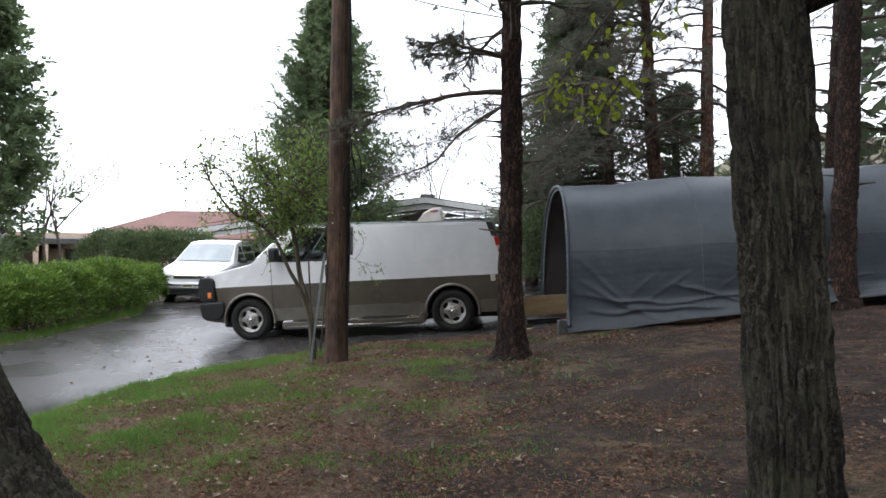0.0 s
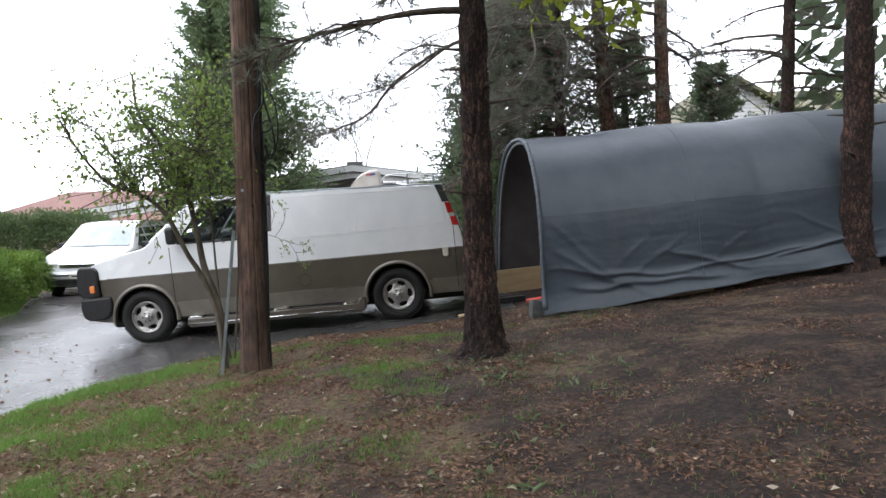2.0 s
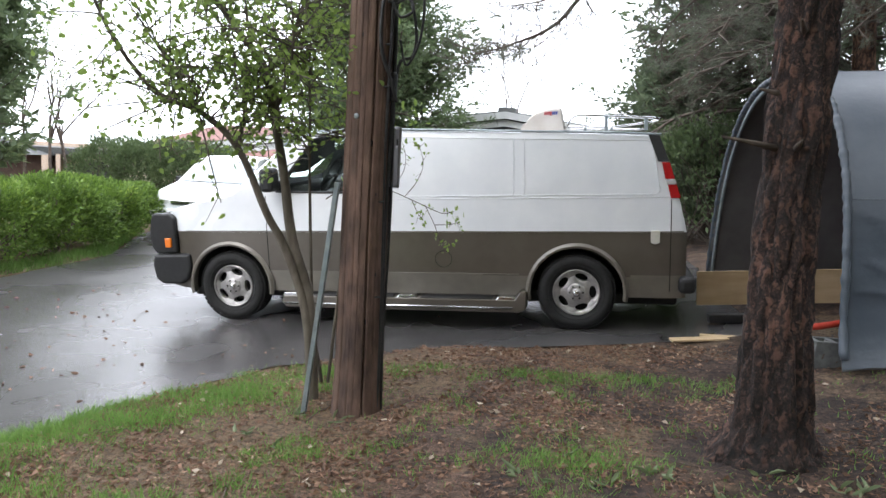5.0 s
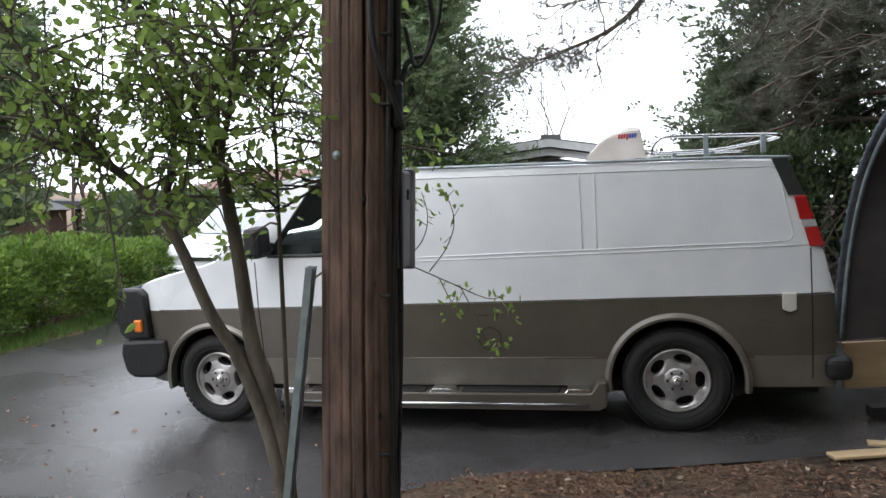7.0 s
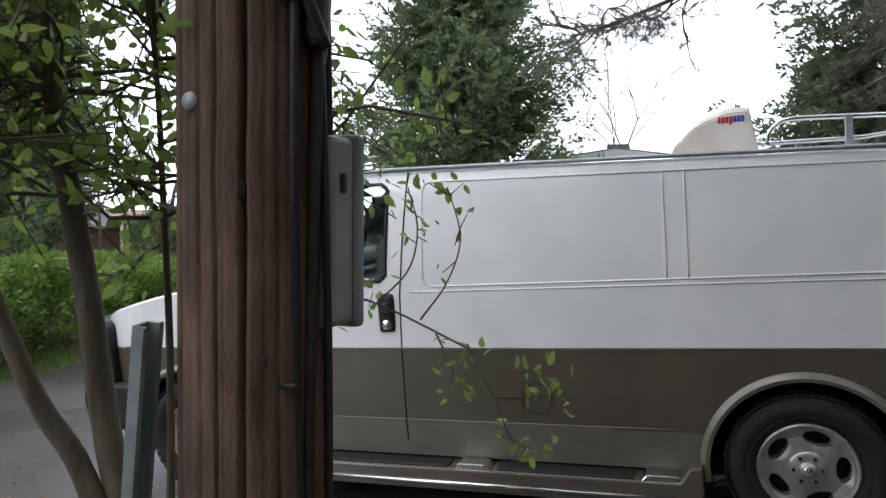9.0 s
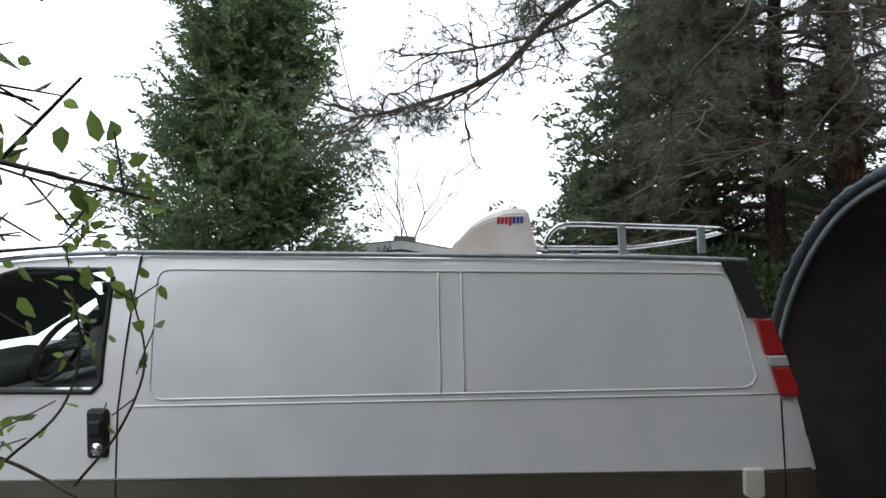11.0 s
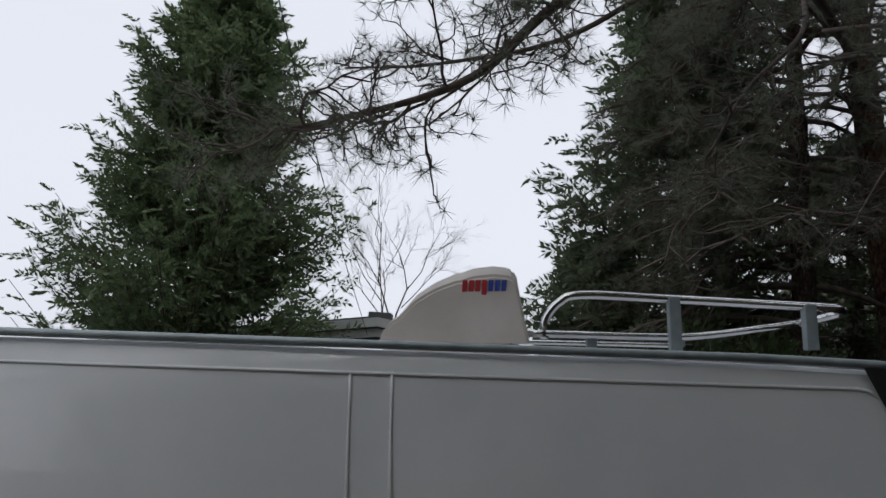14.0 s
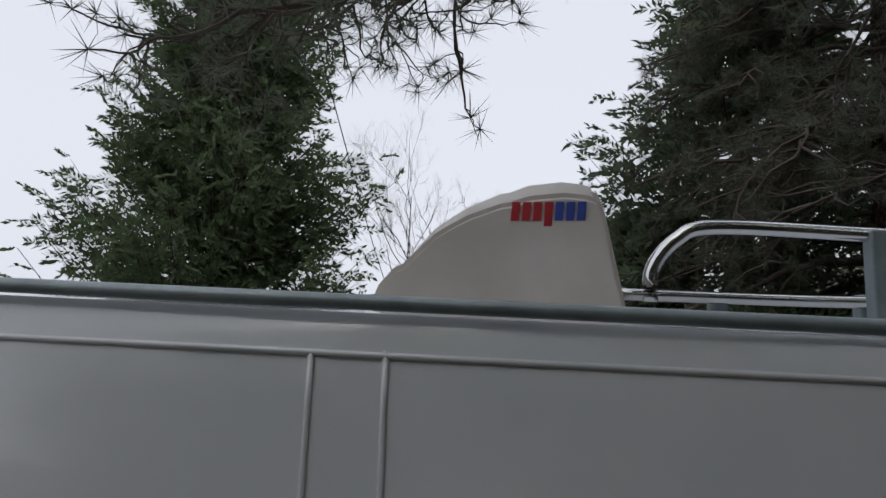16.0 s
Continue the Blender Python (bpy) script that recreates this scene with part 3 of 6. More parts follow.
# pressings of the cargo side, seams and rails
side_line([(x, z - 0.04 * max(0, (x + 1.9) / 2.6) * max(0, (z - 1.34) / 0.55) * 2.3) for x, z in round_rect(-1.90, 0.755, 1.34, 1.925, 0.06, 0.07)], 0.0055, "panel_bead", WHITE_PAINT)
for x in (-0.592, -0.489):
    side_line([(x, z) for z in np.linspace(1.345, 1.878, 9)], 0.005, "panel_bead", WHITE_PAINT)
side_line([(x, 1.312) for x in np.linspace(-1.98, 0.90, 22)], 0.005, "waist_crease", WHITE_PAINT)
side_line([(-2.085 + 0.03 * z, z) for z in np.linspace(0.45, 1.30, 8)] + [(-2.045 + (z - 1.3) * 0.11, z) for z in np.linspace(1.36, 1.99, 8)], 0.0045, "door_seam", DARK)
side_line([(-3.16, z) for z in np.linspace(0.45, 1.36, 8)], 0.0045, "door_seam", DARK)
side_line([(x, 0.575) for x in np.linspace(-2.95, -0.55, 20)], 0.003, "sill_crease", SAND_PAINT)
side_line([(x, 0.992) for x in np.linspace(-4.1, 0.97, 40)], 0.006, "side_moulding", TAUPE_PAINT)
s = Soup()
tube(s, [(x, van_side(float(van_top(x)) - 0.055) - 0.006 + van_inset(x), float(van_top(x)) - 0.030) for x in np.linspace(-2.95, 0.76, 40)], 0.011, 8)
part("drip_rail", s, STEEL, van, smooth=True)
# door window glass and frame
for y, nm in ((van_side(1.62) + 0.02, "side_window"), (2.0 - van_side(1.62) - 0.02, "side_window")):
    bm = prism([(x, z) for x, z in WINDOW], y, y + 0.006)
    ob = part(nm, bm, GLASS, van, "tinted door window glass")
    ob.visible_shadow = False
pts = WINDOW + WINDOW[:1]
dense = []
for (a, b), (c, d) in zip(pts, pts[1:]):
    dense += [(a + (c - a) * i / 6, b + (d - b) * i / 6) for i in range(6)]
side_line(dense + dense[:1], 0.012, "window_seal", BLACK_PLASTIC)
# windscreen, lying on the slope between bonnet and roof
bm = bmesh.new()
ws = []
for i, u in enumerate(np.linspace(0, 1, 7)):
    x = -3.48 + u * (-2.76 + 3.48)
    z = float(van_top(x)) + 0.006
    ws.append([bm.verts.new((x - 0.10 * (1 - (2 * w - 1) ** 2) * (1 - u * 0.5), 0.11 + 0.07 * u + w * (1.78 - 0.14 * u), z + 0.012 * (1 - (2 * w - 1) ** 2))) for w in np.linspace(0, 1, 11)])
for a, b in zip(ws, ws[1:]):
    for i in range(10):
        bm.faces.new((a[i], a[i + 1], b[i + 1], b[i]))
WIND = mat("windscreen_glass", (0.03, 0.04, 0.04), (0.045, 0.055, 0.055), 2, 0.06, 0, 0, coat=1, rvar=0.03)
ob = part("windscreen", bm, GLASS, van, "sloping windscreen", smooth=True)
ob.visible_shadow = False
# cab seen through the door window
for y in (0.30, 1.2):
    bm = boxes((-2.34, -2.14, y, y + 0.5, 1.36, 1.62), bevel=0.06)
    box(bm, -2.24, -2.14, y + 0.12, y + 0.38, 1.64, 1.78, 0.04)
    part("cab_seat", bm, SEAT_CLOTH, van, "dark grey cloth front seat")
part("dashboard", boxes((-3.02, -2.72, 0.16, 1.84, 1.37, 1.47), bevel=0.03), CAB_DARK, van)
s = Soup()
th = np.linspace(0, 2 * np.pi, 33)
c0 = np.array([-2.62, 0.52, 1.53])
tube(s, [c0 + 0.19 * (math.cos(a) * np.array([0, 1, 0]) + math.sin(a) * np.array([0.5, 0, 0.866])) for a in th], 0.016, 8, False)
tube(s, [c0 - (0, 0.18, 0), c0 + (-0.02, 0, -0.01), c0 + (0, 0.18, 0)], 0.018, 6)
tube(s, [c0, c0 + (-0.15, 0, -0.12)], 0.03, 8)
part("steering_wheel", s, CAB_DARK, van, smooth=True)
part("inside_mirror", boxes((-2.60, -2.57, 0.88, 1.12, 1.80, 1.87), bevel=0.012), BLACK_PLASTIC, van)
# outside mirror, handle, hatches
bm = boxes((-3.10, -2.96, -0.24, -0.03, 1.41, 1.65), bevel=0.04)
box(bm, -3.04, -2.98, -0.04, 0.05, 1.45, 1.51, 0.01)
part("wing_mirror", bm, BLACK_PLASTIC, van, "black wing mirror")
bm = boxes((-2.185, -2.083, -0.012, 0.03, 1.086, 1.308), bevel=0.02)
part("handle_plate", bm, BLACK_PLASTIC, van)
bm = boxes((-2.165, -2.103, -0.03, 0.0, 1.19, 1.26), bevel=0.012)
part("door_handle", bm, BLACK_PLASTIC, van)
s = lathe([(0.0, -0.002), (0.028, -0.002), (0.03, 0.012), (0.0, 0.012)], 20)
lk = part("door_lock", s, CHROME, van, smooth=True)
lk.location = (-2.134, -0.014, 1.13)
part("inlet_hatch", prism([(0.676, 0.895), (0.716, 0.878), (0.757, 0.895), (0.757, 1.005), (0.676, 1.005)], -0.03, 0.01, 0.006), CREAM, van, "cream plastic shore-power inlet hatch")
s = Soup()
tube(s, [(-1.29 + 0.083 * math.cos(a), 0.001, 0.72 + 0.083 * math.sin(a)) for a in np.linspace(0, 2 * math.pi, 36)], 0.0028, 6)
part("hatch_ring", s, DARK, van, smooth=True)
# lamps, bumpers, guard
for z0, z1, m, nm in ((1.30, 1.425, RED_GLASS, "tail_lamp"), (1.427, 1.475, CLEAR, "reversing_lamp"), (1.477, 1.63, RED_GLASS, "tail_lamp")):
    f = lambda z, o: (van_rear(z) - o, z)
    bm = prism([f(z0, 0.075), f(z0, -0.012), f(z1, -0.012), f(z1, 0.075 - (z1 - 1.3) * 0.06)], van_side(1.47) - 0.02, 0.2, 0.006)
    part(nm, bm, m, van, "red lamp glass" if m is RED_GLASS else "clear lamp band")
bm = bmesh.new()
zz = np.linspace(1.635, 1.88, 8)
ring = [[bm.verts.new((van_rear(z) - o, van_side(z) - 0.014, z)) for o in (0.085, -0.010)] + [bm.verts.new((van_rear(z) + 0.010, 0.3, z))] for z in zz]
for a, b in zip(ring, ring[1:]):
    for i in range(2):
        bm.faces.new((a[i], a[i + 1], b[i + 1], b[i]))
part("rear_corner_trim", bm, BLACK_PLASTIC, van, smooth=False)
side_line([(0.855, z) for z in np.linspace(0.42, 1.29, 8)], 0.004, "body_seam", DARK)
bm = boxes((0.93, 1.09, -0.03, 2.03, 0.41, 0.575), bevel=0.05, seg=3)
part("rear_bumper", bm, BLACK_PLASTIC, van, "black plastic rear bumper")
bm = prism([(-4.50, 0.46), (-4.53, 0.62), (-4.50, 0.735), (-4.07, 0.745), (-4.06, 0.60), (-4.10, 0.48), (-4.2, 0.41), (-4.42, 0.41)], -0.005, 2.005, 0.03)
part("front_bumper", bm, BLACK_PLASTIC, van, "black front bumper")
for y in (0.02, 1.89):
    bm = prism([(-4.52, 1.13), (-4.49, 1.18), (-4.30, 1.175), (-4.245, 1.12), (-4.235, 0.75), (-4.48, 0.74), (-4.53, 0.80), (-4.55, 0.95)], y, y + 0.09, 0.02)
    part("guard_plate", bm, BLACK_PLASTIC, van, "black brush-guard side plate")
s = Soup()
for z in (1.12, 0.86, 0.6):
    tube(s, [(-4.50, 0.07, z), (-4.62, 0.35, z), (-4.66, 1.0, z), (-4.62, 1.65, z), (-4.50, 1.93, z)], 0.024, 10)
part("guard_bar", s, BLACK_PLASTIC, van, smooth=True)
part("grille", boxes((-4.53, -4.47, 0.5, 1.5, 0.76, 1.02), bevel=0.02), BLACK_PLASTIC, van)
for y, nm in ((0.2, "headlight"), (1.47, "headlight")):
    part(nm, boxes((-4.50, -4.36, y, y + 0.33, 0.96, 1.09), bevel=0.02), CLEAR, van, "clear headlight")
    part("turn_signal", boxes((-4.36, -4.285, -0.004 if y < 1 else 1.97, 0.03 if y < 1 else 2.004, 0.81, 0.915), bevel=0.012), AMBER, van, "amber turn signal")
part("marker_housing", boxes((-4.46, -4.30, 0.19, 0.3, 0.80, 1.10), bevel=0.015), BLACK_PLASTIC, van)
# wheel arches
for x in (-3.6, 0.0):
    for y, sg in ((0.0, -1), (2.0, 1)):
        s = Soup()
        a = np.linspace(-0.16, np.pi + 0.16, 40)
        inner, outer, lip = 0.438, 0.484, 0.022
        prof = [(outer, 0.002), (0.474, lip * 0.8), (0.458, lip + 0.006), (inner, lip), (inner, -0.06)]
        v = np.array([[(x + r * math.cos(t), y + sg * o, 0.40 + r * math.sin(t)) for r, o in prof] for t in a])
        n, k = v.shape[:2]
        i, j = np.meshgrid(np.arange(n - 1), np.arange(k - 1), indexing='ij')
        s.add(v, np.stack([i * k + j, i * k + j + 1, (i + 1) * k + j + 1, (i + 1) * k + j], -1).reshape(-1, 4))
        part("wheel_arch", s, SAND_PAINT, van, "sand-coloured wheel arch moulding", smooth=True, sharp=40)
# running board
part("running_board", prism([(-3.0, 0.27), (-2.97, 0.34), (-0.58, 0.34), (-0.53, 0.42), (-0.47, 0.42), (-0.47, 0.25), (-0.53, 0.215), (-2.95, 0.215)], -0.10, 0.12, 0.012), TAUPE_PAINT, van, "taupe running board")
for x0, x1 in ((-2.72, -1.80), (-1.52, -0.80)):
    part("step_tread", boxes((x0, x1, -0.085, 0.03, 0.335, 0.352), bevel=0.005), BLACK_PLASTIC, van)
for x in (-2.88, -1.66, -0.66):
    part("step_plate", prism([(x - 0.11, 0.335), (x - 0.08, 0.368), (x + 0.07, 0.368), (x + 0.11, 0.335)], -0.09, 0.02, 0.006), CHROME, van, "bright step plate")
s = Soup()
tube(s, [(-2.98, -0.104, 0.262), (-0.6, -0.104, 0.262)], 0.011, 8)
part("board_edge", s, CHROME, van, "chrome edge strip", smooth=True)


def build_wheel(x, y, face):
    """A tyre on a five-window alloy rim with a chrome hub cap; face -1 looks to -y."""
    w = new("wheel")
    w.parent = van
    w.location = (x, y, 0.40)
    w.rotation_euler = (0, 0, 0 if face < 0 else math.pi)
    t = lathe([(0.215, -0.02), (0.228, -0.045), (0.245, -0.06), (0.262, -0.072), (0.268, -0.070), (0.285, -0.080), (0.315, -0.082), (0.320, -0.079),
               (0.342, -0.070), (0.358, -0.045), (0.364, -0.03), (0.366, 0.0), (0.366, 0.10), (0.364, 0.16), (0.34, 0.2), (0.25, 0.2), (0.215, 0.16)], 72)
    part("tyre", t, RUBBER, w, smooth=True, sharp=35)
    bm = bmesh.new()
    for i in range(46):
        for k, yy in enumerate((-0.028, 0.05, 0.13)):
            a = 2 * math.pi * (i + 0.5 * (k % 2)) / 46
            m = Matrix.Rotation(a, 4, 'Y') @ Matrix.Translation((0.366, yy, 0))
            r = bmesh.ops.create_cube(bm, size=1)
            for v in r["verts"]:
                v.co = m @ Vector((v.co.x * 0.009, v.co.y * 0.060, v.co.z * 0.041))
    part("tread", bm, RUBBER, w)
    part("rim", lathe([(0.222, -0.03), (0.226, -0.052), (0.218, -0.060), (0.205, -0.055), (0.196, -0.035), (0.192, 0.03)], 60), ALLOY, w, smooth=True, sharp=40)
    part("brake_drum", lathe([(0.0, 0.035), (0.185, 0.035), (0.19, 0.06)], 32), DARK, w)
    # spoke disc with five oval windows
    s = Soup()
    n = 120
    th = np.linspace(0, 2 * np.pi, n, endpoint=False)
    near_ = np.abs((th + np.pi / 5) % (2 * np.pi / 5) - np.pi / 5)
    open_ = np.sqrt(np.clip(1 - (near_ / 0.41) ** 2, 0, 1))
    rows = []
    for r0, r1, d in ((0.055, 0.055, -0.05), (0.10, 0.10, -0.046), (0.128, 0.118, -0.032), (0.128, 0.118, 0.0)):
        rows.append(np.stack([r0 * np.cos(th), np.full(n, d), r0 * np.sin(th)], -1))
    hole_in = 0.158 - 0.036 * open_
    hole_out = 0.158 + 0.032 * open_
    v = [rows[0], rows[1], np.stack([hole_in * np.cos(th), np.full(n, -0.034), hole_in * np.sin(th)], -1),
         np.stack([hole_in * np.cos(th), np.full(n, 0.02), hole_in * np.sin(th)], -1),
         np.stack([hole_out * np.cos(th), np.full(n, 0.02), hole_out * np.sin(th)], -1),
         np.stack([hole_out * np.cos(th), np.full(n, -0.034), hole_out * np.sin(th)], -1),
         np.stack([0.205 * np.cos(th), np.full(n, -0.048), 0.205 * np.sin(th)], -1)]
    V = np.array(v)
    j = np.arange(n)
    k = (j + 1) % n
    F = []
    for a, b in ((0, 1), (1, 2), (2, 3), (4, 5), (5, 6)):
        F.append(np.stack([a * n + j, a * n + k, b * n + k, b * n + j], -1))
    s.add(V.reshape(-1, 3), np.concatenate(F))
    part("spoke_disc", s, ALLOY, w, smooth=True, sharp=35)
    part("hub_cap", lathe([(0.0, -0.080), (0.026, -0.079), (0.036, -0.072), (0.042, -0.062), (0.078, -0.058), (0.088, -0.050), (0.092, -0.036)], 40), ALLOY, w, smooth=True, sharp=40)
    part("hub_badge", lathe([(0.0, -0.083), (0.020, -0.082), (0.023, -0.078)], 20), CHROME, w)
    bm = bmesh.new()
    r = bmesh.ops.create_cone(bm, cap_ends=True, segments=6, radius1=0.0125, radius2=0.009, depth=0.03)
    for v in r["verts"]:
        v.co = Vector((v.co.x, -v.co.z, v.co.y))
    nut = part("lug_nut", bm, DARK, w)
    for i in range(6):
        a = 2 * math.pi * i / 6
        o = nut if i == 0 else part("lug_nut", nut.data, DARK, w)
        o.location = (0.063 * math.cos(a), -0.052, 0.063 * math.sin(a))
    return w


for x in (-3.6, 0.0):
    build_wheel(x, 0.075, -1)
    build_wheel(x, 1.925, 1)
part("underbody", boxes((-4.2, 0.95, 0.25, 1.75, 0.24, 0.37), (-0.12, 0.12, 0.2, 1.8, 0.33, 0.47), bevel=0.03), DARK, van)


# roof: vent cover and rack
def roof_vent():
    n = 9
    prof = [(-0.44, 0.0), (-0.425, 0.035), (-0.40, 0.062), (-0.385, 0.067), (-0.33, 0.118), (-0.30, 0.135), (-0.27, 0.150), (-0.21, 0.170),
            (-0.196, 0.171), (-0.16, 0.182), (-0.10, 0.187), (-0.06, 0.183), (-0.04, 0.176), (-0.03, 0.160), (0.0, 0.0)]
    bm = bmesh.new()
    rows = []
    for w in np.linspace(0, 1, n):
        e = abs(2 * w - 1)
        k = 1 - 0.16 * max(0, (e - 0.6) / 0.4) ** 2
        yy = 0.30 + 0.46 * w
        rows.append([bm.verts.new((-0.13 + x * 0.97, yy + (0.5 - w) * z * 0.28, 1.945 + z * k * 1.23)) for x, z in prof])
    for a, b in zip(rows, rows[1:]):
        for i in range(len(prof) - 1):
            bm.faces.new((a[i], b[i], b[i + 1], a[i + 1]))
    bm.faces.new(rows[0])
    bm.faces.new(rows[-1][::-1])
    bmesh.ops.recalc_face_normals(bm, faces=bm.faces)
    bmesh.ops.bevel(bm, geom=[e for e in bm.edges if e.calc_face_angle(0) > 0.6], offset=0.008, segments=2, affect='EDGES')
    v = part("roof_vent", bm, VENT_PLASTIC, van, "weathered off-white plastic roof vent cover", smooth=True, sharp=40)
    red = mat("red_mark", (0.55, 0.03, 0.05), (0.6, 0.05, 0.06), 10, 0.5)
    blue = mat("blue_mark", (0.05, 0.09, 0.45), (0.07, 0.12, 0.5), 10, 0.5)
    # a plain slanted mark: four red strokes, then three blue ones
    for k in range(7):
        x0 = -0.318 + 0.0185 * k
        low = 2.082 if k == 3 else 2.092
        bm = prism([(x0, low), (x0 + 0.014, low), (x0 + 0.017, 2.124), (x0 + 0.003, 2.124)], 0.3185, 0.326)
        part("red_mark" if k < 4 else "blue_mark", bm, red if k < 4 else blue, v)


roof_vent()
rack = new("roof_rack")
rack.parent = van
s = Soup()
tube(s, spline([(-0.09, 0.31, 1.955), (-0.085, 0.31, 2.01), (-0.045, 0.31, 2.058), (0.02, 0.31, 2.078), (0.27, 0.31, 2.064), (0.66, 0.31, 2.038), (0.735, 0.33, 2.03), (0.76, 0.40, 2.02), (0.70, 0.50, 2.0)], 54), 0.0125, 10)
part("side_rail", s, CHROME, rack, "chrome tube rail", smooth=True)
for x in (0.27, 0.637):
    part("rail_post", boxes((x - 0.016, x + 0.016, 0.292, 0.324, 1.92, 2.07 - (x - 0.27) * 0.07), bevel=0.003), STEEL, rack, "flat grey post")
s = Soup()
tube(s, spline([(-0.14, 0.46, 1.975), (0.25, 0.45, 1.962), (0.40, 0.45, 1.965), (0.70, 0.50, 2.0)], 24), 0.011, 8)
part("low_rail", s, CHROME, rack, "low chrome tube lying along the roof", smooth=True)
s = Soup()
tube(s, spline([(-0.10, 1.66, 1.955), (0.25, 1.66, 1.945), (0.72, 1.62, 1.93)], 12), 0.011, 8)
part("low_rail", s, CHROME, rack, "low chrome tube lying along the roof", smooth=True)
for x, y in ((0.055, 0.47), (0.31, 0.45)):
    part("clamp", boxes((x, x + 0.03, y, y + 0.04, 1.93, 1.975), bevel=0.005), STEEL, rack)


# ---- utility pole, its cables, box and the steel post ----
def utility_pole():
    R = rng(5)
    p = thing("utility_pole", "weathered brown wooden utility pole with deep cracks", "pole", m=Matrix.Translation((-1.35, -2.48, float(height(-1.37, -2.4)) - 0.1)) @ Matrix(((1, 0, -0.004, 0), (0, 1, 0.015, 0), (0, 0, 1, 0), (0, 0, 0, 1))))
    s = Soup()
    n, k = 125, 220
    th = np.linspace(0, 2 * np.pi, k, endpoint=False)
    zs = np.concatenate([np.linspace(0, 4.5, 110), np.linspace(4.8, 9.5, 15)])
    V = []
    cracks = [(5.2, 0.045, 0.022), (4.86, 0.02, 0.014), (4.62, 0.014, 0.014), (5.62, 0.016, 0.014), (4.2, 0.016, 0.016), (3.7, 0.012, 0.04), (4.95, 0.004, 0.02), (5.45, 0.004, 0.02), (4.45, 0.005, 0.02), (0.8, 0.01, 0.06), (1.9, 0.01, 0.06)]
    for z in zs:
        r = np.full(k, 0.153 - 0.0045 * z + 0.035 * math.exp(-z * 5))
        for c, d, w in cracks:
            cc = c + 0.06 * noise.noise((z * 0.9, c, 0)) + 0.02 * noise.noise((z * 5, c, 3))
            dd = d * (0.6 + 0.6 * noise.noise((z * 0.8, c * 3, 7)))
            r -= max(dd, 0) * np.exp(-((th - cc + np.pi) % (2 * np.pi) - np.pi) ** 2 / (2 * w ** 2))
        r += np.array([0.0035 * noise.noise((math.cos(a) * 3, math.sin(a) * 3, z * 0.7)) for a in th])
        V.append(np.stack([r * np.cos(th), r * np.sin(th), np.full(k, z)], -1))
    V = np.array(V)
    i, j = np.meshgrid(np.arange(n - 1), np.arange(k), indexing='ij')
    q = (j + 1) % k
    s.add(V, np.stack([i * k + j, i * k + q, (i + 1) * k + q, (i + 1) * k + j], -1).reshape(-1, 4))
    part("shaft", s, POLE_WOOD, p, smooth=True)
    tag = lathe([(0.0, -0.004), (0.016, -0.003), (0.018, 0.004), (0.0, 0.004)], 20)
    o = part("tag", tag, STEEL, p, "round metal tag", smooth=True)
    o.location = (-0.035, -0.142, 2.02)
    for a, z in ((5.15, 1.86), (4.75, 1.35), (5.5, 1.55), (5.65, 2.25), (4.6, 2.5), (5.3, 0.75), (5.6, 1.05), (4.5, 0.6)):
        k = part("knot", lathe([(0.0, -0.003), (0.006, -0.004), (0.011, 0.0), (0.015, 0.006)], 14), DARK, p)
        r = 0.149 - 0.0045 * z
        k.matrix_local = Matrix.Translation((r * math.cos(a), r * math.sin(a), z)) @ Matrix.Rotation(a + math.pi / 2, 4, 'Z') @ Matrix.Diagonal((1, 1, 1.5, 1))
    # junction box on the far side
    bx = part("junction_box", boxes((0.115, 0.175, 0.0, 0.09, 1.60, 1.97), bevel=0.012), GREY_BOX, p, "grey plastic junction box")
    part("box_lid", boxes((0.11, 0.185, 0.088, 0.12, 1.59, 1.98), bevel=0.01), GREY_BOX, p)
    part("box_latch", boxes((0.174, 0.182, 0.03, 0.05, 1.86, 1.90), bevel=0.005), BLACK_PLASTIC, p)
    for k2, (dx, dy, r, top) in enumerate(((0.145, -0.055, 0.011, 9), (0.155, -0.02, 0.014, 9), (0.15, 0.02, 0.009, 9), (0.165, 0.0, 0.008, 5))):
        s = Soup()
        z = np.linspace(0.02, top, 60)
        tube(s, np.stack([dx - 0.0045 * z + 0.008 * np.sin(z * 3 + k2), dy + 0.012 * np.sin(z * 2.1 + k2 * 2), z], -1), r, 8)
        part("riser_cable", s, CABLE, p, smooth=True)
    s = Soup()
    tube(s, spline([(0.15, -0.05, 3.4), (0.19, -0.06, 2.95), (0.11, -0.13, 2.75), (0.10, -0.14, 2.45), (0.15, -0.08, 2.25), (0.18, -0.03, 2.12)], 40), 0.012, 8)
    tube(s, spline([(0.16, 0, 3.2), (0.30, -0.02, 2.9), (0.31, 0.0, 2.55), (0.22, 0.02, 2.35), (0.17, 0.02, 2.5)], 40), 0.008, 8)
    tube(s, spline([(0.16, 0.03, 3.0), (0.25, 0.08, 2.6), (0.24, 0.08, 2.42), (0.17, 0.03, 2.36), (0.15, 0.0, 2.1)], 40), 0.010, 8)
    tube(s, spline([(0.14, -0.07, 2.7), (0.19, -0.07, 2.62), (0.26, -0.05, 2.66), (0.22, -0.03, 2.74), (0.13, -0.05, 2.68)], 40), 0.009, 8)
    part("cable_loop", s, CABLE, p, "slack black cable loops", smooth=True)
    part("cable_closure", boxes((0.135, 0.178, -0.055, 0.0, 2.12, 2.30), bevel=0.018), BLACK_PLASTIC, p)
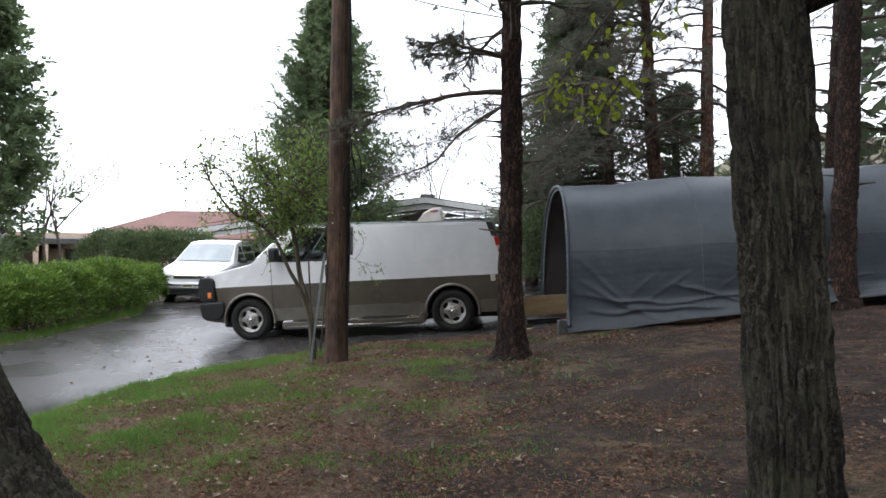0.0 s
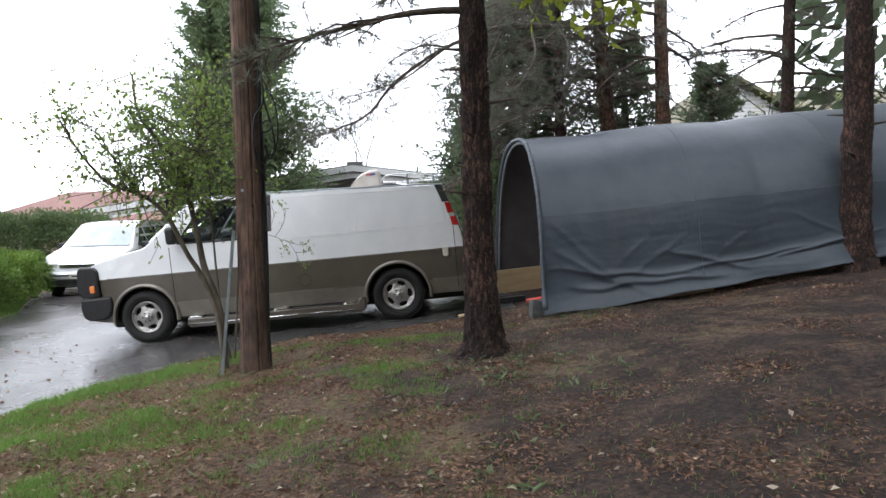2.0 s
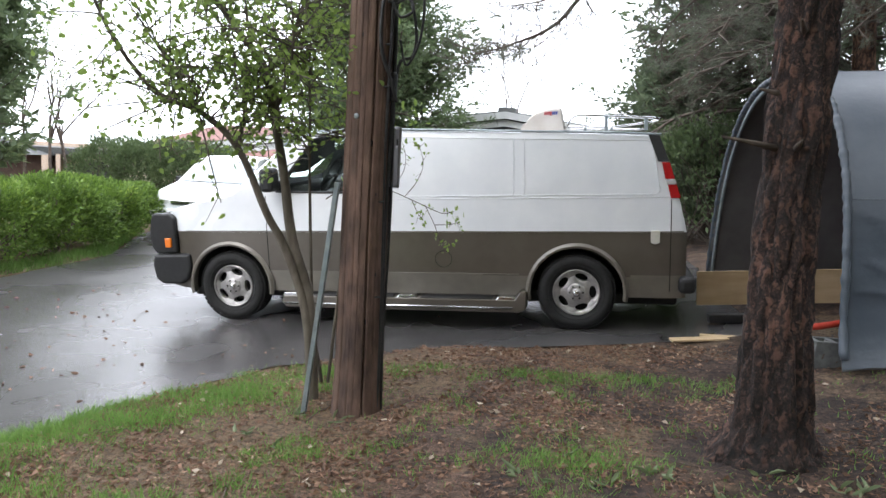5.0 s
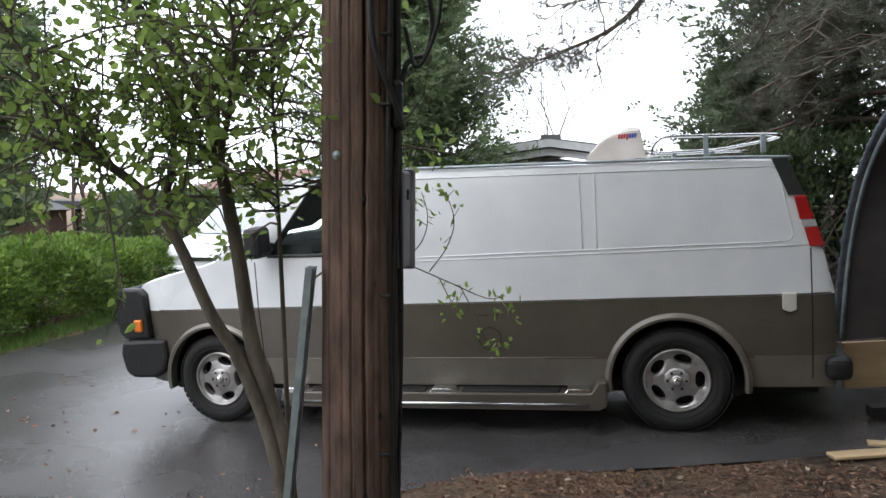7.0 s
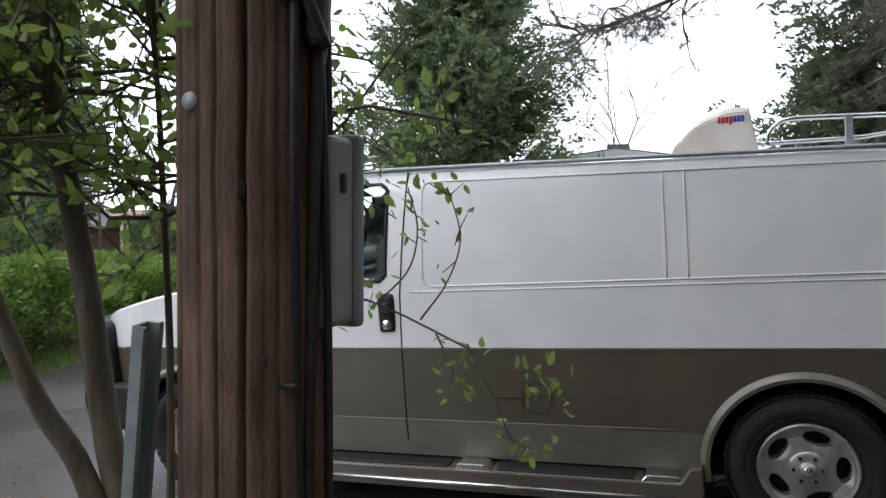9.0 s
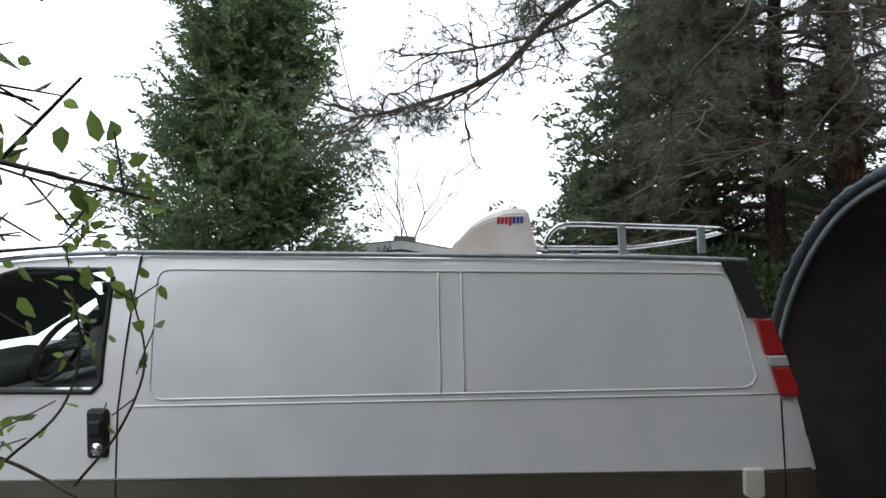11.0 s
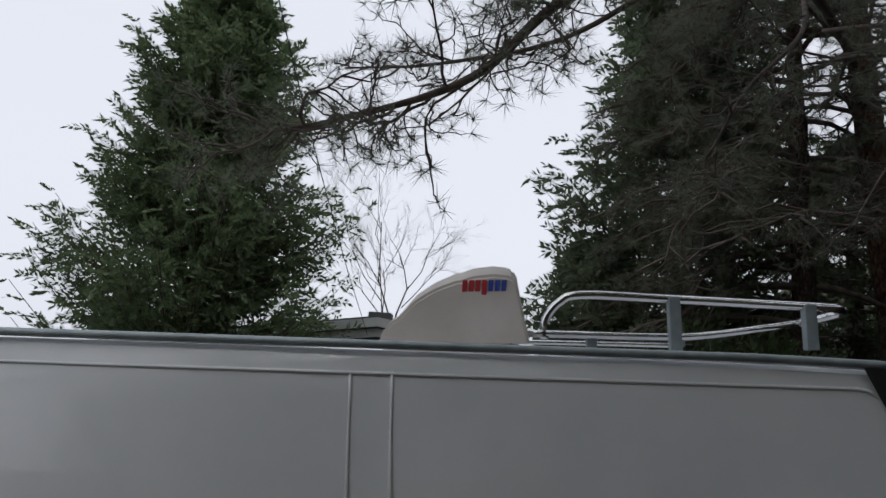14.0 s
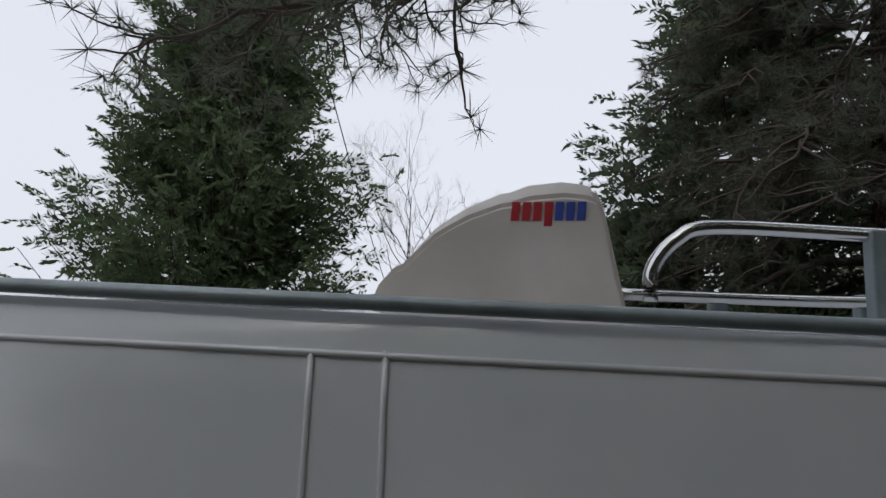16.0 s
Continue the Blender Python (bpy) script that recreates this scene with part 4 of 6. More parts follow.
    for z in (2.2, 2.45, 2.7, 1.5, 0.9):
        part("cable_clip", boxes((0.11, 0.15, -0.088, -0.07, z, z + 0.012), bevel=0.004), BLACK_PLASTIC, p)


utility_pole()


def steel_post():
    a, b = Vector((-1.70, -2.58, float(height(-1.66, -2.5)) - 0.05)), Vector((-1.505, -2.61, 1.41))
    d = (b - a)
    q = thing("steel_post", "galvanised steel sign post leaning against the pole", "post", m=Matrix.Translation(a) @ d.to_track_quat('Z', 'Y').to_matrix().to_4x4() @ pose(0, 0, 0, 0, 0, 200))
    L = d.length
    bm = boxes((-0.022, 0.022, -0.003, 0.003, 0, L), (-0.025, -0.019, -0.003, 0.025, 0, L), (0.019, 0.025, -0.003, 0.025, 0, L), (-0.034, -0.019, 0.022, 0.026, 0, L), (0.019, 0.034, 0.022, 0.026, 0, L))
    part("channel", bm, STEEL, q)


steel_post()


# ---- the tarpaulin shelter behind the van ----
def tarp_point(u, s, R=None):
    """The shelter's skin: u from 0 (near hem) to 1 (far hem) over the arch, s metres along it."""
    d = (2 * u - 1)
    ang = math.pi * u
    c, sn = -math.cos(ang), math.sin(ang)
    half, top = 1.80, 2.36
    y = half * math.copysign(abs(c) ** (2 / 2.5), c)
    z = top * sn ** (2 / 2.6)
    return y, z


FOLDS = [(0.10, 1.20, -0.95, 1.0, 0.06, 0.035), (0.12, 0.85, -0.60, 1.3, 0.07, 0.05), (0.05, 0.62, -0.16, 1.9, 0.07, 0.06), (0.30, 0.36, -0.05, 2.0, 0.06, 0.06),
         (0.75, 0.40, 0.85, 0.6, 0.05, 0.03), (1.0, 0.30, 0.75, 0.8, 0.05, 0.03), (1.5, 0.72, -0.38, 1.1, 0.06, 0.05), (1.6, 0.38, 0.10, 1.8, 0.05, 0.05),
         (2.1, 0.45, 0.8, 0.6, 0.045, 0.03), (2.9, 0.42, 0.16, 1.5, 0.06, 0.07), (3.2, 1.0, -0.6, 0.8, 0.04, 0.04), (4.6, 0.6, 0.25, 1.4, 0.05, 0.06), (6.0, 0.8, -0.3, 1.2, 0.05, 0.05)]


def shelter():
    yaw = 5.5
    m = pose(1.64, 0.40, 0.18, 0, 0, yaw)
    t = thing("tarpaulin_shelter", "grey tarpaulin arched shelter with a wrinkled, sagging skin", "shelter", m=m)
    L = 8.2
    nu, ns = 170, 200
    ribs = [0.05, 1.9, 3.8, 5.7, 7.6]

    def skin(u, s):
        y, z = tarp_point(u, s)
        rise = 0.085 * s
        k = min(abs(s - r) for r in ribs)
        sag = -0.045 * min(1, k / 0.95) ** 2 * math.sin(math.pi * u) ** 0.5
        n = noise.noise((s * 0.7, u * 3, 1.0)) * 0.035 + noise.noise((s * 2.3 + u * 6, u * 9 - s, 5.0)) * 0.008
        low = max(0, 1 - z / 0.9) if u < 0.5 else 0
        n += low * (0.07 * noise.noise((s * 1.1 - z * 1.2, z * 1.6 + s * 0.6, 2.0)) + 0.03)
        # drag folds that fan out from the front corner and the hem: start, height there, fall, length, width, depth
        if u < 0.5:
            for a, b, k2, ln, w, h in FOLDS:
                v = (s - a) / ln
                if 0 < v < 1:
                    q = z - b - k2 * (s - a) - 0.06 * noise.noise((s * 2, a, 0))
                    side = w if q > 0 else w * 0.35
                    n += 0.62 * h * math.exp(-abs(q) / (0.7 * side)) * math.sin(math.pi * v) ** 0.6
            n += 0.003 * noise.noise((s * 1.1, z * 14 + 1.5 * noise.noise((s * 1.7, z, 3)), 9.0)) * min(1, max(0, 1.9 - z))
        dy, dz = (y / 1.8, max(0.05, z / 2.36))
        f = math.hypot(dy, dz)
        out = n + sag
        # near hem flares outward and lies on the soil
        flare = 0.0
        if u < 0.5 and z < 0.55:
            flare = -0.28 * (1 - z / 0.55) ** 1.6 * (0.6 + 0.5 * noise.noise((s * 0.8, 4, 4)))
        gz = float(height(*((m @ Vector((s, y, 0))).xy))) - 0.18
        zz = z + rise * min(1, z / 0.8) + (gz if z < 0.8 else gz) * (1 - min(1, z / 0.8)) * (1 if u < 0.5 else 1)
        hem = 0.12 * max(0, s - 0.9) / 3 if u < 0.5 else 0
        zz += (hem + 0.02 * noise.noise((s * 2, 0, 0))) * max(0, 1 - z / 0.5)
        return (s, y + out * dy / f + flare, zz + out * dz / f)

    def sheet(inner, u0=0.005, u1=0.995, nu=nu):
        S = Soup()
        us = np.linspace(u0, u1, nu)
        ss = np.linspace(0, L, ns)
        V = []
        for s in ss:
            row = []
            for u in us:
                x, y, z = skin(u, s)
                if inner:
                    y, z = y * 0.985, z - 0.02
                row.append((x + (0.01 if inner else 0), y, z))
            V.append(row)
        V = np.array(V)
        i, j = np.meshgrid(np.arange(ns - 1), np.arange(nu - 1), indexing='ij')
        F = np.stack([i * nu + j, i * nu + j + 1, (i + 1) * nu + j + 1, (i + 1) * nu + j], -1).reshape(-1, 4)
        S.add(V, F if not inner else F[:, ::-1])
        return S
    # panel tones: darkest low on the near side, slate above, pale over the top
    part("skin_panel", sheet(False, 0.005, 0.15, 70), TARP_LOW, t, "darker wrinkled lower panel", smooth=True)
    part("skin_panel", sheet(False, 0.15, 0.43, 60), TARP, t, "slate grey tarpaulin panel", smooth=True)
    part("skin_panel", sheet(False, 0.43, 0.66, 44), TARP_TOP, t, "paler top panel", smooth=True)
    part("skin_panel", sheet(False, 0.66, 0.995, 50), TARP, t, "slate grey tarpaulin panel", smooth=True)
    part("lining", sheet(True), TARP_IN, t, "inner face of the tarpaulin, toned up for daylight through the cloth", smooth=True)
    # front hem: gathered sleeve over the first rib
    S = Soup()
    us = np.linspace(0.01, 0.99, 260)
    base = np.array([skin(u, 0.02) for u in us])
    rr = np.array([0.028 + 0.004 * math.sin(i * 1.7) + 0.010 * noise.noise((i * 0.22, 0, 0)) for i in range(len(us))])
    tube(S, base, rr, 10)
    part("hem_sleeve", S, TARP, t, "gathered hem sleeve", smooth=True)
    for r in ribs:
        S = Soup()
        pts = []
        for u in np.linspace(0.01, 0.99, 40):
            x, y, z = skin(u, r)
            pts.append((x, y * 0.965, z - 0.045))
        tube(S, pts, 0.02, 8)
        part("rib", S, STEEL, t, smooth=True)
    # seams and pale stitched lines across the skin
    for u in (0.15, 0.43, 0.66):
        S = Soup()
        tube(S, [np.array(skin(u, s)) + (0, -0.002, 0.002) for s in np.linspace(0.05, L, 110)], 0.002, 5)
        part("skin_seam", S, TARP_TOP, t, smooth=True)
    for r in ribs[1:]:
        S = Soup()
        tube(S, [np.array(skin(u, r + 0.08)) + (0, -0.004, 0.004) for u in np.linspace(0.02, 0.6, 90)], 0.003, 5)
        part("skin_seam", S, TARP_TOP, t, smooth=True)
    # closed far end
    S = Soup()
    ring = np.array([skin(u, L - 0.02) for u in np.linspace(0.005, 0.995, 60)])
    S.add(np.vstack([ring, ring.mean(0)]), np.stack([np.arange(59), np.arange(1, 60), np.full(59, 60)], -1))
    part("end_panel", S, TARP_IN, t)


shelter()


def on(x, y, up=0.0):
    return float(soil_z(x, y)) + up


def plank(name, label, x, y, z, L, w, h, rz, ry=0, m=LUMBER, cat="plank", group=""):
    ob = part(name, boxes((-L / 2, L / 2, -w / 2, w / 2, 0, h), bevel=0.004), m)
    ob.matrix_world = pose(x, y, z, 0, ry, rz)
    return tagged(ob, label, cat, group)


plank("wooden_plank", "pale new wooden plank lying under the tarpaulin hem", 3.75, -1.06, on(3.75, -1.06, 0.045), 1.3, 0.14, 0.04, 11, -6, group="planks by the shelter")
plank("wooden_plank", "pale new wooden plank lying under the tarpaulin hem", 3.35, -1.12, on(3.35, -1.12, 0.01), 1.25, 0.09, 0.04, 6, -7, group="planks by the shelter")
plank("plywood_sheet", "pale plywood sheet leaning at the shelter's mouth", 1.95, 0.75, on(1.95, 0.75, 0.06), 1.6, 0.03, 0.34, 8, -5, cat="board")
plank("wooden_plank", "short weathered plank on the wet ground", 1.05, -0.42, on(1.0, -0.3, 0.03), 0.5, 0.1, 0.02, 16, -4, group="planks by the shelter")
plank("wooden_plank", "short weathered plank on the wet ground", 1.30, -0.2, on(1.2, -0.2, 0.03), 0.42, 0.08, 0.02, -8, -4, group="planks by the shelter")
plank("black_beam", "black timber beam on the ground behind the van", 1.5, 0.3, on(1.5, 0.2, 0.03), 0.55, 0.1, 0.08, 5, -5, BLACK_PLASTIC, "beam")
RED = mat("red_webbing", (0.55, 0.05, 0.03), (0.65, 0.08, 0.05), 20, 0.6)
S = Soup()
tube(S, spline([(1.75, -0.2, on(1.75, -0.2, 0.06)), (2.0, -0.3, on(2, -0.3, 0.07)), (2.3, -0.2, on(2.3, -0.2, 0.08)), (2.7, -0.35, on(2.7, -0.3, 0.08))], 20), 0.03, 8)
tagged(part("red_strap", S, RED, smooth=True), "bright red webbing strap on the ground", "strap")
block = thing("concrete_block", "weathered grey concrete block at the tarpaulin corner", "block", m=pose(1.83, -1.22, on(1.83, -1.22, -0.02), 0, 0, 8))
part("shell", boxes((-0.14, 0.14, -0.09, -0.055, 0, 0.2), (-0.14, 0.14, 0.055, 0.09, 0, 0.2), (-0.14, -0.10, -0.056, 0.056, 0, 0.198), (0.10, 0.14, -0.056, 0.056, 0, 0.198), (-0.02, 0.02, -0.056, 0.056, 0, 0.198), bevel=0.006), GREY_ROOF, block)
R = rng(21)
S = Soup()
for i in range(14):
    p = np.array([1.95, -1.2, on(1.9, -1.3, 0.03)]) + R.normal(size=3) * (0.12, 0.1, 0.02)
    q = p + R.normal(size=3) * (0.14, 0.12, 0.06)
    tube(S, [p, (p + q) / 2 + (0, 0, 0.04), q + (0, 0, 0.05)], 0.006, 5)
tagged(part("brushwood", S, TWIG), "small heap of broken twigs at the tarpaulin corner", "twigs", kind="stuff")


# ---- trees ----
def bark_trunk(pts, radii, sides, deep, seed, freq=7):
    """A trunk whose skin is broken into upright plates."""
    S = Soup()
    P = spline(pts, 190)
    r = np.interp(np.linspace(0, 1, len(P)), np.linspace(0, 1, len(radii)), radii)
    th = np.linspace(0, 2 * np.pi, sides, endpoint=False)
    V = []
    for k, (p, q) in enumerate(zip(P, r)):
        row = []
        for a in th:
            ca, sa = math.cos(a), math.sin(a)
            n = 1 - abs(noise.noise((ca * freq * 0.5 + seed, sa * freq * 0.5, p[2] * 1.1))) * 2
            n2 = noise.noise((ca * 2 + seed, sa * 2, p[2] * 0.6))
            n3 = noise.noise((ca * freq, sa * freq + seed, p[2] * 3.3))
            vd = noise.voronoi((q * ca * freq * 1.3 + seed, q * sa * freq * 1.3, p[2] * freq * (0.13 if freq > 12 else 0.26)))[0]
            rr = q * (1 + 0.05 * n2) - deep * 0.5 * max(0, n) ** 3 + deep * 0.35 * n3 + deep * 0.9 * (min(1, (vd[1] - vd[0]) * 3.2) - 0.6)
            row.append((p[0] + rr * ca, p[1] + rr * sa, p[2]))
        V.append(row)
    V = np.array(V)
    n, k = V.shape[:2]
    i, j = np.meshgrid(np.arange(n - 1), np.arange(k), indexing='ij')
    q = (j + 1) % k
    S.add(V, np.stack([i * k + j, i * k + q, (i + 1) * k + q, (i + 1) * k + j], -1).reshape(-1, 4))
    return S


def pine_branch(wood, tufts, a, way, length, R, r0=0.03, droop=0.3, twigs=9, fine=3):
    """One limb with side twigs; gathers where the needle tufts sit."""
    way = np.array(way, float)
    n = 9
    t = np.linspace(0, 1, n)
    side = np.cross(way, (0, 0, 1))
    wob = R.normal(size=2) * 0.08 * length
    P = a + way * t[:, None] * length + np.stack([0 * t, 0 * t, -droop * length * t ** 1.7 + 0.12 * length * t], -1) + side * (np.sin(t * 3) * wob[0])[:, None]
    P += R.normal(size=P.shape) * 0.02 * length * t[:, None]
    tube(wood, P, r0 * (1 - 0.8 * t), 6, False)
    limb_twigs(wood, tufts, P, length, R, r0, twigs, fine)
    return P


def limb_twigs(wood, tufts, P, length, R, r0=0.03, twigs=9, fine=3, t0=0.3):
    d = unit(np.gradient(P, axis=0))
    n = len(P)
    for k in range(twigs):
        u = t0 + (1 - t0) * (k + R.uniform()) / twigs
        i = min(n - 2, int(u * (n - 1)))
        f = u * (n - 1) - i
        p = P[i] * (1 - f) + P[i + 1] * f
        s = unit(np.cross(d[i], (0, 0, 1))) * (1 if k % 2 else -1)
        w = unit(d[i] * 0.8 + s * R.uniform(0.5, 1.1) + (0, 0, R.uniform(-0.35, 0.25)))
        L = length * R.uniform(0.18, 0.36) * (1.15 - 0.5 * u)
        m = p + w * L * 0.55 + R.normal(size=3) * 0.05 * L
        e = p + w * L + (0, 0, -0.08 * L)
        tube(wood, [p, m, e], [r0 * 0.35, r0 * 0.25, r0 * 0.12], 4, False)
        tufts.append((e, w))
        tufts.append((m, w))
        for q in range(fine):
            v = R.uniform(0.3, 1)
            b = p + (e - p) * v
            x = unit(w * 0.7 + R.normal(size=3) * 0.55)
            l2 = L * R.uniform(0.25, 0.5)
            tube(wood, [b, b + x * l2 * 0.5 + (0, 0, 0.01), b + x * l2], [r0 * 0.16, r0 * 0.13, r0 * 0.08], 3, False)
            tufts.append((b + x * l2, x))
            tufts.append((b + x * l2 * 0.6, x))


def pine(name, label, x, y, h, r, seed, low, lean=(0, 0), spread=2.4, count=46, red=False, sides=26, needle=0.09, per=13, bias=None, dense=1, base_flare=1.5, droop=0.35, crown=0):
    R = rng(seed)
    z0 = on(x, y, -0.06)
    t = thing(name, label, "tree", "tall pines")
    pts = [(x + lean[0] * k * h, y + lean[1] * k * h, z0 + h * k) for k in (0, 0.012, 0.03, 0.08, 0.2, 0.4, 0.7, 1)]
    pts = [(a + 0.012 * math.sin(k * 2 + seed), b, c) for k, (a, b, c) in enumerate(pts)]
    P = spline(pts, 90)
    S = Soup()
    rad = [r * base_flare * 1.12, r * 1.42, r * 1.13, r * 0.94, r * 0.85, r * 0.72, r * 0.5, r * 0.12]
    zz = np.linspace(0, 1, len(rad))
    part("trunk", bark_trunk(pts, rad, sides, 0.03 if not red else 0.016, seed, 10), RED_BARK if red else PINE_BARK, t, "red-brown plated bark" if red else "dark scaly bark")
    wood, tufts, stubs = Soup(), [], Soup()
    for k in range(count):
        u = (low + (h * 0.97 - low) * ((k + R.uniform()) / count) ** 0.9) / h
        i = int(np.argmin(abs(P[:, 2] - z0 - u * h)))
        a = P[i]
        ang = R.uniform(0, 2 * np.pi)
        if bias is not None and R.uniform() < bias[1]:
            ang = bias[0] + R.normal() * 0.6
        L = spread * (1.05 - 0.75 * u) * R.uniform(0.6, 1.25)
        way = np.array([math.cos(ang), math.sin(ang), R.uniform(-0.05, 0.35)])
        pine_branch(wood, tufts, a, way, L, R, 0.014 + 0.012 * L, droop, int(8 * dense), 3)
    for k in range(9):
        zq = R.uniform(1.2, low)
        i = int(np.argmin(abs(P[:, 2] - z0 - zq)))
        ang = R.uniform(0, 2 * np.pi)
        w = np.array([math.cos(ang), math.sin(ang), 0.1])
        tube(stubs, [P[i] + w * r * 0.6, P[i] + w * (r + R.uniform(0.04, 0.3))], [0.02, 0.006], 6)
    tagged(part("branchwork", wood, TWIG, t, "bare drooping limbs and twigs"), kind="stuff")
    tagged(part("stub_wood", stubs, TWIG, t), kind="stuff")
    N = Soup()
    at = np.array([q[0] for q in tufts])
    w = np.array([q[1] for q in tufts])
    keep = R.uniform(size=len(at)) < 0.93
    needles(N, at[keep], w[keep], needle, 0.006, per, R, 1.0)
    tagged(part("needles", N, PINE_NEEDLE, t, "grey-green needle tufts"), kind="stuff")
    # crown of large blades added above the view, to shade the ground below
    if crown:
        C = Soup()
        u = R.uniform(0, 1, crown)
        a = R.uniform(0, 2 * np.pi, crown)
        q = spread * 1.35 * (1 - 0.75 * u) * np.sqrt(R.uniform(0.03, 1, crown))
        c = np.stack([x + lean[0] * h * 0.6 + q * np.cos(a), y + q * np.sin(a), z0 + 5.4 + u * (h - 5.4)], -1)
        leaves(C, c, np.stack([np.cos(a), np.sin(a), R.normal(size=crown) * 0.4], -1) + R.normal(size=(crown, 3)) * 0.4, 0.34, 0.13, R, 0.2)
        tagged(part("crown", C, PINE_NEEDLE, t, "added high needle crown that shades the ground"), kind="stuff")
    D = Soup()
    dd = R.uniform(size=len(at)) < 0.2
    needles(D, at[dd] - (0, 0, 0.03), w[dd] - (0, 0, 0.6), needle, 0.006, per, R, 1.0)
    tagged(part("dry_needles", D, DEAD_NEEDLE, t, "brown dry needle tufts"), kind="stuff")
    return t


pine("pine_tree", "tall dark pine trunk standing on the bare slope", 1.05, -2.90, 12.5, 0.165, 11, 3.35, (-0.02, 0.0), 2.6, 58, sides=60, base_flare=1.75, dense=2.0, per=18, needle=0.10, droop=0.28, crown=3600)
pine("pine_tree", "pine with a straight trunk beside the shelter", 5.78, -0.95, 13, 0.19, 12, 4.2, (0.0, 0.0), 2.6, 34, base_flare=1.4, crown=3600)
pine("pine_tree", "leaning pine with red-brown bark behind the shelter", 4.55, 6.6, 12, 0.22, 13, 3.6, (-0.075, 0.0), 3.4, 58, red=True, bias=(3.6, 0.5), dense=1.2, needle=0.11, droop=0.5)
pine("pine_tree", "pine with red-brown bark behind the shelter", 5.75, 6.9, 12.5, 0.21, 14, 3.4, (-0.02, 0.0), 3.0, 50, red=True, bias=(3.4, 0.4), dense=1.1, needle=0.11, droop=0.5)
pine("pine_tree", "tall pine at the back of the yard", 9.3, 8.5, 13, 0.2, 15, 3.2, (0.01, 0), 3.0, 60, dense=1.4, needle=0.11)
pine("pine_tree", "slender pine at the back of the yard", 3.3, 9.3, 11, 0.16, 16, 2.2, (0.0, 0), 2.6, 80, dense=1.5, needle=0.11, droop=0.55)
pine("pine_tree", "pine on the slope beyond the shelter", 8.6, 1.2, 12, 0.18, 17, 4.5, (0.0, 0), 2.6, 36, needle=0.1)


pine("pine_tree", "pine with dense drooping grey-green boughs behind the van", 3.2, 6.2, 9.5, 0.15, 18, 2.3, (-0.01, 0), 2.9, 85, bias=(3.5, 0.5), dense=1.6, needle=0.12, per=16, droop=0.6)


def crooked_twigs(wood, tufts, P, R, length, r0, count, t0=0.15, depth=2):
    """Twigs that zigzag, hang and turn up at the tip, forking once or twice."""
    n = len(P)
    d = unit(np.gradient(P, axis=0))
    for k in range(count):
        i = min(n - 2, int((t0 + (1 - t0) * (k + R.uniform()) / count) * (n - 1)))
        s = unit(np.cross(d[i], (0, 0, 1))) * (1 if R.uniform() < 0.5 else -1)
        w = unit(d[i] * 0.6 + s * R.uniform(0.3, 1.1) + (0, 0, R.uniform(-0.5, 0.4)))
        L = length * R.uniform(0.55, 1.25)
        Q = [P[i]]
        m = 7
        for q in range(m):
            w = unit(w + R.normal(size=3) * 0.30 + (0, 0, 0.14 if q > 3 else -0.05))
            Q.append(Q[-1] + w * L / m)
        Q = np.array(Q)
        tube(wood, Q, np.linspace(r0, r0 * 0.45, m + 1), 4, False)
        tufts.append((Q[-1], w))
        if depth:
            crooked_twigs(wood, tufts, Q, R, length * 0.5, r0 * 0.6, 4 if depth > 1 else 2, 0.3, depth - 1)


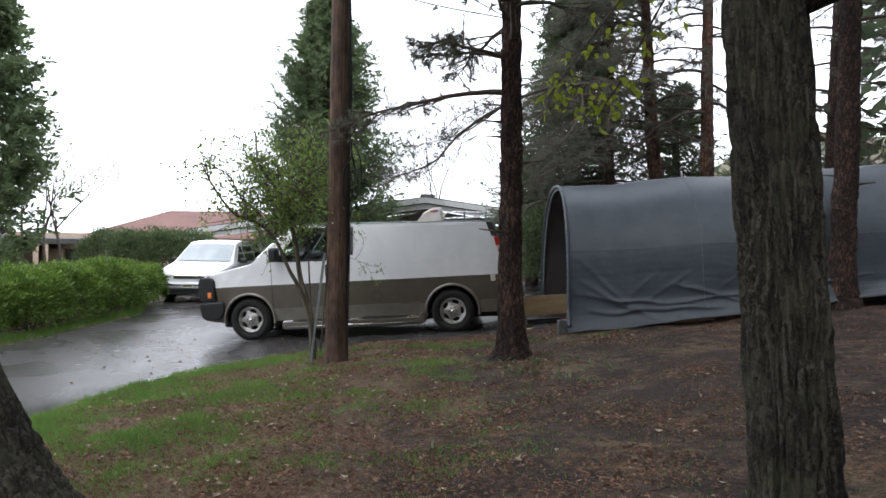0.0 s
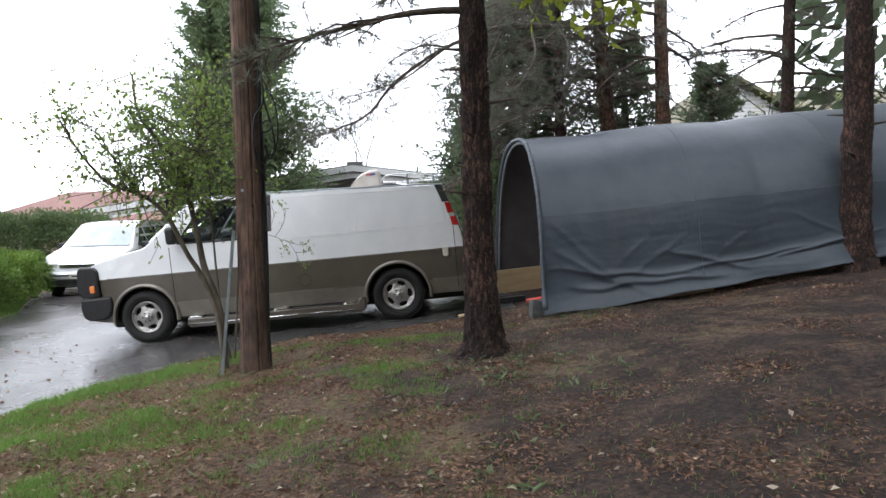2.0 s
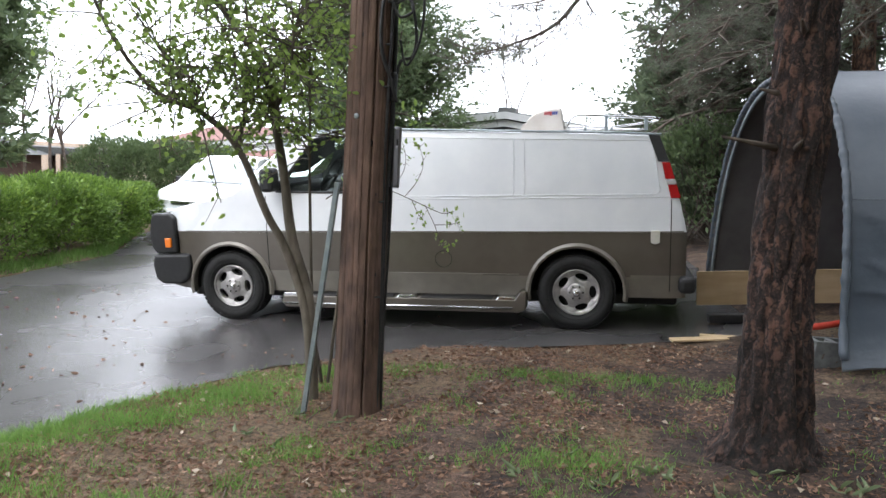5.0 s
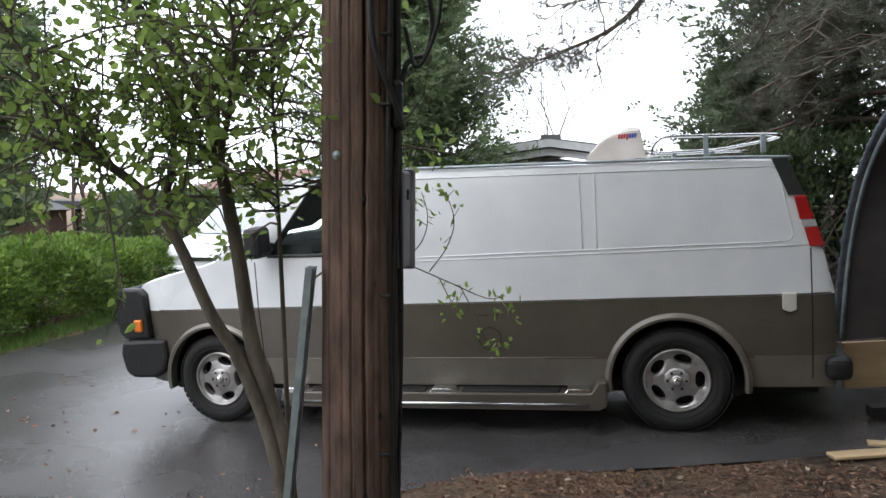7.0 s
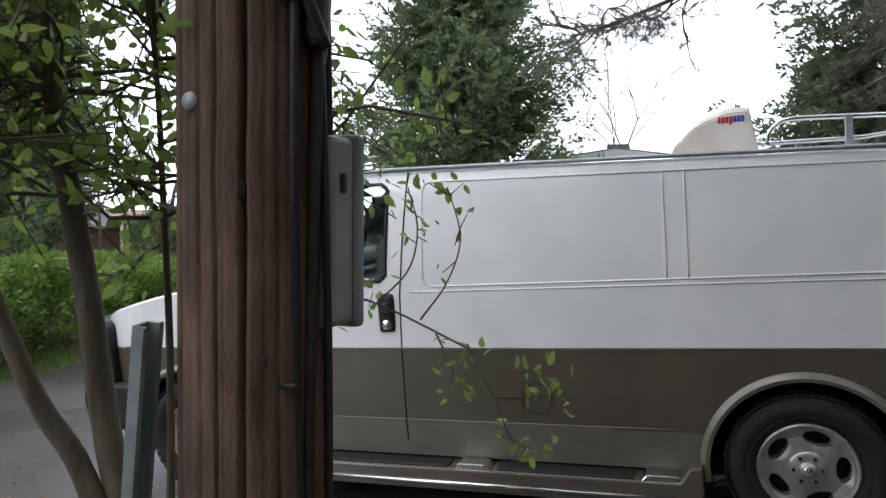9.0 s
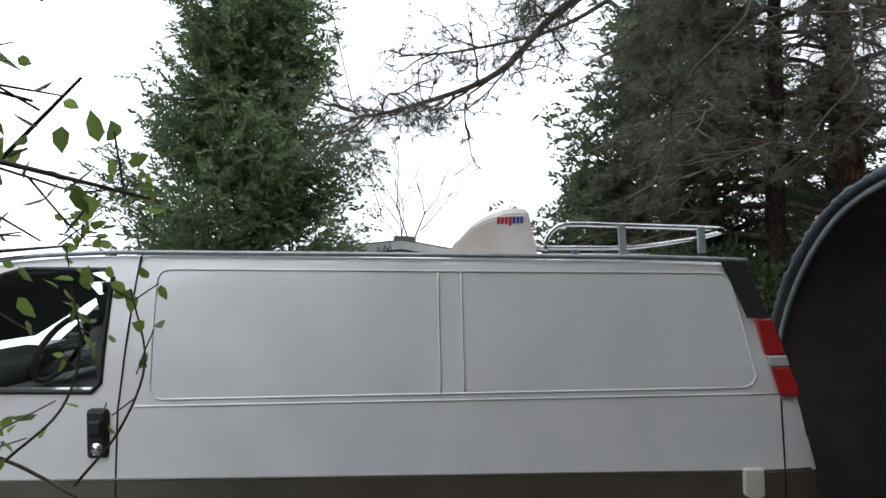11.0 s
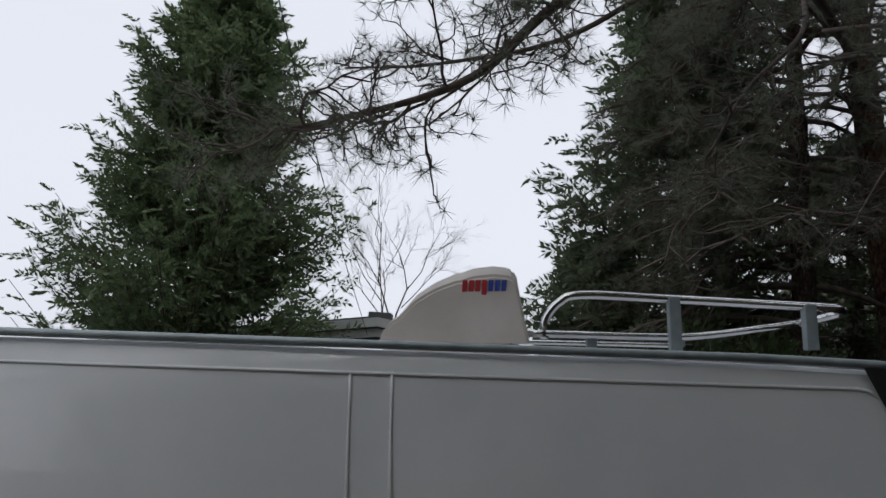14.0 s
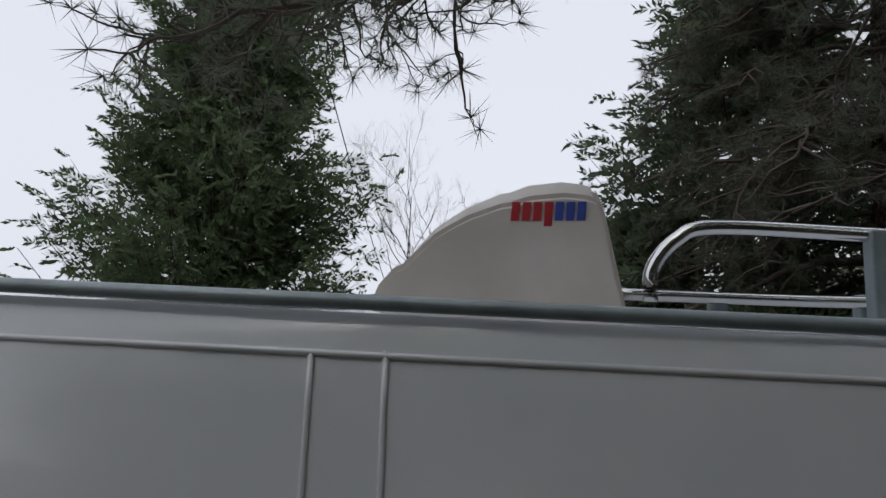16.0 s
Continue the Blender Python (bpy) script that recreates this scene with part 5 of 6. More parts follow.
def overhanging_limb():
    """The long pine limb that hangs over the van's roof."""
    R = rng(31)
    t = thing("pine_limb", "long drooping pine limb with open needle tufts hanging over the van", "branch")
    wood, tufts = Soup(), []
    main = spline([(4.1, 6.5, 5.6), (2.9, 4.6, 5.2), (1.7, 2.9, 4.8), (0.7, 1.75, 4.2), (-0.08, 1.2, 3.58), (-0.5, 0.98, 3.06), (-1.0, 0.9, 2.82), (-1.35, 0.85, 2.72)], 70)
    tube(wood, main, np.linspace(0.05, 0.006, len(main)), 8, False)
    crooked_twigs(wood, tufts, main[30:], R, 0.46, 0.008, 30, 0.0)
    limbs = [[(0.7, 1.75, 4.2), (0.0, 1.9, 3.75), (-0.7, 1.8, 3.5), (-1.2, 1.7, 3.4)],
             [(2.3, 3.8, 4.9), (2.2, 2.4, 4.2), (1.9, 1.6, 3.6), (1.6, 1.3, 3.2)],
             [(1.7, 2.9, 4.8), (1.3, 2.0, 3.9), (0.8, 1.5, 3.3), (0.6, 1.4, 2.95)],
             [(2.9, 4.6, 5.2), (2.9, 3.2, 4.5), (2.7, 2.2, 3.9), (2.6, 1.8, 3.4)],
             [(3.4, 5.3, 5.0), (3.2, 4.2, 4.2), (2.6, 3.6, 3.6), (2.2, 3.3, 3.1)],
             [(2.9, 4.6, 5.2), (1.6, 3.2, 5.0), (0.6, 2.4, 4.6), (-0.2, 2.0, 4.1)],
             [(2.3, 3.8, 5.2), (1.5, 2.4, 4.6), (1.1, 1.8, 4.2), (0.8, 1.5, 3.8)],
             [(3.4, 5.3, 5.4), (2.6, 3.6, 5.1), (1.9, 2.4, 4.9), (1.3, 1.7, 4.5)],
             [(0.7, 1.75, 4.2), (0.3, 1.2, 4.1), (-0.15, 0.9, 3.8), (-0.4, 0.8, 3.5)]]
    for l in limbs:
        P = spline(l, 30)
        tube(wood, P, np.linspace(0.02, 0.005, len(P)), 6, False)
        crooked_twigs(wood, tufts, P, R, 0.46, 0.007, 13)
    tagged(part("branchwork", wood, TWIG, t), kind="stuff")
    at = np.array([q[0] for q in tufts])
    w = np.array([q[1] for q in tufts])
    N = Soup()
    needles(N, at, w, 0.085, 0.0036, 17, R, 1.3)
    tagged(part("needles", N, PINE_NEEDLE, t), kind="stuff")


overhanging_limb()


def cedar(name, label, x, y, h, rad, seed, clumps=420, material=CEDAR_LEAF, base=0.3, sprays=9, size=0.13, taper=0.72):
    """A dense upright conifer: fern-like sprays hang along many upswept limbs, with gaps between the boughs."""
    R = rng(seed)
    z0 = on(x, y)
    t = thing(name, label, "tree", "cedars")
    S = Soup()
    tube(S, [(x, y, z0 - 0.1), (x, y, z0 + h * 0.5), (x, y, z0 + h * 0.96)], [0.2, 0.13, 0.02], 12)
    at, ways = [], []
    for k in range(clumps):
        u = R.uniform(0, 1) ** 0.9
        ang = R.uniform(0, 2 * np.pi)
        prof = (1 - u) ** taper * (0.72 + 0.28 * min(1, u * 4))
        lump = 0.84 + 0.5 * noise.noise((math.cos(ang) * 1.9, math.sin(ang) * 1.9, u * 7 + seed)) + 0.25 * noise.noise((math.cos(ang) * 5, math.sin(ang) * 5, u * 17 + seed))
        if lump < 0.55:
            continue
        rmax = rad * prof * lump * R.uniform(0.7, 1.12) + 0.08
        a = np.array([x, y, z0 + base + u * (h - base)])
        out = np.array([math.cos(ang), math.sin(ang), 0.0])
        v = np.linspace(0, 1, 6)[:, None]
        P = a + out * rmax * v + np.array([0, 0, 1]) * (rmax * (-0.12 * np.sin(v * 3.1) + 0.42 * v ** 2))
        tube(S, P, np.linspace(0.018, 0.004, 6), 4, False)
        side = np.array([-out[1], out[0], 0])
        for q in range(sprays):
            w = (q + R.uniform(0.2, 1)) / sprays * 0.75 + 0.27
            p = a + out * rmax * w + np.array([0, 0, rmax * (-0.12 * math.sin(w * 3.1) + 0.42 * w * w)])
            d = unit(out * R.uniform(0.5, 1) + side * R.normal() * 0.7 + np.array([0, 0, R.uniform(-0.35, 0.6)]))
            n = 11
            L = R.uniform(0.22, 0.42) * (0.7 + 0.3 * (1 - u))
            f = np.linspace(0.05, 1, n)
            lie = unit(np.cross(d, R.normal(size=3)))
            pts = p + d * (f * L)[:, None] + np.array([0, 0, -0.10]) * (f ** 2)[:, None] * L
            at.append(pts)
            ways.append(d * 0.75 + lie * (np.where(np.arange(n) % 2, 1, -1) * (1.1 - 0.7 * f))[:, None] + R.normal(size=(n, 3)) * 0.15)
    F = Soup()
    leaves(F, np.concatenate(at), np.concatenate(ways), size, size * 0.36, R, 0.12)
    part("trunk", S, TWIG, t)
    tagged(part("crown", F, material, t, "drooping fern-like scale-leaf sprays"), kind="stuff")
    return t


cedar("cedar_tree", "tall conical green cedar behind the van", -5.25, 10.0, 9.8, 3.0, 41, 1350, taper=0.74)
cedar("cedar_tree", "broad dark cedar behind the shelter", 2.3, 7.8, 8.2, 2.5, 42, 520, CEDAR_DARK)
cedar("cedar_tree", "low dark cedar behind the van", 1.3, 8.7, 3.7, 1.75, 43, 300, CEDAR_DARK)
cedar("cedar_tree", "dark cedar behind the shelter", 5.4, 9.4, 5.4, 2.0, 44, 230, CEDAR_DARK)
cedar("cedar_tree", "dark cedar at the back of the yard", 8.3, 11, 4.6, 2.0, 45, 180, CEDAR_DARK)
cedar("spruce_tree", "distant dark conifer beyond the hedge", -21.5, 13.6, 7.0, 2.2, 46, 260, CEDAR_DARK, 1.2, 6, 0.26)
cedar("spruce_tree", "distant dark conifer beyond the hedge", -16.4, 9, 11.0, 2.9, 47, 420, CEDAR_LEAF, 0.8, 7, 0.26)
cedar("spruce_tree", "distant dark conifer beyond the hedge", -15.5, 2.2, 6.0, 1.8, 48, 220, CEDAR_DARK, 1.0, 6, 0.26)
cedar("spruce_tree", "distant dark conifer beyond the hedge", -24, 14, 10.0, 3.0, 49, 260, CEDAR_DARK, 1.5, 6, 0.26)


def big_trunk(name, label, x, y, r, h, seed, stub=True, lean=(0, 0), foot=(1.7, 1.25, 1.08, 1.03)):
    t = thing(name, label, "tree")
    z0 = on(x, y, -0.1)
    pts = [(x + lean[0] * min(k, 3.4), y + lean[1] * k, z0 + k) for k in (0, 0.15, 0.4, 0.9, 1.6, 2.6, 4, h)]
    part("trunk", bark_trunk(pts, [*(r * q for q in foot), r, r * 0.98, r * 0.95, r * 0.7], 150, 0.032, seed, 20), OAK_BARK, t, "deeply furrowed mossy bark")
    R = rng(seed)
    W, tips = Soup(), []
    for k in range(9):
        ang = R.uniform(0, 6.28)
        a = np.array([x, y, z0 + R.uniform(3.2, h)])
        L = R.uniform(1.6, 3.2)
        way = np.array([math.cos(ang), math.sin(ang), 0.35])
        P = a + way * np.linspace(0, 1, 8)[:, None] * L
        P[:, 2] -= 0.25 * L * np.linspace(0, 1, 8) ** 2
        tube(W, P, np.linspace(0.07, 0.01, 8), 6, False)
        for q in range(14):
            b = P[R.integers(3, 8)]
            w = unit(way + R.normal(size=3) * 0.8)
            l2 = R.uniform(0.25, 0.8)
            tube(W, [b, b + w * l2], [0.012, 0.004], 4, False)
            tips += [b + w * l2 + R.normal(size=3) * 0.07 for _ in range(7)]
    if stub:
        for ang, z, L in ((-0.35, 2.52, 0.13), (-1.2, 2.70, 0.05)):
            a = np.array([x + lean[0] * z, y, z0 + z])
            w = np.array([math.cos(ang), math.sin(ang), 0.25])
            tube(W, [a + w * r * 0.7, a + w * (r + L * 0.6), a + w * (r + L)], [0.09, 0.075, 0.07], 12)
    tagged(part("branchwork", W, OAK_BARK, t), kind="stuff")
    F = Soup()
    tips = np.array(tips)
    leaves(F, tips, R.normal(size=tips.shape), 0.09, 0.05, R, 0.1)
    # leaf mass added overhead, out of view, to shade the lawn
    n = 3000
    c = R.normal(size=(n, 3)) * (1.4, 1.4, 0.9) + (x, y, z0 + h + 0.6)
    c[:, 2] = np.maximum(c[:, 2], z0 + 5.2)
    leaves(F, c, R.normal(size=c.shape), 0.24, 0.14, R, 0.1)
    tagged(part("foliage", F, YOUNG_LEAF, t, "sparse yellow-green spring leaves, with an added high crown for shade"), kind="stuff")


big_trunk("oak_tree", "thick oak trunk with furrowed, mossy bark", 2.58, -8.30, 0.186, 6.5, 61, True, (-0.087, 0), (1.6, 1.2, 1.06, 1.02))
big_trunk("oak_tree", "thick old trunk rooted in the lawn", -1.72, -8.30, 0.26, 6.5, 62, False, (-0.3, 0), (3.0, 2.4, 1.85, 1.32))


def sprig():
    """Yellow-green young leaves on thin twigs beside the near pine."""
    R = rng(63)
    t = thing("oak_branch", "thin hanging branch with yellow-green spring leaves", "branch")
    W, tips = Soup(), []
    for l in ([(2.6, -7.2, 4.2), (2.1, -6.2, 3.75), (1.75, -5.3, 3.45), (1.45, -4.6, 3.15)], [(2.6, -7.2, 4.0), (2.3, -6.0, 3.6), (2.05, -5.0, 3.1), (1.9, -4.5, 2.95)]):
        P = spline(l, 24)
        tube(W, P, np.linspace(0.014, 0.004, len(P)), 5, False)
        for k in range(26):
            b = P[R.integers(8, len(P))]
            w = unit(R.normal(size=3) + (0, 0.3, -0.2))
            tube(W, [b, b + w * 0.22], [0.004, 0.002], 3, False)
            tips += [b + w * R.uniform(0.08, 0.26) for _ in range(4)]
    tagged(part("branchwork", W, TWIG, t), kind="stuff")
    F = Soup()
    tips = np.array(tips)
    leaves(F, tips, R.normal(size=tips.shape) - (0, 0, 0.4), 0.10, 0.055, R, 0.1)
    tagged(part("foliage", F, YOUNG_LEAF, t), kind="stuff")


sprig()


def bare_tree(name, label, x, y, h, seed, material=TWIG, leaf=None, r=0.09, split=0.62, levels=5, nl=1, spread=0.5):
    R = rng(seed)
    t = thing(name, label, "tree", "bare trees")
    W, tips = Soup(), []

    def grow(p, d, L, r, lev):
        m = p + d * L * 0.5 + R.normal(size=3) * L * 0.05
        e = p + d * L + R.normal(size=3) * L * 0.05
        tube(W, [p, m, e], [r, r * 0.85, r * 0.68], 6 if lev > 2 else 3, False)
        if lev == 0:
            tips.append(e)
            return
        for _ in range(3 if lev > 1 else 4):
            w = unit(d + R.normal(size=3) * spread + (0, 0, 0.18))
            grow(p + (e - p) * R.uniform(0.55, 1), w, L * split * R.uniform(0.8, 1.2), r * 0.55, lev - 1)
    grow(np.array([x, y, on(x, y, -0.1)]), unit(np.array([R.normal() * 0.05, R.normal() * 0.05, 1])), h * 0.36, r, levels)
    tagged(part("branchwork", W, material, t), kind="stuff")
    if leaf:
        F = Soup()
        tp = np.repeat(np.array(tips), nl, 0)
        tp = tp + R.normal(size=tp.shape) * 0.12
        leaves(F, tp, R.normal(size=tp.shape), 0.10, 0.06, R, 0.1)
        tagged(part("foliage", F, leaf, t), kind="stuff")


bare_tree("bare_tree", "bare spreading deciduous tree far behind the house", -3.5, 22.5, 9.6, 71, TWIG, None, 0.075, 0.70, 6, spread=0.46)
bare_tree("bare_tree", "thin budding tree beyond the hedge", -17.9, 14.0, 7.2, 72, TWIG, LILAC_LEAF, 0.06, 0.62, 4, 3, 0.35)
bare_tree("bare_tree", "thin budding tree beyond the hedge", -16.6, 13.0, 6.8, 73, TWIG, LILAC_LEAF, 0.06, 0.62, 4, 4, 0.35)
bare_tree("bare_tree", "thin budding tree beyond the hedge", -18.6, 13.4, 7.6, 74, TWIG, LILAC_LEAF, 0.055, 0.6, 4, 3, 0.3)
bare_tree("bare_tree", "budding tree behind the shelter", 11.5, 13, 7.0, 75, TWIG, LILAC_LEAF, 0.08, 0.64, 4, 4)
bare_tree("bare_tree", "budding tree behind the shelter", 9.0, 14, 6.0, 76, TWIG, LILAC_LEAF, 0.08, 0.64, 4, 4)
bare_tree("bare_tree", "budding tree behind the shelter", 14.5, 12, 7.0, 77, TWIG, LILAC_LEAF, 0.08, 0.64, 4, 4)


def lilac():
    R = rng(81)
    t = thing("lilac_bush", "many-stemmed lilac bush in fresh green leaf beside the pole", "shrub")
    base = (-1.86, -2.02, on(-1.86, -2.02, -0.05))
    stems = [([base, (-1.94, -2.0, 0.5), (-2.11, -2.0, 0.94), (-2.22, -2.05, 1.16), (-2.41, -2.1, 1.58), (-2.65, -2.15, 1.80), (-2.96, -2.2, 1.92), (-3.2, -2.3, 2.25), (-3.4, -2.3, 2.6)], 0.042),
             ([base, (-1.93, -1.97, 0.55), (-2.08, -1.95, 1.0), (-2.15, -1.95, 1.42), (-2.23, -1.95, 1.8), (-2.29, -1.95, 2.1), (-2.5, -1.95, 2.35), (-2.72, -1.95, 2.65), (-2.8, -1.9, 3.1)], 0.050),
             ([(-2.29, -1.95, 2.1), (-2.17, -1.85, 2.35), (-2.1, -1.75, 2.7), (-2.0, -1.7, 3.2)], 0.028),
             ([(-1.85, -1.9, 0.0), (-1.93, -1.9, 0.46), (-2.02, -1.8, 1.25), (-2.04, -1.8, 1.8), (-2.05, -1.8, 2.4), (-1.95, -1.7, 3.0)], 0.017),
             ([(-1.8, -1.9, 0.0), (-1.78, -1.75, 0.9), (-1.76, -1.65, 1.7), (-1.8, -1.6, 2.5), (-1.7, -1.5, 3.1)], 0.015),
             ([(-2.41, -2.1, 1.58), (-2.42, -2.0, 1.95), (-2.6, -1.9, 2.3), (-2.9, -1.8, 2.7)], 0.02),
             ([(-2.65, -2.15, 1.80), (-2.8, -2.3, 2.1), (-3.0, -2.4, 2.5)], 0.016),
             ([(-2.23, -1.95, 1.8), (-2.0, -2.2, 2.2), (-2.0, -2.3, 2.7)], 0.014)]
    W = Soup()
    tips = []
    for p, r in stems:
        P = spline(np.array(p) + (0.15, -0.33, 0), 40)
        one = Soup()
        tube(one, P, np.linspace(r * 0.86, r * 0.22, len(P)), 10, False)
        part("stem", one, LILAC_BARK, t, smooth=True)
        n = len(P)
        for k in range(34):
            i = R.integers(int(n * 0.5) if len(p) > 4 else 3, n)
            d = unit(R.normal(size=3) * (1, 1, 0.7) + (0, 0, 0.35))
            L = R.uniform(0.2, 0.7)
            if P[i][2] < 1.5:
                continue
            q = P[i] + d * L + R.normal(size=3) * 0.05
            m = (P[i] + q) / 2 + R.normal(size=3) * 0.04
            tube(W, [P[i], m, q], [0.007, 0.005, 0.003], 4, False)
            for b in range(5):
                u = R.uniform(0.25, 1)
                s = P[i] + (q - P[i]) * u
                e = s + unit(R.normal(size=3) + d * 0.6) * R.uniform(0.08, 0.22)
                tube(W, [s, e], [0.003, 0.002], 3, False)
                tips += [(e, e - s), ((e + s) / 2, e - s), (s, d)]
    tagged(part("branchwork", W, LILAC_BARK, t), kind="stuff")
    F = Soup()
    at = np.array([a for a, _ in tips])
    w = np.array([b for _, b in tips])
    some = R.uniform(size=len(at)) < 0.30
    oval_leaves(F, at[some] + R.normal(size=at[some].shape) * 0.06, R.normal(size=w[some].shape), 0.054, 0.034, R)
    oval_leaves(F, at + R.normal(size=at.shape) * 0.035, unit(w) + R.normal(size=w.shape) * 0.8, 0.048, 0.030, R)
    tagged(part("foliage", F, LILAC_LEAF, t, "fresh green heart-shaped leaves"), kind="stuff")
    # low twigs that reach out past the pole
    W, tips = Soup(), []
    low = [[(-1.80, -1.80, 1.30), (-1.62, -1.78, 1.42), (-1.46, -1.75, 1.42), (-1.32, -1.75, 1.39), (-1.1, -1.8, 1.32), (-0.91, -1.85, 1.26), (-0.82, -1.88, 1.28)],
           [(-1.35, -1.75, 1.40), (-1.25, -1.75, 1.50), (-1.22, -1.75, 1.62), (-1.25, -1.75, 1.74)],
           [(-1.21, -1.75, 1.36), (-1.13, -1.75, 1.47), (-1.09, -1.75, 1.6), (-1.13, -1.75, 1.74)],
           [(-1.05, -1.8, 1.31), (-0.97, -1.8, 1.17), (-0.92, -1.8, 1.06), (-0.84, -1.8, 1.04)],
           [(-0.97, -1.8, 1.17), (-0.87, -1.8, 1.18), (-0.8, -1.8, 1.2)],
           [(-1.15, -1.78, 1.33), (-1.10, -1.78, 1.24), (-1.06, -1.78, 1.20)],
           [(-2.05, -1.75, 2.3), (-1.9, -1.55, 2.06), (-1.73, -1.5, 2.04), (-1.53, -1.5, 1.99), (-1.39, -1.5, 1.96), (-1.23, -1.5, 1.99)],
           [(-1.53, -1.5, 1.99), (-1.45, -1.48, 1.9), (-1.4, -1.46, 1.85)]]
    for l in low:
        P = spline(np.array(l) + (-0.07, -0.03, -0.05), 20)
        tube(W, P, np.linspace(0.0055 if len(l) > 5 else 0.0032, 0.0018, len(P)), 5, False)
        for k in range(5):
            i = R.integers(len(P) // 3, len(P))
            e = P[i] + unit(R.normal(size=3)) * R.uniform(0.03, 0.08)
            tube(W, [P[i], e], [0.002, 0.0015], 3, False)
            for _ in range(2):
                tips.append(e + R.normal(size=3) * 0.012)
        tips += [P[-1] + R.normal(size=3) * 0.015 for _ in range(5)]
    tagged(part("branchwork", W, LILAC_BARK, t), kind="stuff")
    F = Soup()
    tips = np.array(tips)
    oval_leaves(F, tips, R.normal(size=tips.shape) + (0, 0, 0.35), 0.036, 0.020, R)
    tagged(part("foliage", F, LILAC_LEAF, t), kind="stuff")


lilac()


# ---- hedges ----
def bush(name, label, x, y, rx, ry, h, seed, material, n=9000, size=0.075, group=""):
    R = rng(seed)
    t = thing(name, label, "hedge", group)
    z0 = on(x, y)
    W, F = Soup(), Soup()
    th = R.uniform(0, 2 * np.pi, n)
    ph = np.arccos(R.uniform(-0.35, 1, n))
    d = np.stack([np.cos(th) * np.sin(ph), np.sin(th) * np.sin(ph), np.cos(ph)], -1)
    lump = np.array([1 + 0.20 * noise.noise(Vector(q) * 2.2 + Vector((seed, 0, 0))) + 0.14 * noise.noise(Vector(q) * 6 + Vector((0, seed, 0))) for q in d])
    rr = lump * R.uniform(0.80, 1.04, n) ** 1.0
    sq = np.abs(d) ** 0.75 * np.sign(d)
    p = np.array([x, y, z0 + h * 0.42]) + sq * rr[:, None] * np.array([rx, ry, h * 0.58])
    p[:, 2] = np.maximum(p[:, 2], z0 + 0.03)
    leaves(F, p, d * 0.9 + R.normal(size=p.shape) * 0.6 + (0, 0, 0.4), size, size * 0.4, R, 0.15)
    for k in range(26):
        a = np.array([x, y, z0]) + R.normal(size=3) * (rx * 0.3, ry * 0.3, 0)
        a[2] = z0 - 0.05
        e = p[R.integers(n)]
        tube(W, [a, (a + e) / 2 + R.normal(size=3) * 0.05, e], [0.018, 0.012, 0.004], 5, False)
    tagged(part("branchwork", W, TWIG, t), kind="stuff")
    tagged(part("foliage", F, material, t), kind="stuff")


R = rng(91)
for k, (y, hh) in enumerate(zip(np.linspace(-5.0, 5.6, 9), (1.1, 1.12, 1.1, 1.13, 1.16, 1.2, 1.22, 1.12, 1.05))):
    x = float(np.interp(y, [-5, 0, 3.4, 6], [-8.58, -8.43, -8.53, -9.4]))
    bush("hedge_bush", "low bright green evergreen hedge bush along the driveway", x + R.normal() * 0.06, y, 0.85, 0.92, hh, 100 + k, HEDGE_LEAF, 12000, 0.085, "low hedge")
for k, x in enumerate((-12.6, -11.4, -10.3)):
    bush("tall_hedge", "tall dark clipped hedge in front of the neighbour's house", x, 10.2 + 0.1 * k, 1.1, 0.9, 1.95, 120 + k, HEDGE_DARK, 9000, 0.10, "tall hedge")
for k, (x, y) in enumerate(((-16.5, 8.0), (-15.0, 6.6), (-17.5, 3.6), (-16.4, 1.0))):
    bush("shrub", "dark shrub at the edge of the neighbour's yard", x, y, 1.3, 1.3, 1.6, 130 + k, HEDGE_DARK, 6000, 0.11, "far shrubs")
for k, (x, y) in enumerate(((7.5, 9), (9.8, 9.8), (11.5, 8.6), (13.2, 9.2), (2.2, 6.2))):
    bush("shrub", "leafy shrub behind the shelter", x, y, 1.4, 1.0, 2.2, 140 + k, HEDGE_DARK, 6000, 0.11, "back shrubs")


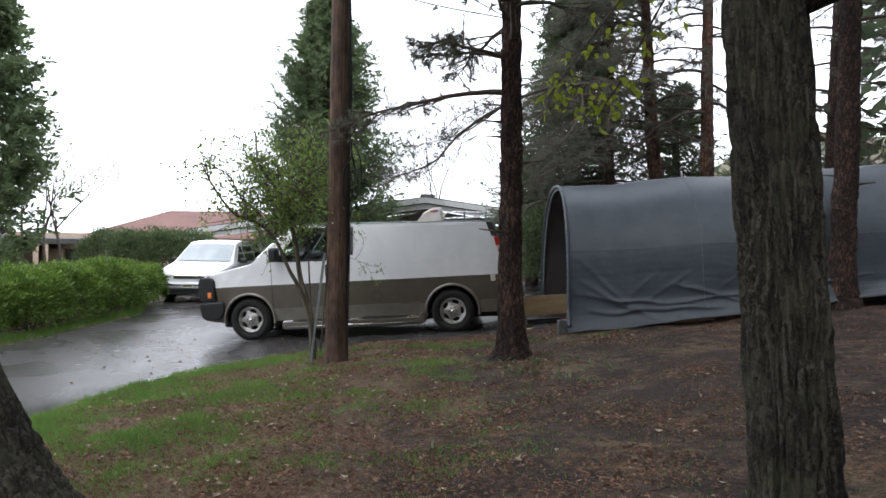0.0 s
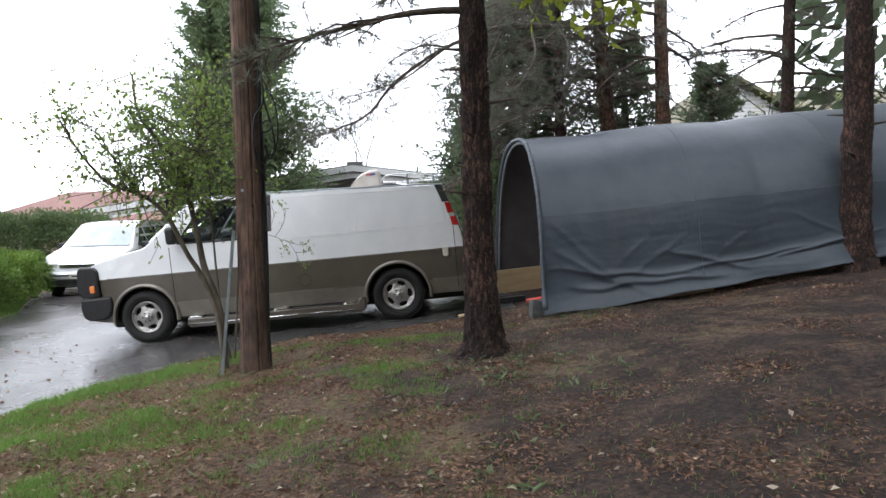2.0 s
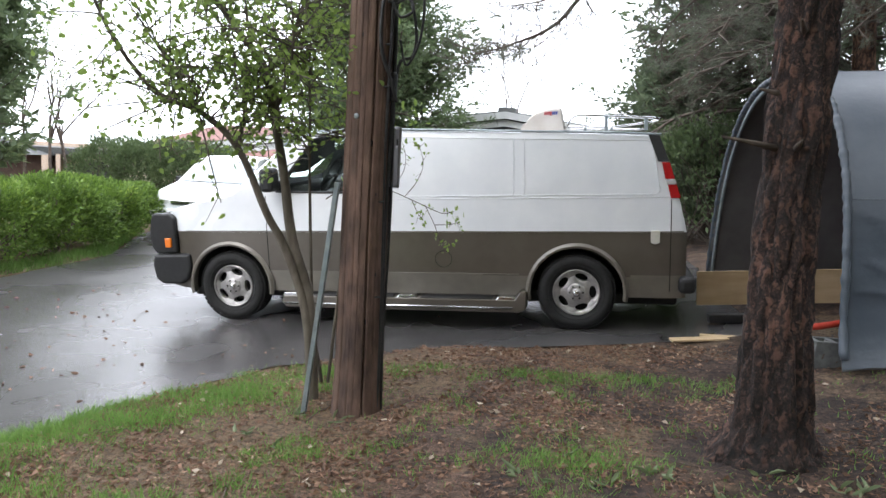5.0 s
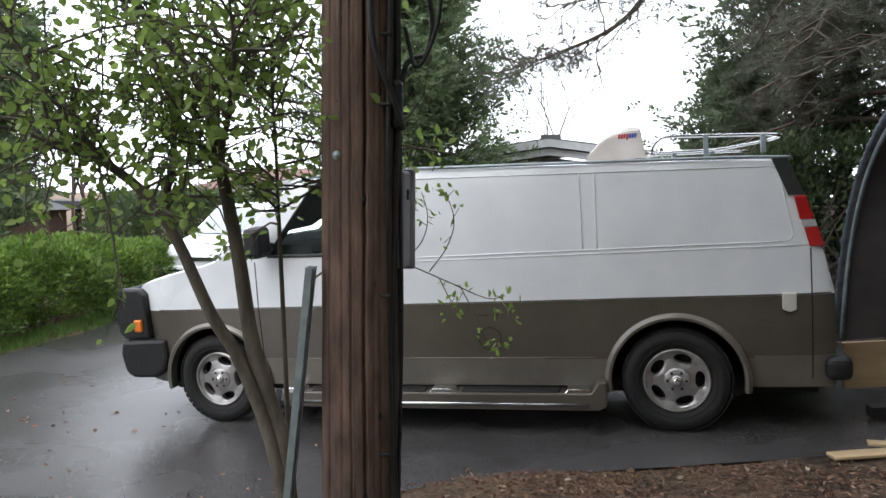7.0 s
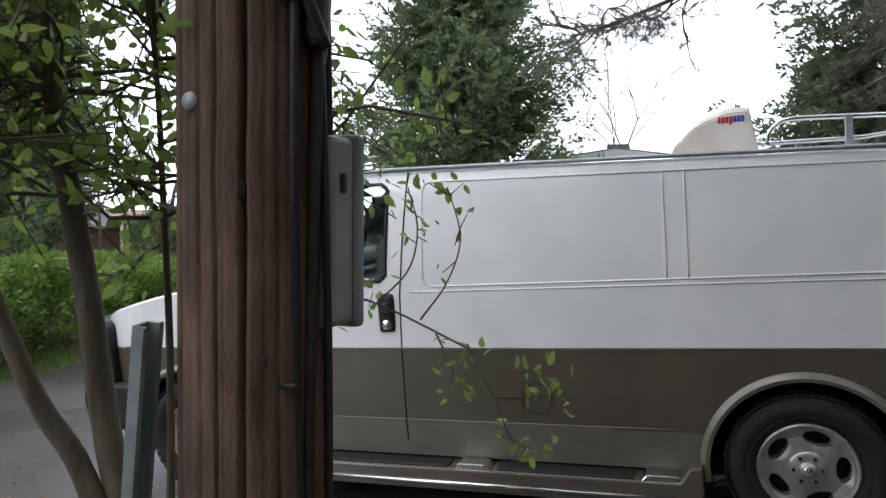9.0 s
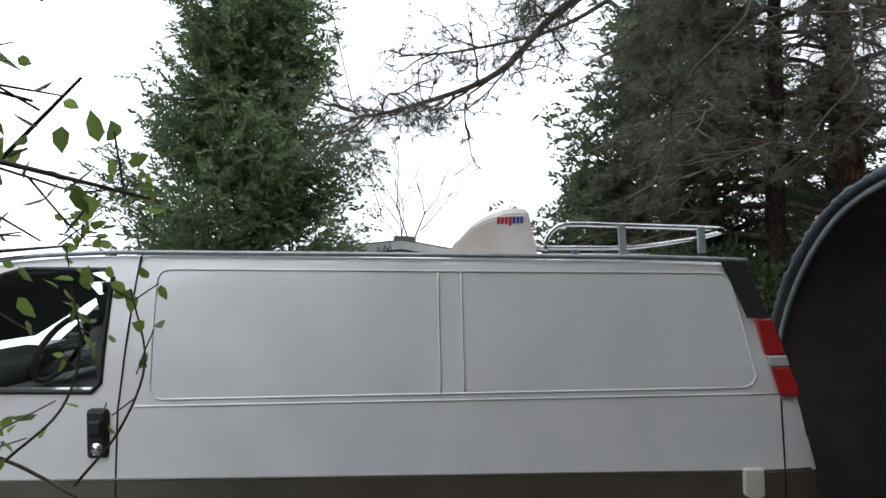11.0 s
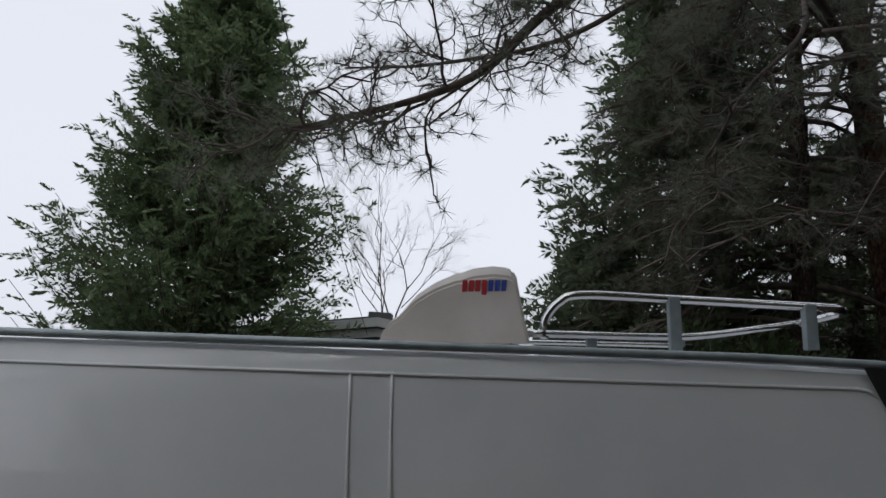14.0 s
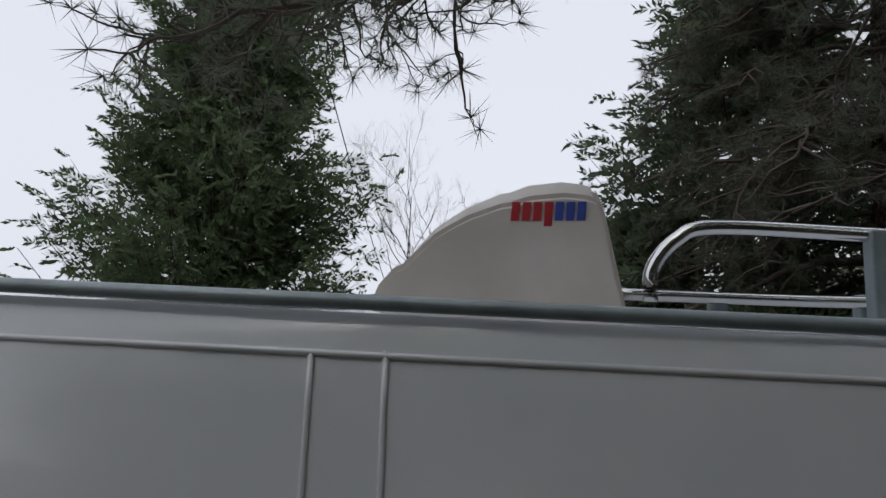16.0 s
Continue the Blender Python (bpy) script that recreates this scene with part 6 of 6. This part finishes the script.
# ---- houses ----
def house_gable():
    t = thing("house", "low house with a shallow gable and white double fascia boards", "house", m=Matrix.Translation((0, 0, 0.32)))
    W = prism([(-9.2, -1.0), (4.2, -1.0), (4.2, 1.45), (-2.5, 2.3), (-9.2, 1.2)], 14.0, 20.0)
    part("wall", W, GREY_WALL, t)
    for s0, s1, z0, z1 in (((-11.5), (-2.5), 1.36, 2.66), ((-2.5), (6.0), 2.66, 1.5)):
        part("roof_slope", prism([(s0, z0), (s1, z1), (s1, z1 + 0.10), (s0, z0 + 0.10)], 12.98, 20.4), GREY_ROOF, t)
        part("fascia", prism([(s0, z0 - 0.34), (s1, z1 - 0.34), (s1, z1 - 0.16), (s0, z0 - 0.16)], 13.02, 13.06), WHITE_TRIM, t, "white lower fascia board")
        part("fascia", prism([(s0, z0 - 0.13), (s1, z1 - 0.13), (s1, z1 + 0.06), (s0, z0 + 0.06)], 12.92, 12.97), WHITE_TRIM, t, "white upper fascia board")
    part("ridge_vent", boxes((-2.75, -2.25, 13.2, 13.6, 2.72, 2.86), bevel=0.03), GREY_ROOF, t)
    part("carport_wall", boxes((-9.25, -9.2, 14.0, 19.9, -1.0, 1.15), (-11.4, -11.3, 19.6, 19.9, -1.0, 1.0), (-11.4, -9.2, 19.8, 19.9, -1.0, 1.0)), BROWN_WALL, t)
    part("post", boxes((-11.3, -11.18, 13.1, 13.22, -1.0, 1.2), bevel=0.01), BROWN_WALL, t)
    for k in range(4):
        ob = part("number_bar", boxes((-11.15 + k * 0.16, -11.06 + k * 0.16, 13.005, 13.02, 1.10 + k * 0.023, 1.21 + k * 0.023)), BLACK_PLASTIC, t)
    for x in (-7.5, -4.5, 0.5):
        w = part("window", boxes((x, x + 1.2, 13.97, 13.995, 0.7, 1.7)), WIND, t)
        part("window_frame", boxes((x - 0.06, x + 1.26, 13.95, 13.998, 0.62, 0.70), (x - 0.06, x + 1.26, 13.95, 13.998, 1.70, 1.76), (x - 0.06, x, 13.95, 13.998, 0.7, 1.7), (x + 1.2, x + 1.26, 13.95, 13.998, 0.7, 1.7)), WHITE_TRIM, w)


house_gable()


def red_house():
    t = thing("house", "distant house with a red-brown hipped roof", "house")
    part("wall", boxes((-33, -17, 40, 48, -0.5, 1.4)), BEIGE_WALL, t)
    S = Soup()
    v = [(-34, 39.2, 1.2), (-16, 39.2, 1.2), (-16, 48.8, 1.2), (-34, 48.8, 1.2), (-29, 44, 3.4), (-21, 44, 3.4)]
    S.add(v, [(0, 1, 5, 4), (2, 3, 4, 5)])
    S.add([v[1], v[2], v[5], v[3], v[0], v[4]], [(0, 1, 2), (3, 4, 5)])
    part("roof", S, RED_ROOF, t)
    for x in (-31, -27, -22):
        part("window", boxes((x, x + 1.6, 39.96, 39.99, 0.0, 1.0)), WIND, t)


red_house()


def garage():
    t = thing("garage", "beige garage with a flat roof and a dark door", "garage")
    part("wall", boxes((-19.2, -18.5, 15.8, 19, -0.4, 1.05), (-16.9, -16.6, 15.8, 19, -0.4, 1.05), (-19.2, -16.6, 18.9, 19, -0.4, 1.05)), BEIGE_WALL, t)
    part("door", boxes((-18.5, -16.9, 15.95, 16.0, -0.4, 0.85)), CAB_DARK, t, "dark garage door")
    part("lintel", boxes((-19.2, -16.6, 15.8, 16.1, 0.85, 1.05)), BEIGE_WALL, t)
    part("roof", boxes((-22.5, -16.2, 15.2, 19.4, 1.05, 1.28), bevel=0.02), GREY_ROOF, t)
    part("post", boxes((-19.5, -19.35, 15.6, 15.75, -0.4, 1.05)), BROWN_WALL, t)
    part("post", boxes((-22.0, -21.85, 15.6, 15.75, -0.4, 1.05)), BROWN_WALL, t)


garage()


def mossy_house():
    t = thing("house", "distant house with a mossy gabled roof and pale siding", "house")
    part("gable_wall", prism([(10.7, 0.8), (15.1, 0.8), (15.1, 5.0), (12.5, 6.55), (10.7, 5.1)], 20, 27), GREY_WALL, t)
    for a, b in (((10.3, 4.85), (12.45, 6.7)), ((12.45, 6.7), (15.6, 4.85))):
        part("roof_slope", prism([a, b, (b[0], b[1] + 0.15), (a[0], a[1] + 0.15)], 19.6, 27.4), MOSS_ROOF, t)
    S = Soup()
    v = [(12.6, 20.3, 5.0), (24, 20.3, 5.0), (24, 24, 6.8), (12.6, 24, 6.8), (24, 27.7, 5.0), (12.6, 27.7, 5.0)]
    S.add(v, [(0, 1, 2, 3), (3, 2, 4, 5)])
    part("main_roof", S, MOSS_ROOF, t, "mossy main roof")
    part("siding", boxes((15.1, 23.6, 20.8, 27.2, 0.8, 5.1)), GREY_WALL, t)
    for k in range(9):
        z = 5.05 + k * 0.16
        w = (6.5 - z) / 1.5
        part("board", boxes((12.45 - 1.75 * w, 12.45 + 2.55 * w, 19.97, 19.998, z, z + 0.135)), WHITE_TRIM, t)


mossy_house()


def brown_shed():
    t = thing("shed", "brown wooden shed with white trim beyond the hedge", "shed")
    part("wall", boxes((-23.3, -19.3, 12.0, 15.0, -0.4, 1.05)), BROWN_WALL, t)
    part("roof", prism([(-23.7, 1.0), (-18.9, 1.0), (-21.3, 1.5)], 11.6, 15.4), GREY_ROOF, t)
    part("trim", boxes((-20.1, -20.0, 11.96, 12.0, -0.4, 1.0), (-21.4, -21.3, 11.96, 12.0, -0.4, 1.0)), WHITE_TRIM, t)


brown_shed()


# ---- the white minivan by the house ----
# the sky's reflection is put into this glass as a pale base colour
WIND_SKY = mat('sky_toned_windscreen', (0.30, 0.36, 0.38), (0.38, 0.44, 0.46), 2, 0.05, 0, 0, coat=1, rvar=0.03)
def minivan():
    t = thing("minivan", "older white minivan parked facing the street", "minivan", m=Matrix.Translation((-7.9, 6.15, -0.29)) @ pose(0, 0, 0, 0, 0, 97))
    xs = [0, 0.04, 0.12, 0.3, 0.7, 1.05, 1.15, 1.9, 2.05, 2.6, 3.6, 4.4, 4.7, 4.8]
    top = [0.72, 0.84, 0.90, 0.95, 1.02, 1.09, 1.12, 1.60, 1.66, 1.71, 1.71, 1.67, 1.55, 1.2]
    bm = bmesh.new()
    rings = []
    for x, tp in zip(xs, top):
        ins = 0.22 * max(0, (0.5 - x) / 0.5) ** 2 + 0.05 * max(0, (x - 4.3) / 0.5)
        ring = []
        for z, o in ((0.26, 0.06), (0.45, 0.01), (0.7, 0.0), (0.95, 0.02), (1.08, 0.05), (1.35, 0.13), (1.52, 0.19)):
            zz = min(z, tp - 0.06)
            ring.append((ins + np.interp(zz, [0.26, 0.45, 0.7, 0.95, 1.08, 1.35, 1.6], [0.06, 0.01, 0, 0.02, 0.05, 0.13, 0.22]), zz))
        e = ring[-1][0]
        ring += [(e + 0.05, tp - 0.015), (e + 0.25, tp), (e + 0.5, tp + 0.01)]
        full = ring + [(1.86 - a, b) for a, b in reversed(ring)]
        rings.append([bm.verts.new((x, a - 0.93, b)) for a, b in full])
    k = len(rings[0])
    for a, b in zip(rings, rings[1:]):
        for i in range(k):
            bm.faces.new((a[i], a[(i + 1) % k], b[(i + 1) % k], b[i]))
    bm.faces.new(rings[0][::-1])
    bm.faces.new(rings[-1])
    bmesh.ops.remove_doubles(bm, verts=bm.verts[:], dist=0.002)
    bmesh.ops.recalc_face_normals(bm, faces=bm.faces)
    part("body", bm, WHITE_PAINT, t, "white painted body", sharp=35)
    bm = bmesh.new()
    ws = []
    for u in np.linspace(0, 1, 6):
        x = 1.14 + u * 0.74
        z = float(np.interp(x, xs, top)) + 0.012
        ws.append([bm.verts.new((x - 0.09 * (1 - (2 * w - 1) ** 2), -0.76 + 0.1 * u + w * (1.52 - 0.2 * u), z + 0.012 * (1 - (2 * w - 1) ** 2))) for w in np.linspace(0, 1, 9)])
    for a, b in zip(ws, ws[1:]):
        for i in range(8):
            bm.faces.new((a[i], a[i + 1], b[i + 1], b[i]))
    part("windscreen", bm, WIND_SKY, t, "sloping windscreen", smooth=True)
    for sg in (-1, 1):
        for x0, x1, x2, x3 in ((1.45, 2.25, 2.2, 2.0), (2.32, 3.3, 3.28, 2.32), (3.38, 4.35, 4.2, 3.4)):
            f = lambda z: sg * (0.93 - float(np.interp(z, [1.08, 1.35, 1.6], [0.05, 0.13, 0.22])) + 0.006)
            bm = bmesh.new()
            bm.faces.new([bm.verts.new(q) for q in ((x0, f(1.1), 1.1), (x1, f(1.1), 1.1), (x2, f(1.54), 1.54), (x3, f(1.54), 1.54))])
            r = bmesh.ops.extrude_face_region(bm, geom=bm.faces[:])
            for v in r["geom"]:
                if isinstance(v, bmesh.types.BMVert):
                    v.co.y -= sg * 0.02
            part("side_window", bm, WIND, t, "dark side window")
        part("headlight", boxes((-0.0, 0.16, sg * 0.62 - 0.17, sg * 0.62 + 0.17, 0.66, 0.80), bevel=0.03), CLEAR, t, "clear headlight")
        part("wing_mirror", boxes((1.55, 1.68, sg * 1.0 - 0.09, sg * 1.0 + 0.09, 1.06, 1.2), bevel=0.03), BLACK_PLASTIC, t)
    part("grille", boxes((-0.03, 0.03, -0.42, 0.42, 0.68, 0.78), bevel=0.015), CHROME, t)
    part("grille_slot", boxes((-0.036, 0.0, -0.38, 0.38, 0.70, 0.715), (-0.036, 0.0, -0.38, 0.38, 0.74, 0.755)), BLACK_PLASTIC, t)
    part("bumper", boxes((-0.10, 0.3, -0.84, 0.84, 0.42, 0.60), bevel=0.06), WHITE_PAINT, t, "white bumper")
    part("bumper_strip", boxes((-0.115, 0.28, -0.80, 0.80, 0.50, 0.535), (-0.06, 0.28, -0.6, 0.6, 0.28, 0.40), bevel=0.01), BLACK_PLASTIC, t)
    part("plate", boxes((-0.13, -0.10, -0.16, 0.16, 0.44, 0.56), bevel=0.004), CREAM, t)
    part("plate_bar", boxes((-0.134, -0.13, -0.12, 0.12, 0.48, 0.52)), DARK, t)
    for x in (0.85, 3.75):
        for sg in (-1, 1):
            w = new("wheel")
            w.parent = t
            w.location = (x, sg * 0.84, 0.31)
            part("tyre", lathe([(0.19, -0.1), (0.27, -0.105), (0.305, -0.08), (0.31, 0), (0.305, 0.08), (0.27, 0.105), (0.19, 0.1)], 40), RUBBER, w, smooth=True, sharp=40)
            part("rim", lathe([(0.0, sg * 0.07), (0.15, sg * 0.085), (0.19, sg * 0.1)], 30), ALLOY, w, smooth=True)
    part("underside", boxes((0.3, 4.5, -0.8, 0.8, 0.2, 0.3)), DARK, t)


minivan()


# ---- overhead cables ----
def cable(label, pts, r):
    S = Soup()
    tube(S, spline(pts, 40), r, 6)
    tagged(part("overhead_cable", S, CABLE, smooth=True), label, "cable", "overhead cables")


cable("thin black service cable sagging to the house", [(-1.75, -2.65, 7.4), (-2.2, 2.5, 5.3), (-2.55, 8, 3.95), (-2.7, 13.1, 2.65)], 0.007)
cable("thin black cable strung to the pines", [(-1.65, -2.55, 5.2), (-0.2, -2.6, 4.75), (1.0, -2.75, 4.45)], 0.008)
cable("thin black cable strung above the yard", [(-1.7, -2.6, 6.0), (2.5, 4, 5.6), (7, 12, 6.2)], 0.010)


# ---- ground cover ----
def ground_cover():
    R = rng(201)
    # grass, thick along the drive, in patches further up, none under the pines
    def patchy(x, y, f, s):
        return np.sin(f * x + s + 1.7 * np.sin(f * 0.8 * y + s)) * np.sin(f * 1.1 * y + 2 * s + 1.5 * np.sin(f * 0.9 * x))
    n = 640000
    x, y = R.uniform(-3.9, 3.2, n), R.uniform(-11.5, -0.4, n)
    dist = x - road_right(y)
    patch = patchy(x, y, 1.7, 0.4) * 0.34 + patchy(x, y, 4.3, 1.9) * 0.36 + patchy(x, y, 11, 0.7) * 0.32 + R.normal(size=n) * 0.12
    want = np.interp(dist, [0, 0.5, 1.1, 2.5, 4.0, 5.5], [0.72, 0.55, 0.22, 0.14, 0.02, -0.16]) + patch * np.interp(dist, [0, 0.6, 3, 6], [0.9, 0.85, 0.75, 0.3])
    keep = (dist > -0.1) & (R.uniform(size=n) < np.clip(want, 0.012, 1)) & (y < np.interp(x, [-2, 0, 3], [-1.5, -1.55, -1.4]))
    x, y, want = x[keep], y[keep], want[keep]
    p = np.stack([x, y, soil_z(x, y) - 0.002], -1)
    S = Soup()
    m = len(p)
    w = np.stack([R.normal(size=m) * 0.55, R.normal(size=m) * 0.55, np.ones(m)], -1)
    L = 0.03 + 0.05 * np.clip(want, 0, 1)
    side = unit(np.cross(w, R.normal(size=(m, 3)))) * 0.0032
    tip = p + unit(w) * (L * R.uniform(0.5, 1.5, m))[:, None]
    S.add(np.stack([p - side, p + side, tip], 1), np.arange(3 * m).reshape(m, 3))
    tagged(part("grass", S, GRASS), "thin patchy spring grass on the slope", "grass", kind="stuff")
    # fallen needles and leaves
    n = 330000
    x, y = R.uniform(-3.7, 6.5, n), R.uniform(-11.5, -0.5, n)
    k = (x > road_right(y) - 0.06) & (R.uniform(size=n) < np.interp(x, [-1, 0.8, 3], [0.62, 0.36, 0.06]) + 0.45 * patchy(x, y, 2.6, 1.1) + 0.2 * patchy(x, y, 7, 0.3))
    x, y = x[k], y[k]
    p = np.stack([x, y, soil_z(x, y) + 0.006], -1)
    S = Soup()
    w = np.stack([R.normal(size=len(p)), R.normal(size=len(p)), R.normal(size=len(p)) * 0.22], -1)
    leaves(S, p, w, 0.042, 0.0085, R)
    q = R.permutation(len(p))[:16000]
    leaves(S, p[q] + (0, 0, 0.004), w[q] + (0, 0, 0.15), 0.034, 0.019, R, 0.4)
    q = R.permutation(len(p))[:900]
    leaves(S, p[q], w[q], 0.06, 0.038, R, 0.3)
    tagged(part("leaf_litter", S, LITTER), "brown pine needles and dead leaves on the soil", "leaf litter", kind="stuff")
    S = Soup()
    q = R.permutation(len(p))[:760]
    leaves(S, p[q] + (0, 0, 0.012), w[q], 0.05, 0.028, R, 0.3)
    tagged(part("pale_leaves", S, PALE_LEAF), "pale dry leaves scattered over the soil", "leaves", kind="stuff")
    S = Soup()
    for _ in range(240):
        a = np.array([R.uniform(-2.8, 6), R.uniform(-10.5, -1.2), 0])
        if a[0] < drive_edge(a[1]) + 0.2:
            continue
        d = R.normal(size=3) * (1, 1, 0)
        d = unit(d) * R.uniform(0.06, 0.3)
        q = [a, a + d * 0.5 + R.normal(size=3) * 0.02, a + d]
        q = [(u[0], u[1], float(soil_z(u[0], u[1])) + 0.006 + 0.006 * i) for i, u in enumerate(q)]
        tube(S, q, [0.004, 0.003, 0.002], 5)
    tagged(part("fallen_twigs", S, TWIG), "scattered fallen twigs", "twigs", kind="stuff")
    # broad-leaved weeds in loose drifts
    S = Soup()
    hubs = [(0.9, -3.5), (1.2, -3.6), (1.45, -3.5), (0.8, -3.7), (1.3, -3.9), (1.5, -3.75), (1.1, -3.55), (1.65, -3.6), (0.55, -3.3), (0.4, -4.6), (1.5, -5.2), (0.1, -3.4), (2.0, -4.4), (-0.6, -5.3), (1.0, -6.2), (-1.7, -2.9), (0.6, -7.0)]
    pts, ways = [], []
    for a0, b0 in hubs:
        for _ in range(R.integers(2, 5)):
            a, b = a0 + R.normal() * 0.28, b0 + R.normal() * 0.24
            for _ in range(R.integers(2, 6)):
                u, v = a + R.normal() * 0.03, b + R.normal() * 0.03
                pts.append((u, v, float(soil_z(u, v)) + 0.004))
                ways.append((R.normal() * 0.9, R.normal() * 0.9, R.uniform(0.12, 0.7)))
    oval_leaves(S, np.array(pts), np.array(ways), 0.085, 0.022, R, 0.25)
    tagged(part("weeds", S, WEED), "scattered pale green broad-leaved weeds", "weeds", kind="stuff")
    # wet scraps on the asphalt
    S = Soup()
    n = 260
    x, y = R.uniform(-7.4, -1.2, n), R.uniform(-6, 1.0, n)
    k = x < drive_edge(np.minimum(y, -0.5)) - 0.1
    x, y = x[k], y[k]
    p = np.stack([x, y, height(x, y) + 0.034], -1)
    leaves(S, p, np.stack([R.normal(size=len(p)), R.normal(size=len(p)), 0.05 * R.normal(size=len(p))], -1), 0.05, 0.025, R, 0.3)
    tagged(part("wet_leaves", S, LITTER), "small wet leaves stuck to the asphalt", "leaves", kind="stuff")
    # grass verge under the hedge
    S = Soup()
    m = 9000
    y = R.uniform(-6, 6, m)
    x = np.interp(y, [-30, -1, 3.4, 6, 11], [-9.3, -7.35, -7.65, -9.0, -10.3]) - R.uniform(0, 0.5, m)
    p = np.stack([x, y, soil_z(x, y)], -1)
    w = np.stack([R.normal(size=m) * 0.4, R.normal(size=m) * 0.4, np.ones(m)], -1)
    side = unit(np.cross(w, R.normal(size=(m, 3)))) * 0.006
    S.add(np.stack([p - side, p + side, p + unit(w) * R.uniform(0.06, 0.16, m)[:, None]], 1), np.arange(3 * m).reshape(m, 3))
    tagged(part("verge_grass", S, GRASS), "grass verge along the hedge foot", "grass", kind="stuff")


ground_cover()


# ---- woods added behind and beside to cut the sky light, and far trees ----
def woods(name, label, spots, seed, h, material):
    R = rng(seed)
    S, W = Soup(), Soup()
    for x, y in spots:
        hh = h * R.uniform(0.8, 1.2)
        z0 = float(height(x, y))
        tube(W, [(x, y, z0 - 0.2), (x + R.normal() * 0.2, y, z0 + hh * 0.5), (x, y, z0 + hh)], [0.24, 0.17, 0.03], 8)
        n = 1500
        u = R.uniform(0, 1, n) ** 0.8
        a = R.uniform(0, 2 * np.pi, n)
        r = (3.0 * (1 - u) ** 0.6 + 0.3) * R.uniform(0.3, 1.05, n)
        p = np.stack([x + r * np.cos(a), y + r * np.sin(a), z0 + 1.3 + u * (hh - 1.2) - 0.15 * r], -1)
        leaves(S, p, np.stack([np.cos(a), np.sin(a), R.normal(size=n) * 0.4 - 0.2], -1) + R.normal(size=(n, 3)) * 0.4, 0.75, 0.36, R, 0.15)
    t = thing(name, label, "woods")
    tagged(part("crown", S, material, t), kind="stuff")
    tagged(part("trunk", W, PINE_BARK, t), kind="stuff")


# the first two rows are added to keep sky light off the van's side
woods("woods", "added conifer woods, out of view behind the path, that shade the van", [(-9 + 2.9 * k + (k % 2) * 0.6, -19 - (k % 3) * 1.6) for k in range(10)] + [(-10 + 3.4 * k, -24) for k in range(9)], 301, 13, CEDAR_DARK)
woods("woods", "added conifer woods beside the yard that cut the side light", [(12.5 + (k % 2) * 2.5, -16 + 3.1 * k) for k in range(9)] + [(18, -14 + 4 * k) for k in range(7)], 302, 12, CEDAR_DARK)
woods("woods", "distant trees across the street", [(-30 - (k % 3) * 3, -14 + 3.6 * k) for k in range(12)], 303, 8, CEDAR_DARK)
